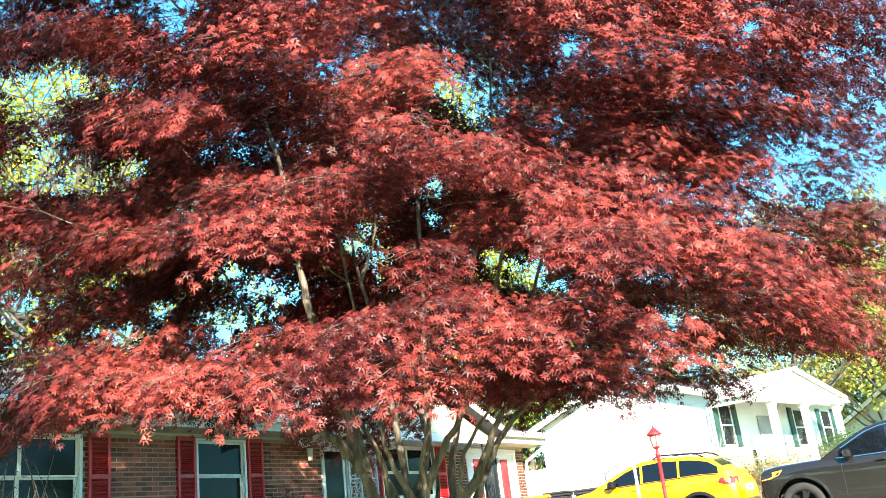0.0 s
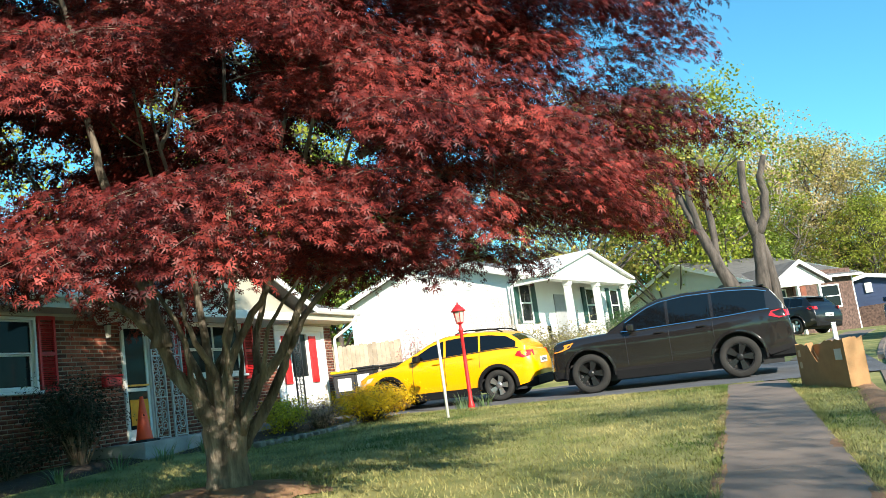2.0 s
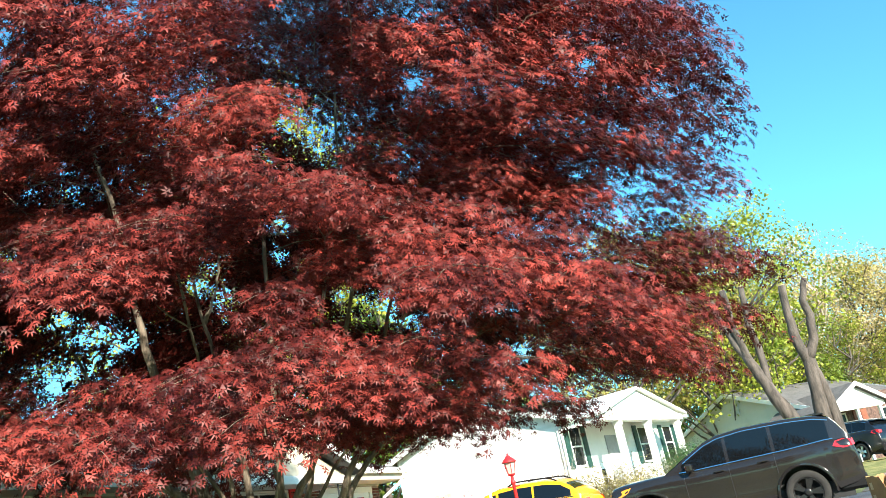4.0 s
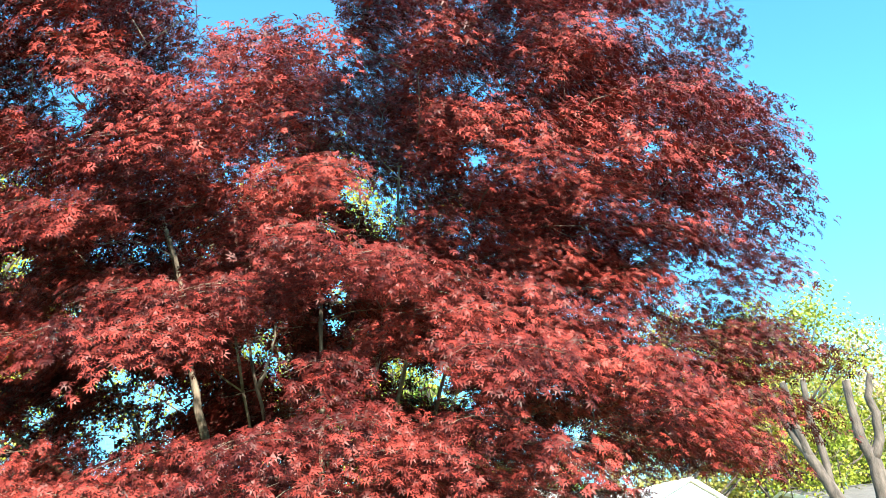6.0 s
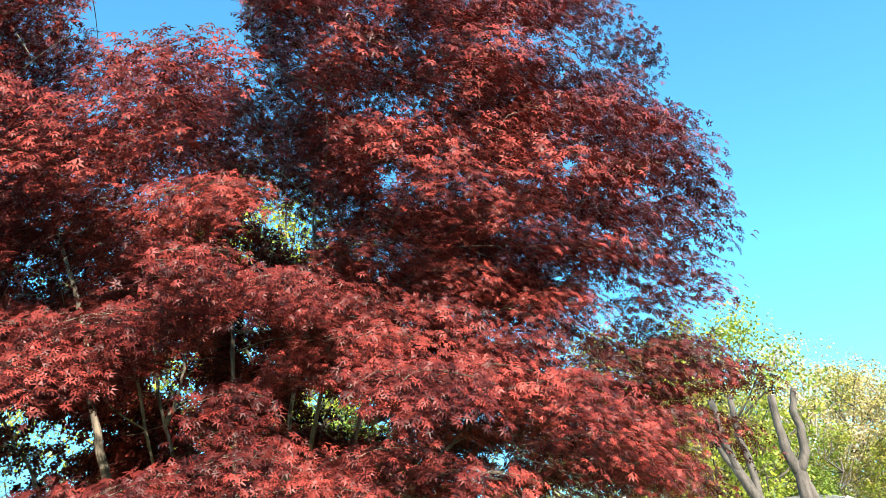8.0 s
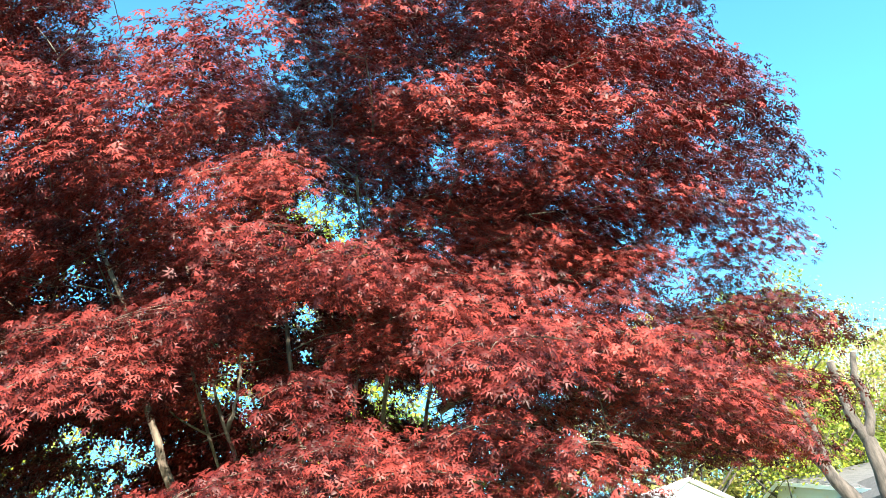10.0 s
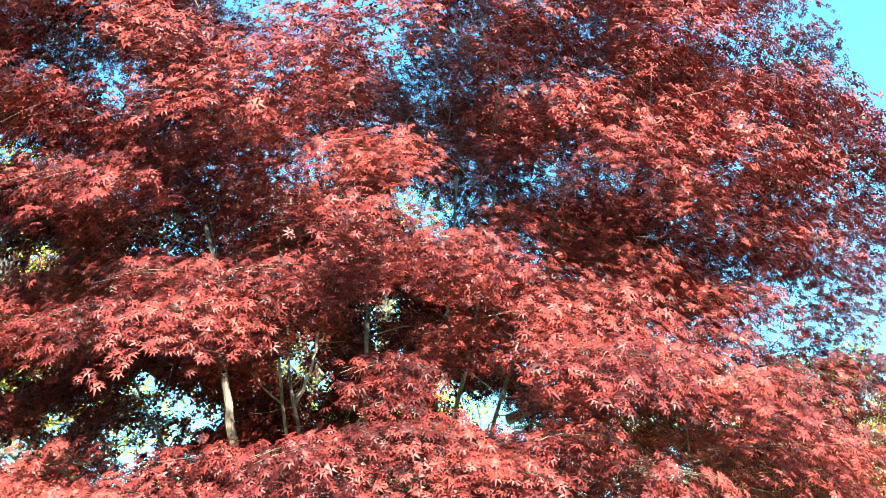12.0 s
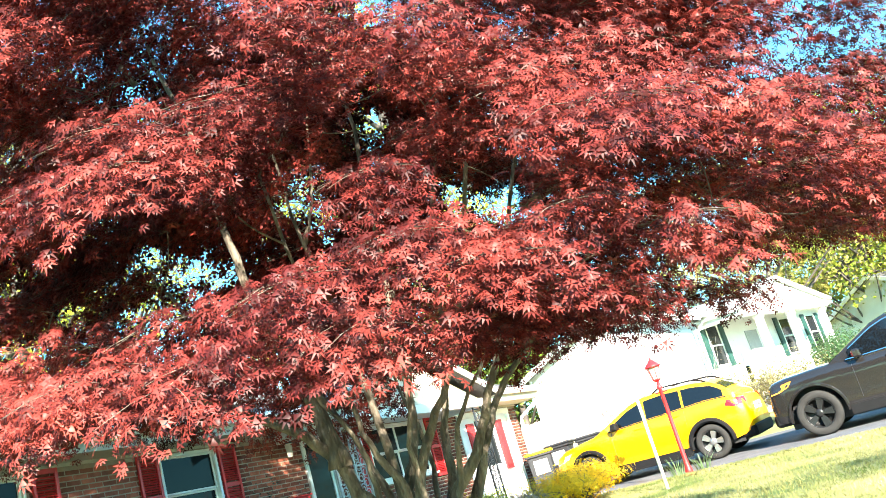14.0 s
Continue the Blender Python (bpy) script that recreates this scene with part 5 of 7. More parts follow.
# ---- the red maple itself ----
def maple():
    rng = np.random.default_rng(11)
    rnd = random.Random(5)
    base = Vector((-4.35, 6.95, 0.40))
    tree = thing("maple_tree", "large japanese maple with dark red leaves on several grey stems", "tree")
    right, deep = Vector((0.835, 0.55, 0)), Vector((-0.55, 0.835, 0))
    # trunk: short, fluted, flaring into the roots
    bm = bmesh.new()
    rings, sides = [], 26
    for z, r in ((-0.12, 0.38), (0.0, 0.31), (0.06, 0.25), (0.16, 0.205), (0.32, 0.175), (0.48, 0.17), (0.6, 0.18), (0.7, 0.19), (0.78, 0.17), (0.86, 0.11)):
        ring = []
        for k in range(sides):
            a = 2 * math.pi * k / sides
            flute = 1 + 0.10 * math.sin(3 * a + 0.6) + 0.05 * math.sin(7 * a + 2 * z) + (0.16 * math.sin(5 * a + 1.0) if z < 0.1 else 0.0)
            ring.append(bm.verts.new(base + Vector((r * flute * math.cos(a) * 1.08, r * flute * math.sin(a) * 0.95, z))))
        rings.append(ring)
    for r0, r1 in zip(rings, rings[1:]):
        for k in range(sides):
            bm.faces.new((r0[k], r0[(k + 1) % sides], r1[(k + 1) % sides], r1[k]))
    bm.faces.new(rings[-1])
    part("trunk", bm, MAT["bark"], tree, smooth=True)
    fork = base + Vector((0, 0, 0.66))
    up = Vector((0, 0, 1))

    def smooth_line(points, per=4):
        """A rounded line through (sideways, deep, height) points."""
        c = [base + right * s_ + deep * d_ + up * (z_ - base.z) for s_, d_, z_ in points]
        c = [c[0] * 2 - c[1]] + c + [c[-1] * 2 - c[-2]]
        out = []
        for p0, p1, p2, p3 in zip(c, c[1:], c[2:], c[3:]):
            for k in range(per):
                f = k / per
                out.append(0.5 * (2 * p1 + (p2 - p0) * f + (2 * p0 - 5 * p1 + 4 * p2 - p3) * f * f + (3 * p1 - p0 - 3 * p2 + p3) * f ** 3))
        return out + [c[-2]]

    # main limbs as (sideways, deep, height), with the radius at the foot
    limbs = [
        (0.105, [(-0.02, -0.04, 1.0), (-0.19, -0.1, 1.42), (-0.37, -0.15, 1.68), (-0.47, -0.2, 1.97), (-0.74, -0.4, 2.26), (-1.33, -0.7, 2.66), (-2.2, -0.9, 3.3), (-2.9, -0.8, 4.1)]),
        (0.085, [(-0.45, -0.19, 1.9), (-0.5, -0.2, 2.29), (-0.64, -0.2, 2.75), (-0.82, -0.2, 3.43), (-0.92, -0.2, 4.1), (-1.0, -0.2, 4.9), (-1.25, -0.1, 6.0), (-1.5, -0.1, 7.2)]),
        (0.055, [(0.0, -0.06, 1.1), (-0.03, -0.14, 1.62), (-0.16, -0.25, 1.9), (-0.22, -0.4, 2.2), (-0.3, -0.9, 3.0), (-0.4, -1.4, 3.9)]),
        (0.07, [(-0.02, 0.05, 1.1), (0.0, 0.1, 1.6), (0.11, 0.12, 1.88), (0.19, 0.1, 2.3), (0.25, 0.0, 3.1), (0.33, 0.0, 4.4), (0.37, 0.0, 5.5), (0.5, 0.0, 7.2)]),
    ]
    limbs += [
        (0.065, [(0.06, -0.05, 1.1), (0.09, -0.12, 1.58), (0.3, -0.2, 2.01), (0.58, -0.4, 2.42), (0.9, -0.8, 3.2), (1.2, -1.2, 4.2), (1.4, -1.3, 5.2)]),
        (0.06, [(0.12, 0.08, 1.1), (0.35, 0.2, 1.54), (0.38, 0.3, 1.9), (0.5, 0.25, 2.3), (0.7, 0.1, 3.2), (0.88, 0.0, 4.0), (1.16, 0.0, 4.9), (1.26, 0.0, 5.7), (1.45, 0.1, 7.0)]),
        (0.085, [(0.03, -0.02, 0.85), (0.16, -0.03, 1.12), (0.32, -0.05, 1.43), (0.59, -0.1, 1.72), (0.76, -0.15, 2.06), (0.96, -0.2, 2.42), (1.2, -0.2, 3.0), (1.7, -0.3, 4.2), (2.4, -0.4, 5.6)]),
        (0.085, [(0.03, 0.03, 0.8), (0.22, 0.05, 1.02), (0.46, 0.1, 1.34), (0.6, 0.12, 1.62), (0.74, 0.15, 1.88), (0.95, 0.2, 2.18), (1.35, 0.1, 2.54), (2.2, -0.2, 3.2), (3.2, -0.5, 3.9)]),
        (0.05, [(-0.05, 0.1, 1.1), (-0.2, 0.25, 1.7), (-0.45, 0.5, 2.4), (-0.9, 0.9, 3.4), (-1.2, 1.2, 4.8)]),
        (0.05, [(-0.03, 0.1, 1.3), (-0.1, 0.15, 2.2), (-0.22, 0.2, 3.1), (-0.33, 0.2, 3.85), (-0.4, 0.2, 4.5), (-0.5, 0.3, 5.6)]),
        (0.022, [(-0.33, 0.2, 3.85), (-0.2, 0.2, 4.15), (-0.12, 0.25, 4.5), (0.0, 0.3, 5.2)]),
        (0.035, [(-1.1, -0.55, 2.6), (-1.3, -0.25, 3.2), (-1.51, 0.0, 3.67), (-1.74, 0.0, 4.11), (-2.1, 0.1, 4.9)]),
        (0.04, [(1.5, -0.3, 3.5), (2.4, -0.2, 3.85), (3.16, 0.0, 4.36), (3.72, 0.0, 4.74), (4.26, 0.0, 4.98)]),
        (0.03, [(-1.4, -0.1, 5.6), (-1.67, 0.0, 6.2), (-1.78, 0.0, 6.5), (-1.9, 0.0, 6.9), (-2.2, 0.1, 7.4)]),
    ]
    # slimmer stems between them
    limbs += [
        (0.045, [(0.03, -0.1, 1.05), (0.12, -0.25, 1.5), (0.1, -0.35, 1.9), (0.25, -0.5, 2.4), (0.3, -0.8, 3.0)]),
        (0.04, [(0.08, 0.1, 1.05), (0.2, 0.3, 1.5), (0.22, 0.4, 2.0), (0.1, 0.5, 2.6), (0.2, 0.6, 3.4)]),
        (0.042, [(-0.06, -0.05, 1.1), (-0.22, -0.2, 1.6), (-0.26, -0.3, 2.0), (-0.5, -0.5, 2.5), (-0.7, -0.9, 3.0)]),
        (0.045, [(0.16, -0.08, 1.05), (0.38, -0.2, 1.5), (0.5, -0.35, 1.95), (0.85, -0.6, 2.4), (1.3, -1.0, 2.9)]),
    ]
    nodes = []
    for r, points in limbs:
        line = smooth_line(points)
        line = [p + Vector((rnd.uniform(-0.014, 0.014), rnd.uniform(-0.014, 0.014), 0)) * (1 if k else 0) for k, p in enumerate(line)]
        n = len(line) - 1
        radii = [max(0.012, r * (0.84 + 0.35 * math.exp(-k / 2.5)) * (1 - 0.86 * (k / n) ** 0.75)) * rnd.uniform(0.93, 1.07) for k in range(n + 1)]
        bm = bmesh.new()
        tube(bm, line, radii, 9)
        part("limb", bm, MAT["bark"], tree, smooth=True)
        nodes += list(zip(line[8:], radii[8:]))
    # where the foliage hangs: flat sprays in tiers, as (x, y, height, half width)
    mid = Vector((-3.75, 6.25, 0))
    skirt = [(-2.8, 5.9, 2.4, 0.5), (-2.4, 6.3, 2.5, 0.45), (-1.9, 5.6, 2.25, 0.45), (-1.75, 4.4, 2.28, 0.5), (-2.45, 4.15, 2.25, 0.5), (-1.2, 4.9, 2.3, 0.45), (-2.2, 5.2, 2.36, 0.5), (-3.0, 3.85, 2.27, 0.5), (-3.55, 3.7, 2.36, 0.5),
             (-3.3, 4.8, 2.4, 0.5), (-4.1, 3.7, 2.46, 0.5), (-4.6, 3.6, 2.55, 0.55), (-5.1, 3.9, 2.8, 0.5), (-2.7, 4.15, 2.52, 0.55), (-2.1, 4.35, 2.55, 0.55), (-1.7, 4.75, 2.5, 0.5), (-3.3, 4.1, 2.56, 0.5), (-5.6, 4.6, 2.7, 0.5)]
    ledge = [(-3.3, 4.3, 4.42, 0.55), (-4.15, 3.8, 4.4, 0.55), (-4.7, 3.6, 4.55, 0.4), (-2.8, 4.25, 3.5, 0.55), (-3.3, 3.95, 3.55, 0.5), (-1.8, 4.95, 3.5, 0.5), (-1.45, 5.25, 3.45, 0.5), (-1.45, 5.8, 3.9, 0.5), (-1.2, 5.1, 2.95, 0.5), (-1.5, 4.8, 3.15, 0.45),
             (-0.75, 5.45, 2.8, 0.5), (-0.65, 5.85, 2.5, 0.5), (-0.4, 6.1, 2.3, 0.4), (-1.0, 5.7, 3.2, 0.45), (-4.3, 3.75, 3.5, 0.5), (-4.8, 3.55, 3.55, 0.5), (-3.85, 3.9, 3.5, 0.45), (-2.35, 4.5, 3.0, 0.4)]
    rim = [(-0.35, 8.4, 7.75, 0.5), (0.1, 8.5, 7.0, 0.45), (0.2, 8.25, 5.9, 0.45), (-0.1, 8.3, 6.5, 0.45), (-0.25, 8.1, 5.4, 0.45), (0.35, 8.1, 4.95, 0.34), (-0.1, 8.0, 4.85, 0.45), (0.0, 7.85, 4.0, 0.4), (-0.35, 7.35, 3.75, 0.45), (-0.1, 7.3, 3.3, 0.4),
           (-0.45, 7.0, 2.8, 0.45), (-0.65, 6.6, 2.47, 0.45), (-0.55, 6.85, 3.2, 0.45), (-0.7, 7.3, 4.4, 0.5), (-0.7, 7.8, 6.1, 0.5), (-5.0, 4.9, 7.5, 0.5), (-4.9, 5.4, 7.4, 0.4), (-4.7, 4.4, 6.4, 0.5), (-3.9, 5.5, 6.6, 0.45), (-2.6, 7.3, 7.8, 0.5), (-1.3, 8.1, 7.85, 0.5)]
    # gaps fitted to the camera's view: bearing, slope and half width in degrees
    view_gaps = [(42.9, 16.4, 1.45), (45.8, 17.5, 1.02), (46.3, 14.1, 1.16), (52.6, 13.8, 1.02), (50.0, 15.3, 0.73), (56.0, 13.6, 0.73), (58.9, 14.9, 1.02), (59.0, 18.9, 0.73), (53.1, 17.0, 0.58), (37.4, 18.8, 1.25), (35.2, 17.7, 0.8),
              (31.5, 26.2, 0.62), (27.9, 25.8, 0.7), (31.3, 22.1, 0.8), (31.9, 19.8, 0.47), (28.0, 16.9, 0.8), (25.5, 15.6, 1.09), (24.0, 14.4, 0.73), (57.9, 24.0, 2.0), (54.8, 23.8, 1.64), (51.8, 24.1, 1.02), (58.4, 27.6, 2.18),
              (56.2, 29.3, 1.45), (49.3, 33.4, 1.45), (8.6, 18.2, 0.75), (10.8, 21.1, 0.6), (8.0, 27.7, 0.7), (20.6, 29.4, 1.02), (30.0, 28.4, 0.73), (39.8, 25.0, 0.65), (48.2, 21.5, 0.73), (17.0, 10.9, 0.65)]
    # the camera's usual spot on the pavement, where the sight lines start
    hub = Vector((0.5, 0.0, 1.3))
    view_rays = [(Vector((-math.sin(radians(b_)) * math.cos(radians(e_)), math.cos(radians(b_)) * math.cos(radians(e_)), math.sin(radians(e_)))), math.tan(radians(w_))) for b_, e_, w_ in view_gaps]
    pads = [(Vector((x, y, z)), r) for x, y, z, r in skirt + ledge + rim]

    def reach(z):
        return np.interp(z, (1.9, 2.2, 2.8, 4.0, 5.5, 6.3, 7.0, 7.6, 8.1), (0.55, 0.82, 0.96, 0.95, 0.98, 0.95, 0.86, 0.68, 0.35))

    def crowded(p, r):
        """Whether a spray here would close a view gap or merge with its neighbours."""
        if (p - mid).dot(right) < -1.3 and p.z < 2.75:
            return True
        v = p - hub
        rise, side = math.degrees(math.atan2(v.z, v.xy.length)), math.degrees(math.atan2(-v.x, v.y))
        if 27.5 < side < 41.5 and rise > 36.8:
            return True  # a dip in the crown's top, set by angle from the camera
        if (p - mid).dot(deep) < 0.3 and 13.0 < rise < 19.0 and 24.0 < side < 47.0:
            return True  # hollow over the lowest sprays, set by camera angle, where the stems stand clear
        for d_, w_ in view_rays:
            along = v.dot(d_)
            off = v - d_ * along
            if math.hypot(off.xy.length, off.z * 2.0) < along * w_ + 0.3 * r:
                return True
        if p.z < 6.0 and (p - mid).dot(deep) < 0.7 and noise.noise(p * 0.75) < -0.3:
            return True
        return any(((p - q).xy.length / (0.52 * (r + s))) ** 2 + ((p.z - q.z) / 0.34) ** 2 < 1 for q, s in pads)

    # the outer layers, tier over tier
    for n, z in enumerate((2.5, 3.0, 3.55, 4.1, 4.65, 5.2, 5.75, 6.3, 6.85, 7.4)):
        count = (15, 15, 15, 15, 15, 15, 14, 13, 11, 8)[n]
        for k in range(count):
            a = 2 * math.pi * (k + 0.5 * (n % 2) + rnd.uniform(-0.25, 0.25)) / count
            rho = reach(z) * rnd.uniform(0.80, 0.98)
            p = mid + right * (4.2 * rho * math.cos(a)) + deep * (2.9 * rho * math.sin(a)) + Vector((0, 0, z + rnd.uniform(-0.2, 0.2)))
            if not crowded(p, 0.6):
                pads.append((p, rnd.uniform(0.48, 0.74)))
    tries = 0
    while len(pads) < 540 and tries < 16000:
        tries += 1
        z = rnd.uniform(2.6, 8.0)
        a = rnd.uniform(0, 2 * math.pi)
        rho = rnd.uniform(0.2 if z < 6.3 else 0.05, 1.0) ** 0.5 * reach(z)
        edge = 1 + 0.08 * math.sin(3 * a + z * 2.1) + 0.06 * math.sin(5 * a - z * 3)
        p = mid + right * (4.2 * rho * edge * math.cos(a)) + deep * (2.95 * rho * edge * math.sin(a)) + Vector((0, 0, z))
        r = rnd.uniform(0.36, 0.68)
        if not crowded(p, r):
            pads.append((p, r))
    # the shaded far side fills in behind, clear of the camera's gaps
    far = 0
    while far < 95:
        z, a = rnd.uniform(2.7, 5.8), rnd.uniform(0.1, math.pi - 0.1)
        rho = rnd.uniform(0.1, 1.0) ** 0.5 * reach(z)
        p = mid + right * (4.1 * rho * math.cos(a)) + deep * (2.9 * rho * math.sin(a)) + Vector((0, 0, z))
        v = p - hub
        if v.z > 0.745 * v.xy.length or any((v - d_ * v.dot(d_)).length < v.dot(d_) * w_ + 0.15 for d_, w_ in view_rays):
            continue
        pads.append((p, rnd.uniform(0.45, 0.65)))
        far += 1
    # branches: each spray grows from the nearest wood nearer the stem, and fans out flat
    twig = bmesh.new()
    branch = bmesh.new()
    heart = fork + Vector((0, 0, 1.0))
    pads.sort(key=lambda q: (q[0] - heart).length)
    P, O, U, near = [], [], [], []
    for p, r in pads:
        out = p - heart - Vector((0, 0, (p - heart).z))
        out = (out.normalized() if out.length > 0.01 else right)
        out = Matrix.Rotation(rnd.uniform(-0.35, 0.35), 3, "Z") @ out
        across = Vector((-out.y, out.x, 0))
        lean, lop = rnd.uniform(0.0, 0.26), rnd.uniform(-0.2, 0.2)

        def on_sheet(u, v):
            """The spray's surface: u outwards and v across, from -1 to 1, falling off at its edges."""
            return p + out * (u * r) + across * (v * r) + Vector((0, 0, r * (0.12 - lean * u + lop * v - 0.24 * max(u, 0.0) ** 2 - 0.26 * v * v)))

        foot = on_sheet(-1.0, 0.0) - Vector((0, 0, 0.08))
        best, cost = None, 1e9
        for q, rad in nodes:
            c = (q - foot).length + 1.4 * max(0.0, (q - heart).length - (foot - heart).length) + 0.7 * max(0.0, q.z - foot.z)
            if c < cost:
                best, cost = (q, rad), c
        q, rad = best
        span = (foot - q).length
        r0 = min(rad * 0.7, 0.004 + 0.007 * span)
        line = curve_points(q, foot, Vector((rnd.uniform(-0.06, 0.06), rnd.uniform(-0.06, 0.06), rnd.uniform(-0.08, 0.05))) * span, 6)
        radii = [r0 + (0.005 - r0) * k / 5 for k in range(6)]
        tube(branch if r0 > 0.015 else twig, line, radii, 5, cap=False)
        nodes += list(zip(line[2:], radii[2:]))
        tube(twig, [foot, on_sheet(-0.5, 0.0) - Vector((0, 0, 0.03)), on_sheet(0.1, 0.03) - Vector((0, 0, 0.02)), on_sheet(0.8, 0.0) - Vector((0, 0, 0.02))], [0.005, 0.0045, 0.0035, 0.002], 3, cap=False)
        front = (p - mid).dot(deep) < -0.6 and p.z < 4.4
        if front:
            thin = 0.7 if (p - mid).dot(right) < -2.1 and p.z < 3.0 else 1.2
        # side twigs lie in the spray; leaves stand along them in pairs
        back = (p - mid).dot(deep) > 0.8
        thin = 0.85 if back else 1.0
        if p.z > 5.2 or (p - mid).dot(right) > 2.6:
            thin *= 0.85
        for layer in range(2 if back else 3):
            runs = [(-0.9, 0.0, 1.0, 0.0)]
            rungs = (7, 7, 5)[layer]
            for k in range(rungs):
                u0 = -0.95 + 1.7 * (k + rnd.random()) / rungs
                for sgn in (-1, 1):
                    turn = sgn * rnd.uniform(0.6, 1.15)
                    length = (1.0 - 0.5 * abs(u0 + 0.1)) * rnd.uniform(0.65, 1.1)
                    runs.append((u0, 0.0, u0 + length * math.cos(turn), length * math.sin(turn)))
            for u0, v0, u1, v1 in runs:
                if layer == 0 and abs(v1) > 0.3:
                    tube(twig, [on_sheet(u0, v0) - Vector((0, 0, 0.02)), on_sheet((u0 + u1) / 2, v1 / 2) - Vector((0, 0, 0.015)), on_sheet(u1, v1) - Vector((0, 0, 0.015))], [0.003, 0.002, 0.0012], 3, cap=False)
                steps = max(3, int(math.hypot(u1 - u0, v1 - v0) * r / 0.053 * thin))
                f = (np.arange(steps) + rng.random(steps)) / steps
                f = np.repeat(f, 2)
                sgn = np.tile([-1.0, 1.0], steps)
                m = len(f)
                u, v = u0 + (u1 - u0) * f, v0 + (v1 - v0) * f
                head = math.atan2(v1 - v0, u1 - u0) + sgn * rng.uniform(0.3, 1.2, m)
                u, v = u + 0.035 / r * np.cos(head), v + 0.035 / r * np.sin(head)
                o3, a3 = np.array(out), np.array(across)
                place = np.array(p) + (u * r)[:, None] * o3 + (v * r)[:, None] * a3
                place[:, 2] += r * (0.12 - lean * u + lop * v - 0.24 * np.maximum(u, 0) ** 2 - 0.26 * v * v) + rng.normal(0, 0.03, m) - 0.1 * layer
                up3 = np.array([0, 0, 1.0]) + (0.55 + lean + 0.5 * np.maximum(u, 0))[:, None] * o3 + (0.55 * v - lop)[:, None] * a3 + rng.normal(0, 0.48, (m, 3))
                P.append(place)
                U.append(up3)
                O.append(np.cos(head)[:, None] * o3 + np.sin(head)[:, None] * a3 + 0.2 * o3 + rng.normal(0, 0.5, (m, 3)) - np.array([0, 0, 0.4]))
                near.append(np.full(m, 7 if front else 5 if (p - mid).dot(deep) < 0.4 or p.z < 3.4 or p.z > 6.4 or (p - mid).dot(right) > 1.2 else 3))
    tagged(part("branchwork", branch, MAT["bark"], tree, smooth=True), kind="stuff")
    tagged(part("twigwork", twig, MAT["bark"], tree, smooth=True), kind="stuff")
    P, O, U = np.concatenate(P), np.concatenate(O), np.concatenate(U)
    near = np.concatenate(near)
    # leaves thin out raggedly towards the gaps in the camera's view
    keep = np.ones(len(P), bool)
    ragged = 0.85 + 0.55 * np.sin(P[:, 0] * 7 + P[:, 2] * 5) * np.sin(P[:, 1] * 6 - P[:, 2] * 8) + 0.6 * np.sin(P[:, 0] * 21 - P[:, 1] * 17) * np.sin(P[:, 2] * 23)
    for d_, w_ in view_rays:
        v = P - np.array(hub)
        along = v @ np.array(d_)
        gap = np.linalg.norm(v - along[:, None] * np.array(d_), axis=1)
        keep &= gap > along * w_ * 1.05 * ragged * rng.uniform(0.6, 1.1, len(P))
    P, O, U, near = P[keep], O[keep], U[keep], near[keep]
    sizes = rng.uniform(0.036, 0.058, len(P))
    for lobes, size in ((7, 0.97), (5, 1.05), (3, 1.2)):
        some = near == lobes
        crown = maple_leaves(P[some], O[some], U[some], sizes[some] * size, lobes, MAT["maple"], tree, rng)
        tagged(crown, label="dark red lobed leaves in flat hanging layers", kind="stuff")

    return tree


maple()

# ---- pollarded tree, woods behind ----
pol = thing("pollarded_tree", "tall grey tree cut back to bare stubs", "tree")
PT = Vector((-0.3, 35.0, ground_z(-0.75, 35.0) - 0.1))
def stub(points, r0, r1, nm="stem"):
    bm = bmesh.new()
    pts = [PT + Vector((p[0], p[1], p[2] * 0.87)) for p in points]
    fine = []
    for a, b in zip(pts, pts[1:]):
        fine += [a.lerp(b, k / 3) for k in range(3)]
    fine.append(pts[-1])
    n = len(fine)
    rnd = random.Random(int(r0 * 1000) + n)
    tube(bm, [p + Vector((rnd.uniform(-0.03, 0.03), rnd.uniform(-0.03, 0.03), 0)) for p in fine], [(r0 + (r1 - r0) * k / (n - 1)) * rnd.uniform(0.94, 1.08) for k in range(n)], 12)
    s = part(nm, bm, MAT["greybark"], pol, smooth=True)
    if nm == "trunk":
        return
    bm = bmesh.new()
    e, d = fine[-1], (fine[-1] - fine[-2]).normalized()
    tube(bm, [e - d * 0.01, e + d * 0.012], [r1 * 0.93, r1 * 0.93], 12)
    part("cut_face", bm, MAT["cutwood"], s, "pale sawn cut")
stub([(-0.1, 0, -0.11), (-0.38, 0, 1.59), (-0.95, 0, 3.39), (-1.28, 0, 4.5), (-1.5, 0, 5.4)], 0.32, 0.17, "trunk")
stub([(-1.3, 0, 4.6), (-1.75, 0, 5.9), (-2.05, 0.1, 7.2), (-2.2, 0.1, 8.1)], 0.15, 0.12)
stub([(-1.42, 0, 5.0), (-1.62, -0.1, 6.5), (-1.66, -0.1, 8.4)], 0.15, 0.115)
stub([(-1.05, 0, 3.9), (-1.02, 0.1, 5.2), (-1.08, 0.1, 6.7), (-0.98, 0.1, 8.4)], 0.15, 0.11)
stub([(0.31, 0.1, -0.11), (0.38, 0.1, 2.12), (0.50, 0.1, 4.0), (0.5, 0.1, 5.1)], 0.31, 0.19, "trunk")
stub([(0.78, 0.2, -0.11), (0.78, 0.2, 2.33), (0.66, 0.15, 4.0), (0.6, 0.12, 4.6)], 0.22, 0.14, "trunk")
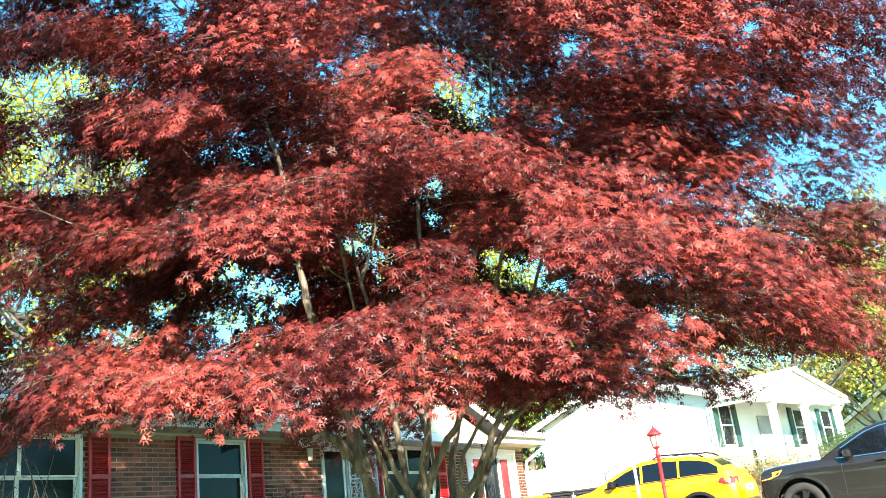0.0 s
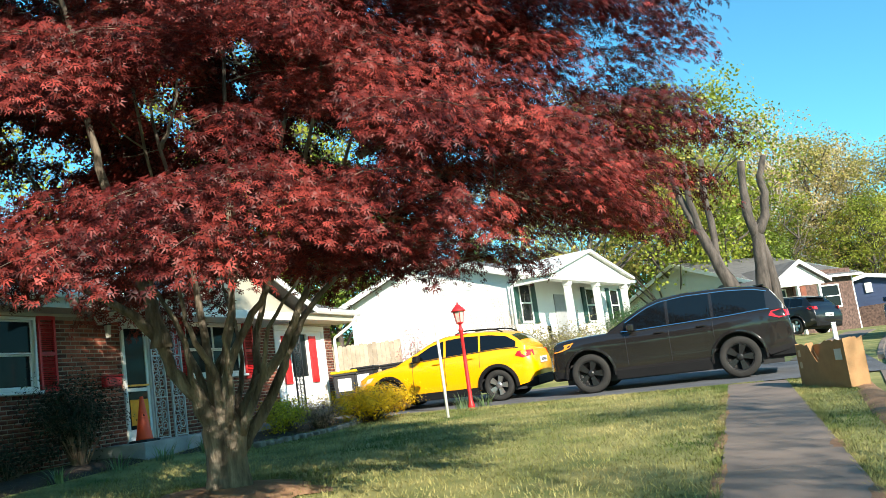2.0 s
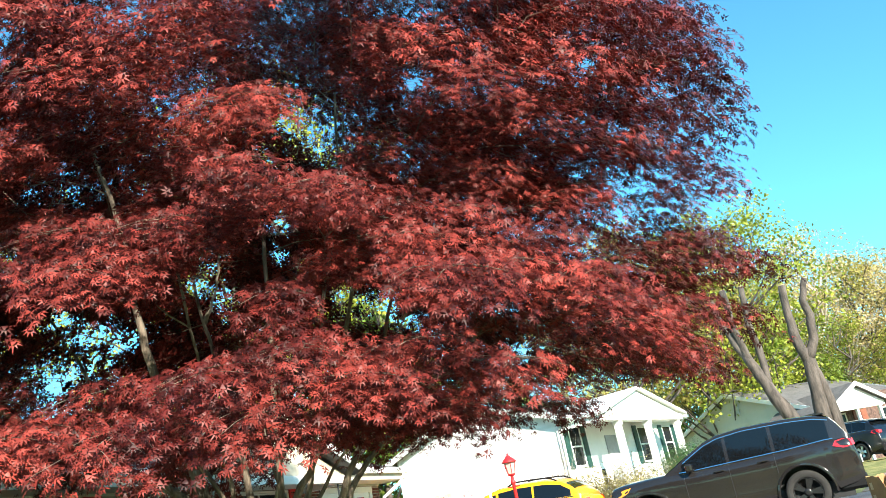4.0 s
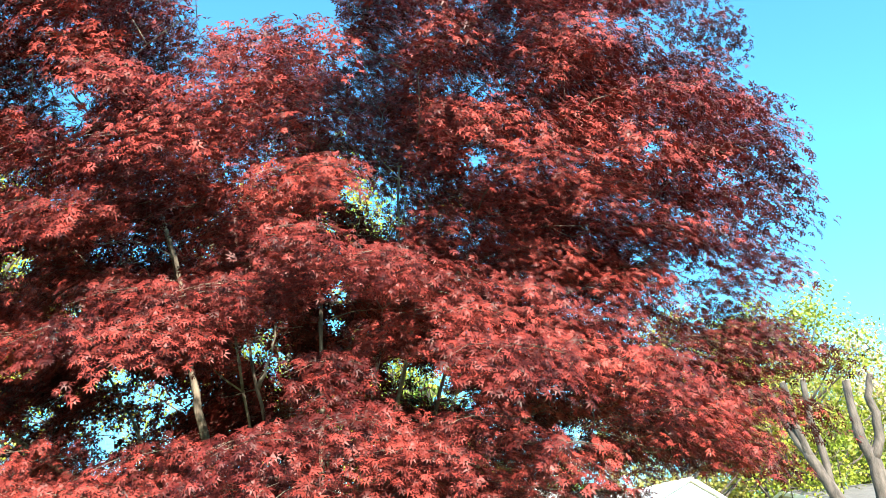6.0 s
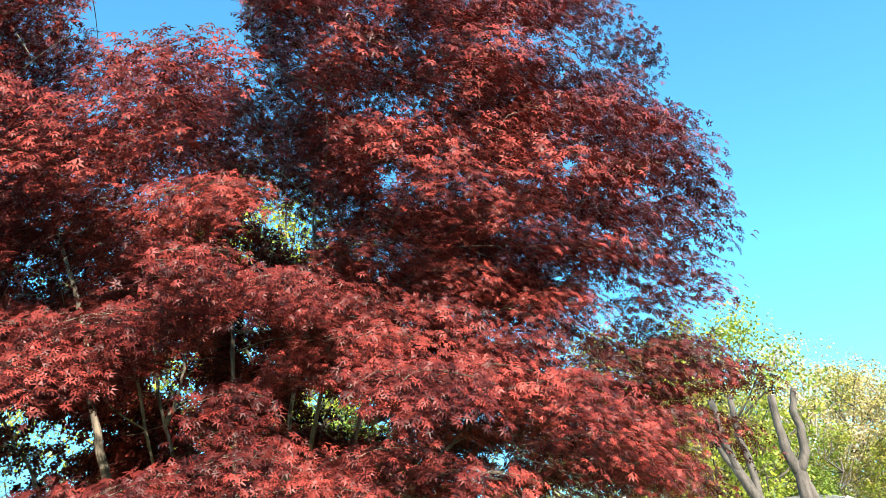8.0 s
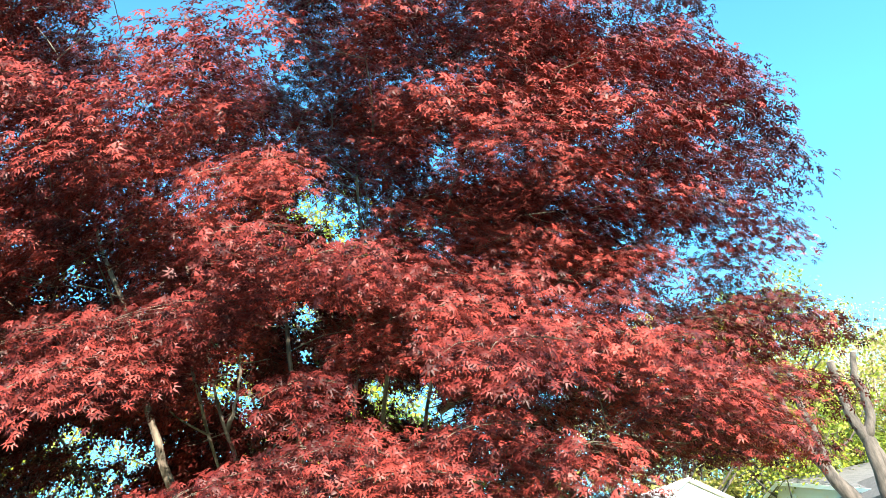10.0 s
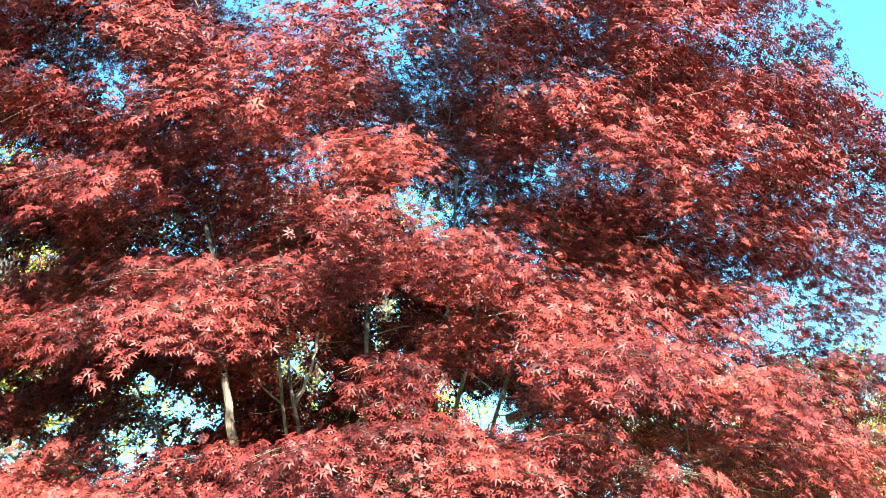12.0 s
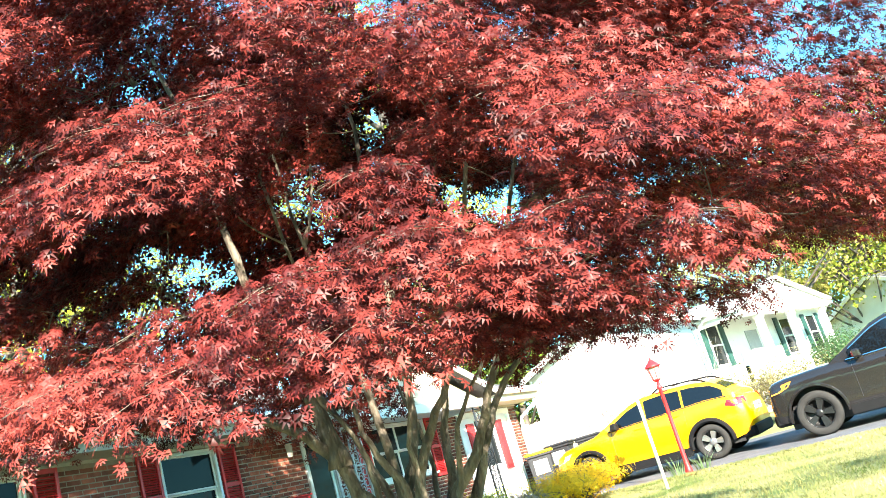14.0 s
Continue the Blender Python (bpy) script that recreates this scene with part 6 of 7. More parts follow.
stub([(0.5, 0.1, 4.5), (0.34, 0.1, 5.6), (0.36, 0.1, 6.6), (0.44, 0.1, 7.95)], 0.2, 0.14)
stub([(0.52, 0.1, 4.6), (0.9, 0.1, 5.4), (1.05, 0.1, 6.4), (0.98, 0.1, 7.1), (1.3, 0.1, 8.0)], 0.19, 0.11)


def wood_tree(name, label, h, spread, leaf, n, mat, seed, bark, low=0.25, clumps=26, group="trees behind the houses", clump_r=0.16):
    """A tree with a tapered trunk, limbs and a gappy crown of small leaves."""
    rng = np.random.default_rng(seed)
    rnd = random.Random(seed)
    t = thing(name, label, "tree", group=group)
    bm = bmesh.new()
    line = [(rnd.uniform(-0.15, 0.15) * k, rnd.uniform(-0.15, 0.15) * k, h * 0.85 * k / 7) for k in range(8)]
    tube(bm, line, [0.016 * h * (1 - 0.11 * k) for k in range(8)], 8)
    part("trunk", bm, bark, t, smooth=True)
    limbs = bmesh.new()
    P, U = [], []
    for k in range(clumps):
        f_ = low + (1 - low) * (k + rnd.random()) / clumps
        a = rnd.uniform(0, 2 * math.pi)
        width = spread * math.sin(math.pi * min(0.97, 0.18 + 0.8 * (f_ - low) / (1 - low))) ** 0.8
        q = width * rnd.uniform(0.35, 1.0)
        c = Vector((q * math.cos(a), q * math.sin(a), h * f_))
        s = Vector(line[min(7, max(1, int(7 * (f_ - 0.12) / 0.85)))])
        tube(limbs, curve_points(s, c, (0, 0, -0.04 * h * rnd.random()), 5), [0.007 * h, 0.0055 * h, 0.004 * h, 0.003 * h, 0.0015 * h], 5, cap=False)
        for _ in range(4):
            e = c + Vector((rnd.gauss(0, 1), rnd.gauss(0, 1), rnd.gauss(0.3, 0.7))) * clump_r * spread
            tube(limbs, [c, (c + e) / 2, e], [0.0018 * h, 0.0012 * h, 0.0006 * h], 3, cap=False)
            m = int(n / clumps / 4)
            d = np.clip(rng.normal(size=(m, 3)), -1.7, 1.7) * np.array([1, 1, 0.6]) * clump_r * spread * 0.62
            P.append(np.array(e) + d)
            U.append(d / max(spread * clump_r, 0.1) + rng.normal(0, 0.7, (m, 3)) + np.array([0, 0, 0.7]))
    tagged(part("limbwork", limbs, bark, t, smooth=True), kind="stuff")
    P, U = np.concatenate(P), np.concatenate(U)
    O = rng.normal(0, 1, P.shape)
    ob = diamond_leaves(P, O, U, rng.uniform(0.7, 1.3, len(P)) * leaf, mat, t)
    tagged(ob, kind="stuff")
    return t


kinds = [
    wood_tree("green_tree", "spring tree with thin bright green leaves", 12.5, 4.4, 0.175, 8400, MAT["green"], 101, MAT["greybark"], clumps=34, clump_r=0.19),
    wood_tree("olive_tree", "tall spring tree with yellow-green new leaves", 13.5, 4.7, 0.19, 7400, MAT["yellowgreen"], 102, MAT["greybark"], clumps=34, clump_r=0.2),
    wood_tree("budding_tree", "tall half-bare tree with tan spring buds", 14.5, 4.2, 0.15, 6400, MAT["bud"], 103, MAT["palebark"], clumps=40, clump_r=0.2),
    wood_tree("deep_green_tree", "dense dark green tree, behind the houses and unseen across the street", 10.0, 3.6, 0.21, 6400, MAT["deepgreen"], 104, MAT["greybark"], low=0.1),
    wood_tree("yellow_budding_tree", "very tall tree hung with fine yellow-green new leaves", 20.0, 6.4, 0.16, 9500, MAT["palebud"], 105, MAT["greybark"], clumps=44, clump_r=0.17),
]
FIRST = [(-3.0, 66.0), (5.5, 71.0), (0.8, 84.0), (-8.0, 62.0), (-33.0, 22.0)]
for ob, (x, y) in zip(kinds, FIRST):
    ob.matrix_basis = Matrix.Translation((x, y, ground_z(x, y) - 0.1))
rnd = random.Random(9)
def plant(kind, x, y, size=1.0):
    copy_thing(kinds[kind], Matrix.Translation((x, y, ground_z(x, y) - 0.1)) @ Matrix.Rotation(rnd.uniform(0, 6.28), 4, "Z") @ Matrix.Scale(size, 4))
# behind the far houses, from the bend round to the white house
for k in range(14):
    a = radians(-26 + 44 * k / 13)
    d = 62 + 9 * (k % 3) + rnd.uniform(-3, 3)
    plant((2, 1, 0, 2, 1, 2, 3)[k % 7], 0.5 - d * math.sin(a), d * math.cos(a), 0.8 if a < radians(-3) else 1.0)
# a taller rank in front of them
for q, b_, d, size in ((0, 5.6, 52, 1.1), (0, 2.6, 54, 1.17), (2, -0.6, 60, 0.98), (1, -3.2, 62, 0.86), (2, -4.6, 64, 0.84), (1, -7.2, 60, 0.78), (0, -1.6, 57, 0.62), (0, -5.6, 56, 0.58), (3, 0.9, 56, 0.7), (3, -9.0, 60, 0.8)):
    plant(q, 0.5 - d * math.sin(radians(b_)), d * math.cos(radians(b_)), size)
# behind the brick and white houses
for k in range(12):
    a = radians(31 + 44 * k / 11)
    d = 34 + 8 * (k % 3) + rnd.uniform(-2, 2)
    plant((1, 2, 0, 1)[k % 4] if 2 <= k <= 4 else 4, 0.5 - d * math.sin(a), d * math.cos(a), 0.55 if 2 <= k <= 4 else 0.95 + 0.05 * (k % 3))
for x, y in ((-18.0, 35.0), (-16.5, 33.0), (-19.0, 31.5), (-5.5, 52.0), (-8.5, 47.0)):
    plant(3 if x < -10 else 1, x, y)
# across the street: unseen trees added to darken reflections and low sky light
for k in range(5):
    plant((0, 3, 1)[k % 3], 27 + 3 * (k % 2) + 0.8 * k * k, -16 + 14.5 * k)
# over the street, behind the walker: added unseen, these shade parts of the lawn
for x, y, q in ( (19.5, 6.0, 2), (19.5, -13.0, 0), (-13.0, -14.0, 1), (-4.0, -22.0, 0), (28.0, 14.0, 1), (8.0, -30.0, 1)):
    plant(q, x, y)
# unseen tree added to shade the maple's lower left sprays
plant(3, 10.5, -14.8, 1.68)
plant(2, 13.0, -0.6, 0.76)
plant(2, 11.8, -5.0, 0.68)

# ---- loose things ----
lamp = thing("lamp_post", "red painted garden lamp post with a glazed lantern", "lamp post", at=(-5.43, 16.74, ground_z(-5.43, 16.74) - 0.02))
bm = bmesh.new()
lathe(bm, [(0.07, 0.0), (0.07, 0.1), (0.05, 0.16), (0.04, 0.3), (0.037, 0.9), (0.034, 1.55), (0.052, 1.57), (0.052, 1.6), (0.03, 1.63), (0.027, 1.7)], 14)
part("post", bm, MAT["redpaint"], lamp, smooth=True)
bm = bmesh.new()
tube(bm, [(-0.12, 0, 1.5), (0.12, 0, 1.5)], [0.012, 0.012], 6)
part("ladder_bar", bm, MAT["redpaint"], lamp)
bm = bmesh.new()
lathe(bm, [(0.04, 1.7), (0.075, 1.72), (0.08, 1.74), (0.03, 1.745)], 6)
part("lantern_base", bm, MAT["redpaint"], lamp)
bm = bmesh.new()
lathe(bm, [(0.07, 1.745), (0.11, 1.96)], 6)
part("lantern_glass", bm, MAT["milkglass"], lamp)
for k in range(6):
    a = 2 * math.pi * k / 6
    bm = bmesh.new()
    tube(bm, [(0.073 * math.cos(a), 0.073 * math.sin(a), 1.742), (0.114 * math.cos(a), 0.114 * math.sin(a), 1.965)], [0.007, 0.007], 4)
    part("lantern_bar", bm, MAT["redpaint"], lamp)
bm = bmesh.new()
lathe(bm, [(0.15, 1.96), (0.15, 1.975), (0.1, 2.03), (0.055, 2.07), (0.05, 2.09), (0.02, 2.1), (0.022, 2.13), (0.008, 2.15)], 12)
part("lantern_roof", bm, MAT["redpaint"], lamp, smooth=True)

pole = thing("marker_pole", "thin white pole stuck upright in the lawn", "pole", at=(-5.21, 14.83, ground_z(-5.21, 14.83) - 0.03))
bm = bmesh.new()
tube(bm, [(0, 0, 0), (0, 0, 1.32), (-0.01, 0, 2.4)], [0.028, 0.026, 0.024], 10)
part("tube", bm, MAT["white"], pole, smooth=True)
bm = bmesh.new()
tube(bm, [(-0.01, 0, 2.4), (-0.015, 0, 2.62)], [0.008, 0.008], 6)
part("tip", bm, MAT["rubber"], pole)

# cardboard box, crushed open, at the verge
cb = thing("cardboard_box", "torn open brown cardboard box standing on the grass verge", "cardboard box", at=Matrix.Translation((0.62, 15.2, ground_z(0.95, 14.7) - 0.03)) @ Matrix.Rotation(radians(-62), 4, "Z") )
BW, BD, BH = 1.35, 0.3, 0.7
def torn(n, length, height, seed, dip):
    """A cardboard side with a torn upper edge: (along, height) pairs."""
    r = random.Random(seed)
    return [(length * k / n, height * (1 - dip * math.exp(-((k / n - 0.42) / 0.1) ** 2)) + r.uniform(-0.03, 0.012)) for k in range(n + 1)]
def panel(edge, origin, direction, thick, nm, mat="cardboard", label=""):
    bm = bmesh.new()
    o, d = Vector(origin), Vector(direction)
    nrm = Vector((-d.y, d.x, 0)) * thick
    rows_ = []
    for s, h in edge:
        rows_.append([bm.verts.new(o + d * s + nrm * q + Vector((0, 0, z))) for q in (0, 1) for z in (0, h)])
    for r0, r1 in zip(rows_, rows_[1:]):
        bm.faces.new((r0[0], r1[0], r1[1], r0[1]))
        bm.faces.new((r0[2], r0[3], r1[3], r1[2]))
        bm.faces.new((r0[1], r1[1], r1[3], r0[3]))
    for r in (rows_[0], rows_[-1]):
        bm.faces.new((r[0], r[1], r[3], r[2]))
    bmesh.ops.recalc_face_normals(bm, faces=bm.faces[:])
    return part(nm, bm, MAT[mat], cb, label)
panel(torn(26, BW, BH, 3, 0.42), (0, 0, 0), (1, 0, 0), 0.006, "side_panel")
panel(torn(26, BW, BH * 0.97, 4, 0.2), (0, BD, 0), (1, 0, 0), 0.006, "side_panel")
panel(torn(8, BD, BH, 5, 0.0), (BW, 0.006, 0), (0, 1, 0), 0.006, "end_panel")
panel(torn(8, BD, BH, 6, 0.0), (0.006, 0.006, 0), (0, 1, 0), 0.006, "end_panel")
part("base_panel", boxes(((0.006, 0.006, 0), (BW - 0.006, BD, 0.008))), MAT["cardboard"], cb)
bm = bmesh.new()
v = [bm.verts.new(p) for p in ((0.5, -0.004, 0.62), (0.53, -0.01, 0.6), (0.72, -0.05, 0.45), (0.69, -0.05, 0.43))]
bm.faces.new(v)
part("loose_flap", bm, MAT["cardpale"], cb, "pale torn cardboard strip")
for a, z in ((0.06, 0.5), (0.06, 0.32)):
    part("print_mark", boxes(((a, -0.003, z), (a + 0.07, -0.0005, z + 0.1))), MAT["cardpale"], cb)
part("packing_tape", boxes(((1.08, -0.003, 0.4), (1.26, -0.0005, 0.56))), MAT["fabric"], cb, "crumpled clear packing tape")

# waste bins at the end of the house
def bin_(x, y, turn, lid_mat, label, h=1.0):
    b = thing("waste_bin", label, "waste bin", at=Matrix.Translation((x, y, ground_z(x, y) - 0.01)) @ Matrix.Rotation(radians(turn), 4, "Z"), group="waste bins")
    bm = bmesh.new()
    box(bm, (-0.28, -0.28, 0.08), (0.28, 0.28, h - 0.1), 0.03)
    for v_ in bm.verts:
        f_ = 0.8 + 0.2 * (v_.co.z / h)
        v_.co.x *= f_
        v_.co.y *= f_
    part("body", bm, MAT["binblack"], b)
    part("rim", boxes(((-0.31, -0.31, h - 0.12), (0.31, 0.31, h - 0.07)), bevel=0.012), MAT["binblack"], b)
    bm = bmesh.new()
    box(bm, (-0.32, -0.33, h - 0.068), (0.33, 0.33, h - 0.01), 0.022)
    part("lid", bm, lid_mat, b)
    bm = bmesh.new()
    tube(bm, [(-0.25, 0.33, h - 0.1), (-0.25, 0.4, h - 0.06), (0.25, 0.4, h - 0.06), (0.25, 0.33, h - 0.1)], [0.014] * 4, 6)
    part("handle", bm, MAT["binblack"], b)
    part("label_plate", boxes(((-0.16, -0.283, h - 0.5), (0.16, -0.272, h - 0.2)), bevel=0.002), MAT["white"], b)
    for s in (-0.22, 0.22):
        bm = bmesh.new()
        lathe(bm, [(0.04, -0.03), (0.1, -0.03), (0.1, 0.03), (0.04, 0.03)], 16, Matrix.Translation((s, 0.24, 0.1)) @ Matrix.Rotation(radians(90), 4, "Y"))
        part("wheel", bm, MAT["rubber"], b)
    return b


bin_(-9.52, 19.45, 25, MAT["binyellow"], "black waste bin with a bright yellow lid by the house corner", 1.08)
bin_(-9.8, 21.2, 10, MAT["binblack"], "black waste bin with a black lid beside the driveway", 1.12)
bin_(-9.1, 21.45, 15, MAT["binblack"], "black waste bin with a black lid beside the driveway", 1.12)

# board fence between the houses
fence = thing("board_fence", "weathered pale wooden board fence between the houses", "fence")
for k in range(34):
    x = -15.2 + k * 0.145
    y = 24.6
    h = 1.55 + 0.02 * math.sin(k * 2.3)
    z = ground_z(x, y) + 0.03
    bm = bmesh.new()
    v = [bm.verts.new((x + dx, y + dy, z + dz)) for dy in (0, 0.02) for dx, dz in ((0.004, 0), (0.138, 0), (0.138, h - 0.03), (0.11, h), (0.032, h), (0.004, h - 0.03))]
    bm.faces.new(v[:6]), bm.faces.new(v[11:5:-1])
    for j in range(6):
        bm.faces.new((v[j], v[6 + j], v[6 + (j + 1) % 6], v[(j + 1) % 6]))
    bmesh.ops.recalc_face_normals(bm, faces=bm.faces[:])
    part("board", bm, MAT["oldwood"], fence)
for zz in (0.35, 1.2):
    part("rail", boxes(((-15.2, 24.621, ground_z(-13, 24.6) + zz), (-10.25, 24.66, ground_z(-13, 24.6) + zz + 0.09))), MAT["oldwood"], fence)
for x in (-15.0, -12.6, -10.3):
    part("post", boxes(((x - 0.05, 24.662, ground_z(x, 24.6) - 0.05), (x + 0.05, 24.76, ground_z(x, 24.6) + 1.6))), MAT["oldwood"], fence)

# white utility post by the far driveway
up_ = thing("white_post", "short white plastic marker post at the verge", "post", at=(2.0, 31.5, ground_z(2.0, 31.5) - 0.02))
part("shaft", boxes(((-0.07, -0.07, 0), (0.07, 0.07, 0.6)), bevel=0.02), MAT["white"], up_)
part("cap", boxes(((-0.08, -0.08, 0.602), (0.08, 0.08, 0.64)), bevel=0.02), MAT["white"], up_)


# ---- shrubs and flowers ----
def shrub(name, label, category, x, y, rx, ry, h, leaf, mat, wood, n, seed, stems=14, lobes=3, droop=0.2, group=""):
    """A bush of stems with leaves on its outer twigs."""
    rng = np.random.default_rng(seed)
    rnd = random.Random(seed)
    z0 = ground_z(x, y)
    b = thing(name, label, category, at=(x, y, z0 - 0.01), group=group)
    bm = bmesh.new()
    ends = []
    for k in range(stems):
        a = rnd.uniform(0, 2 * math.pi)
        q = math.sqrt(rnd.random())
        tip = Vector((rx * q * math.cos(a), ry * q * math.sin(a), h * (0.65 + 0.35 * rnd.random()) * (1 - 0.35 * q)))
        line = curve_points((tip.x * 0.15, tip.y * 0.15, 0.0), tip, (0, 0, 0.08 * h), 5)
        tube(bm, line, [0.012, 0.01, 0.008, 0.006, 0.003], 4, cap=False)
        ends.append(tip)
        for _ in range(3):
            s = line[rnd.randint(1, 4)]
            e = s + Vector((rnd.uniform(-1, 1) * rx * 0.35, rnd.uniform(-1, 1) * ry * 0.35, rnd.uniform(0.0, 0.35) * h))
            tube(bm, [s, (s + e) / 2 + Vector((0, 0, 0.02)), e], [0.006, 0.004, 0.002], 3, cap=False)
            ends.append(e)
    tagged(part("branchwork", bm, wood, b), kind="stuff")
    if n:
        c = rng.integers(0, len(ends), n)
        P = np.array([tuple(e) for e in ends])[c] + rng.normal(size=(n, 3)) * np.array([rx, ry, h * 0.55]) * 0.17
        P[:, 2] = np.maximum(P[:, 2], 0.03)
        d = P - np.array([0, 0, h * 0.35])
        U = d / np.linalg.norm(d, axis=1)[:, None] + np.array([0, 0, 0.6]) + rng.normal(0, 0.4, (n, 3))
        O = rng.normal(0, 1, (n, 3)) + d
        ob = leaf_mesh("foliage", P, O, U, rng.uniform(0.7, 1.2, n) * leaf, lobes, mat, b, rng, droop)
        tagged(ob, kind="stuff")
    return b


shrub("forsythia_bush", "forsythia bush in full yellow bloom beside the driveway", "bush", -6.95, 15.4, 0.8, 0.85, 0.62, 0.034, MAT["forsythia"], MAT["twig"], 14000, 31, stems=60, group="flowering bushes")
shrub("forsythia_bush", "low forsythia bush with yellow flowers over leaves", "bush", -8.2, 14.3, 0.55, 0.6, 0.62, 0.036, MAT["forsythia_green"], MAT["twig"], 4200, 32, stems=26, group="flowering bushes")
shrub("twiggy_bush", "bare pinkish brown twiggy bush", "bush", -7.6, 14.6, 0.45, 0.45, 0.5, 0.026, MAT["drybloom"], MAT["twig"], 3200, 33, stems=40)
shrub("evergreen_bush", "dark evergreen bush against the brick wall", "bush", -9.35, 10.5, 0.5, 0.75, 1.3, 0.035, MAT["darkleaf"], MAT["twig"], 9000, 34, stems=60, group="wall bushes")
shrub("evergreen_bush", "dark evergreen bush against the brick wall", "bush", -9.4, 9.2, 0.4, 0.8, 0.55, 0.035, MAT["darkleaf"], MAT["twig"], 2600, 35, stems=18, group="wall bushes")
shrub("evergreen_bush", "dark evergreen bush against the brick wall", "bush", -9.4, 7.2, 0.45, 0.9, 0.6, 0.035, MAT["darkleaf"], MAT["twig"], 2600, 36, stems=18, group="wall bushes")
shrub("round_bush", "clipped green bush before the white porch", "bush", -4.75, 32.6, 1.15, 1.3, 1.55, 0.06, MAT["midleaf"], MAT["twig"], 9000, 37, stems=60)
shrub("brown_hedge", "sparse brown hedge in bud before the white house", "hedge", -4.9, 24.2, 1.0, 0.9, 1.4, 0.055, MAT["drygreen"], MAT["twig"], 5200, 38, stems=90)
shrub("brown_hedge", "sparse brown hedge in bud before the white house", "hedge", -6.2, 24.8, 0.9, 0.9, 1.45, 0.055, MAT["drygreen"], MAT["twig"], 4600, 39, stems=80)
shrub("bare_shrub", "leafless white-barked shrub before the white house wall", "bush", -7.5, 26.4, 1.0, 0.6, 2.6, 0.03, MAT["drybloom"], MAT["palebark"], 500, 40, stems=46)
shrub("pink_shrub", "small shrub with pink blossom behind the driveway", "bush", -9.3, 23.4, 0.45, 0.45, 1.9, 0.05, MAT["pinkbloom"], MAT["twig"], 900, 41, stems=16)
shrub("lilac_stems", "tall bare grey stems before the end window", "bush", -9.3, 5.9, 0.4, 0.9, 2.3, 0.03, MAT["darkleaf"], MAT["twig"], 300, 44, stems=22)


def strap_plant(name, label, x, y, r, h, n, seed, mat):
    """A clump of long pointed leaves."""
    rnd = random.Random(seed)
    b = thing(name, label, "plant", at=(x, y, ground_z(x, y) - 0.01), group="strap-leaved plants")
    bm = bmesh.new()
    for _ in range(n):
        a, lean = rnd.uniform(0, 2 * math.pi), rnd.uniform(0.1, 0.7)
        d = Vector((math.cos(a), math.sin(a), 0))
        s = Vector((-d.y, d.x, 0)) * 0.012
        hh = h * rnd.uniform(0.6, 1.0)
        o = d * r * rnd.random() * 0.5
        prev = None
        for k in range(5):
            f_ = k / 4
            c = o + d * (r * lean * f_ * f_) + Vector((0, 0, hh * (f_ - 0.25 * lean * f_ * f_)))
            w = s * (1 - f_) ** 0.6
            cur = (bm.verts.new(c - w), bm.verts.new(c + w + Vector((0, 0, 0.0005))))
            if prev:
                bm.faces.new((prev[0], prev[1], cur[1], cur[0]))
            prev = cur
    part("leaves", bm, mat, b)
    return b


strap_plant("iris_clump", "clump of grey-green strap leaves at the lamp post", -5.62, 16.72, 0.35, 0.42, 34, 51, MAT["strap"])
strap_plant("iris_clump", "clump of grey-green strap leaves at the lamp post", -5.2, 16.85, 0.35, 0.4, 30, 52, MAT["strap"])
for k, (x, y) in enumerate(((-8.75, 8.1), (-8.6, 9.3), (-8.5, 10.3), (-8.35, 11.1), (-8.7, 7.0), (-8.9, 12.2), (-8.25, 12.0))):
    strap_plant("bed_plant", "low clump of green leaves along the bed", x, y, 0.4, 0.3, 26, 60 + k, MAT["strap"])

# edging stones of the bed
edge = thing("bed_edging", "row of low grey stones round the planting bed", "edging", kind="structure")
rr = random.Random(77)
for k in range(30):
    f_ = k / 29
    y = 12.3 + 5.0 * f_
    x = -7.45 + 0.25 * math.sin(f_ * 5.0) + 0.35 * f_
    bm = bmesh.new()
    box(bm, (-0.08, -0.085, -0.03), (0.08, 0.085, 0.06 + rr.uniform(0, 0.03)), 0.025, m=Matrix.Translation((x, y, ground_z(x, y))) @ Matrix.Rotation(rr.uniform(-0.4, 0.4), 4, "Z"))
    part("stone", bm, MAT["fieldstone"], edge)

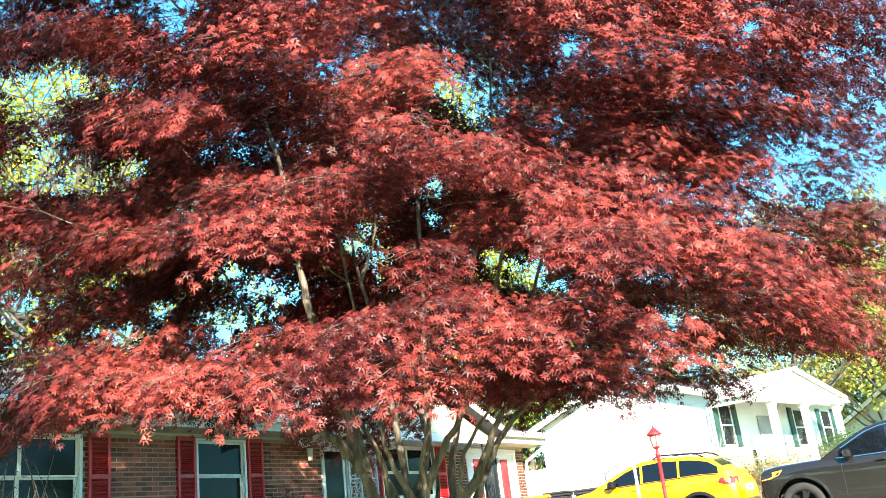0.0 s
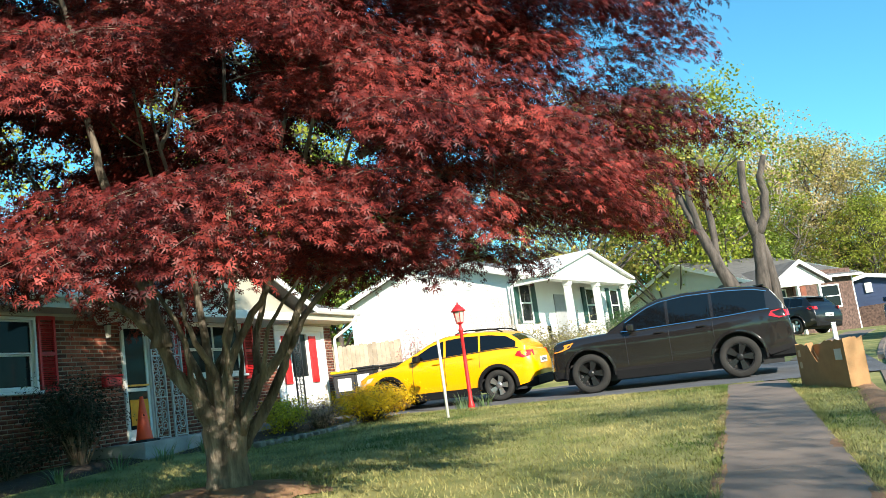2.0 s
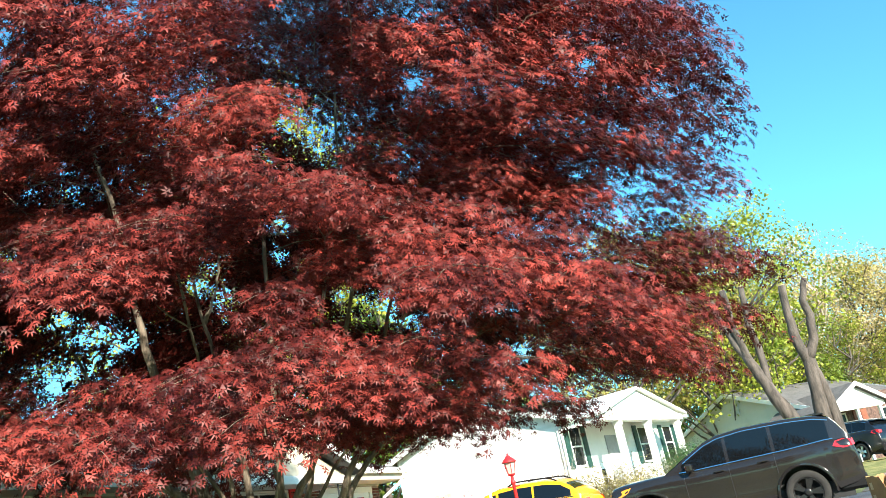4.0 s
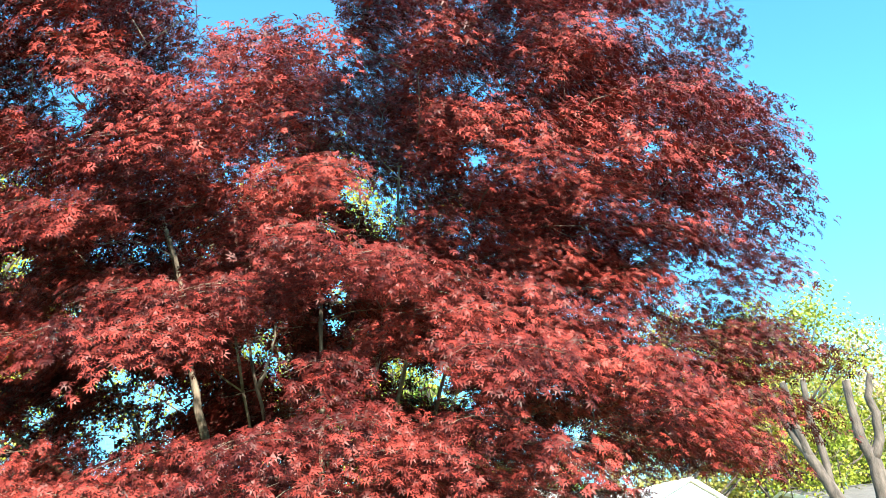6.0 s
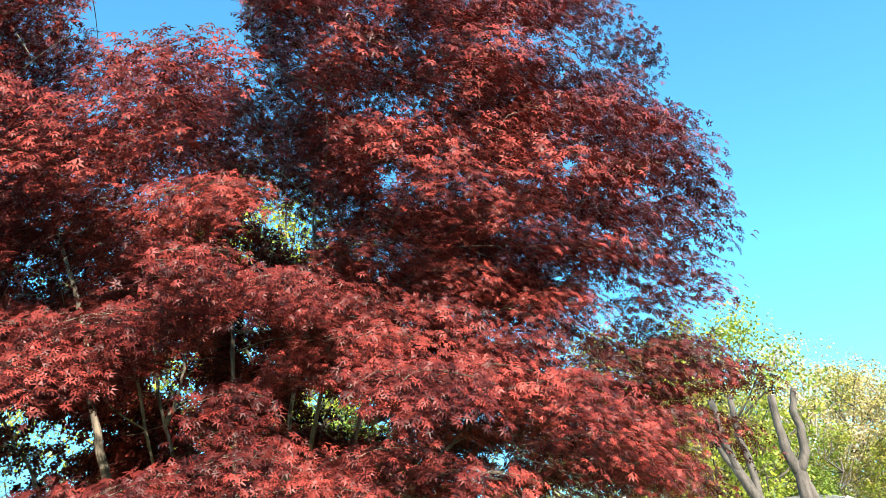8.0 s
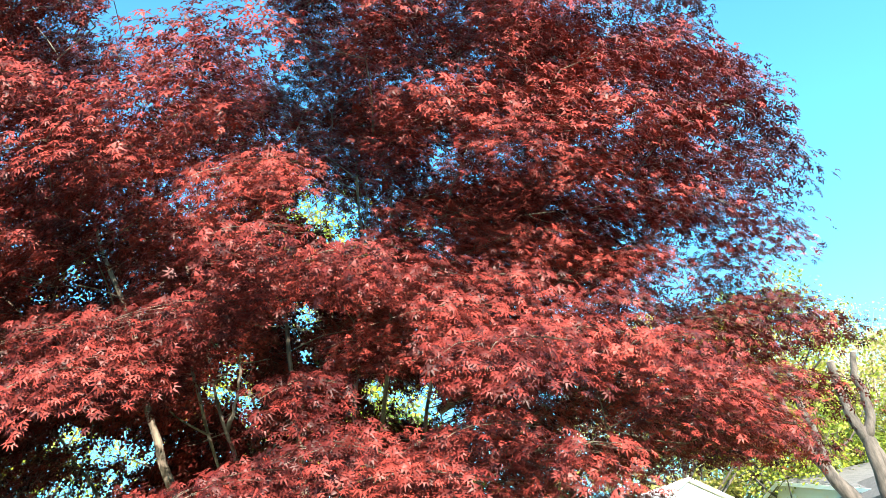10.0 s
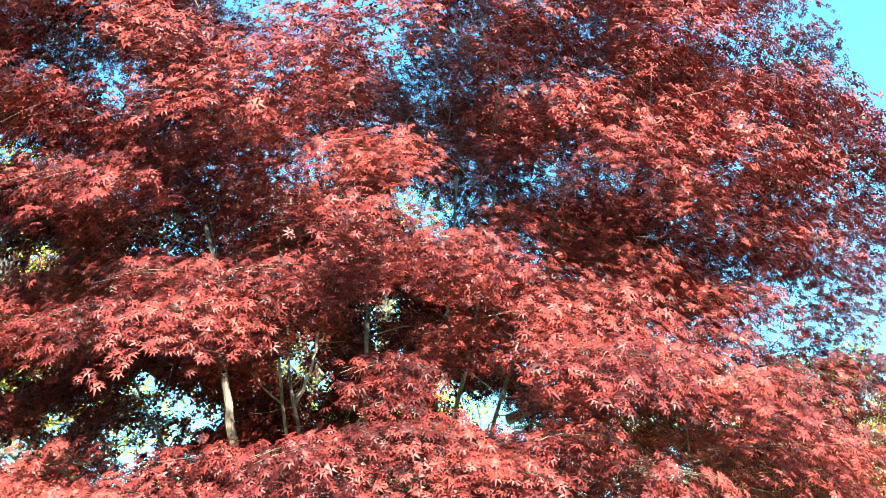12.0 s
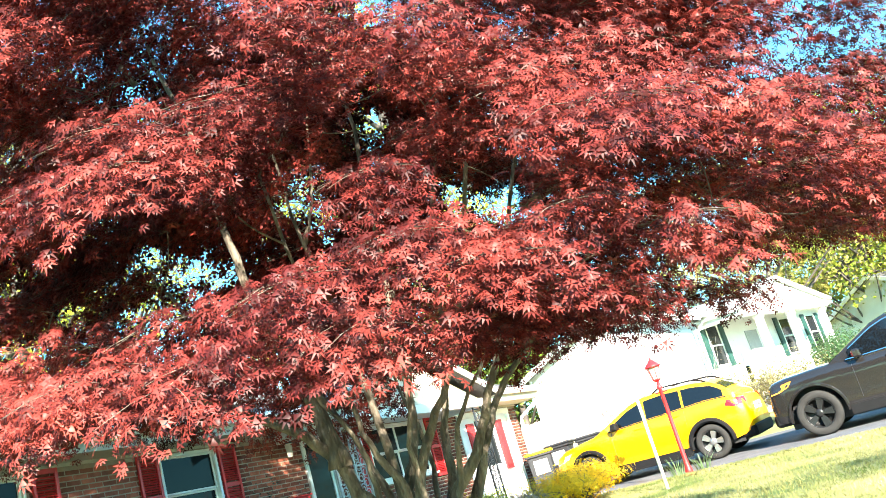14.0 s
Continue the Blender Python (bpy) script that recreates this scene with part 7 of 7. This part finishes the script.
# ---- bricks of the front wall: laid one by one ----
def brick_mesh(length):
    bm = bmesh.new()
    box(bm, (-0.03, 0.0, 0.0), (0.0, length, 0.057))
    for v in bm.verts:
        if v.co.x > -0.01:
            v.co.y += 0.003 if v.co.y < length / 2 else -0.003
            v.co.z += 0.003 if v.co.z < 0.03 else -0.003
    me = bpy.data.meshes.new("brick")
    bm.to_mesh(me)
    bm.free()
    me.materials.append(MAT["brick"])
    return me


rr = random.Random(40)
shared = {}
rest = []
single = 0
course, pitch = 0.0675, 0.2045
n_course = int((TOP - 0.62) / course)
for c in range(n_course):
    z = 0.62 + c * course
    holes = sorted((h[0] - 0.005, h[1] + 0.005) for h in OPEN if h[2] - 0.06 < z + 0.03 < h[3] + 0.0)
    spans, y = [], 1.0 + (0.0 if c % 2 else -pitch / 2)
    while y < 20.0:
        a, b = max(y, 1.0), min(y + pitch - 0.0105, 20.0)
        y += pitch
        pieces = [(a, b)]
        for h0, h1 in holes:
            cut = []
            for p, q in pieces:
                if q <= h0 or p >= h1:
                    cut.append((p, q))
                else:
                    if p < h0:
                        cut.append((p, h0))
                    if q > h1:
                        cut.append((h1, q))
            pieces = cut
        spans += [(p, q) for p, q in pieces if q - p > 0.03]
    for a, b in spans:
        full = abs(b - a - (pitch - 0.0105)) < 1e-4
        proud = FX + rr.uniform(-0.002, 0.0025)
        if full and single < 300 and 1.75 < z < 3.1 and (7.95 < a < 9.05 or 10.95 < a < 12.2):
            me = shared.setdefault("full", brick_mesh(pitch - 0.0105))
            ob = new("brick", me)
            ob.location = (proud, a, z)
            ob.parent = front
            single += 1
        else:
            rest.append((proud, a, b, z))
V = np.empty((len(rest), 8, 3), dtype=np.float32)
for i, (x, a, b, z) in enumerate(rest):
    e = 0.003
    V[i] = ((x - 0.03, a, z), (x - 0.03, b, z), (x - 0.03, b, z + 0.057), (x - 0.03, a, z + 0.057), (x, a + e, z + e), (x, b - e, z + e), (x, b - e, z + 0.057 - e), (x, a + e, z + 0.057 - e))
quads = np.array([4, 5, 6, 7, 0, 1, 5, 4, 1, 2, 6, 5, 2, 3, 7, 6, 3, 0, 4, 7])
F = (np.arange(len(rest))[:, None] * 8 + quads[None]).ravel()
tagged(mesh_from("brickwork", V.reshape(-1, 3), F, 4, MAT["brick"], front), kind="stuff")
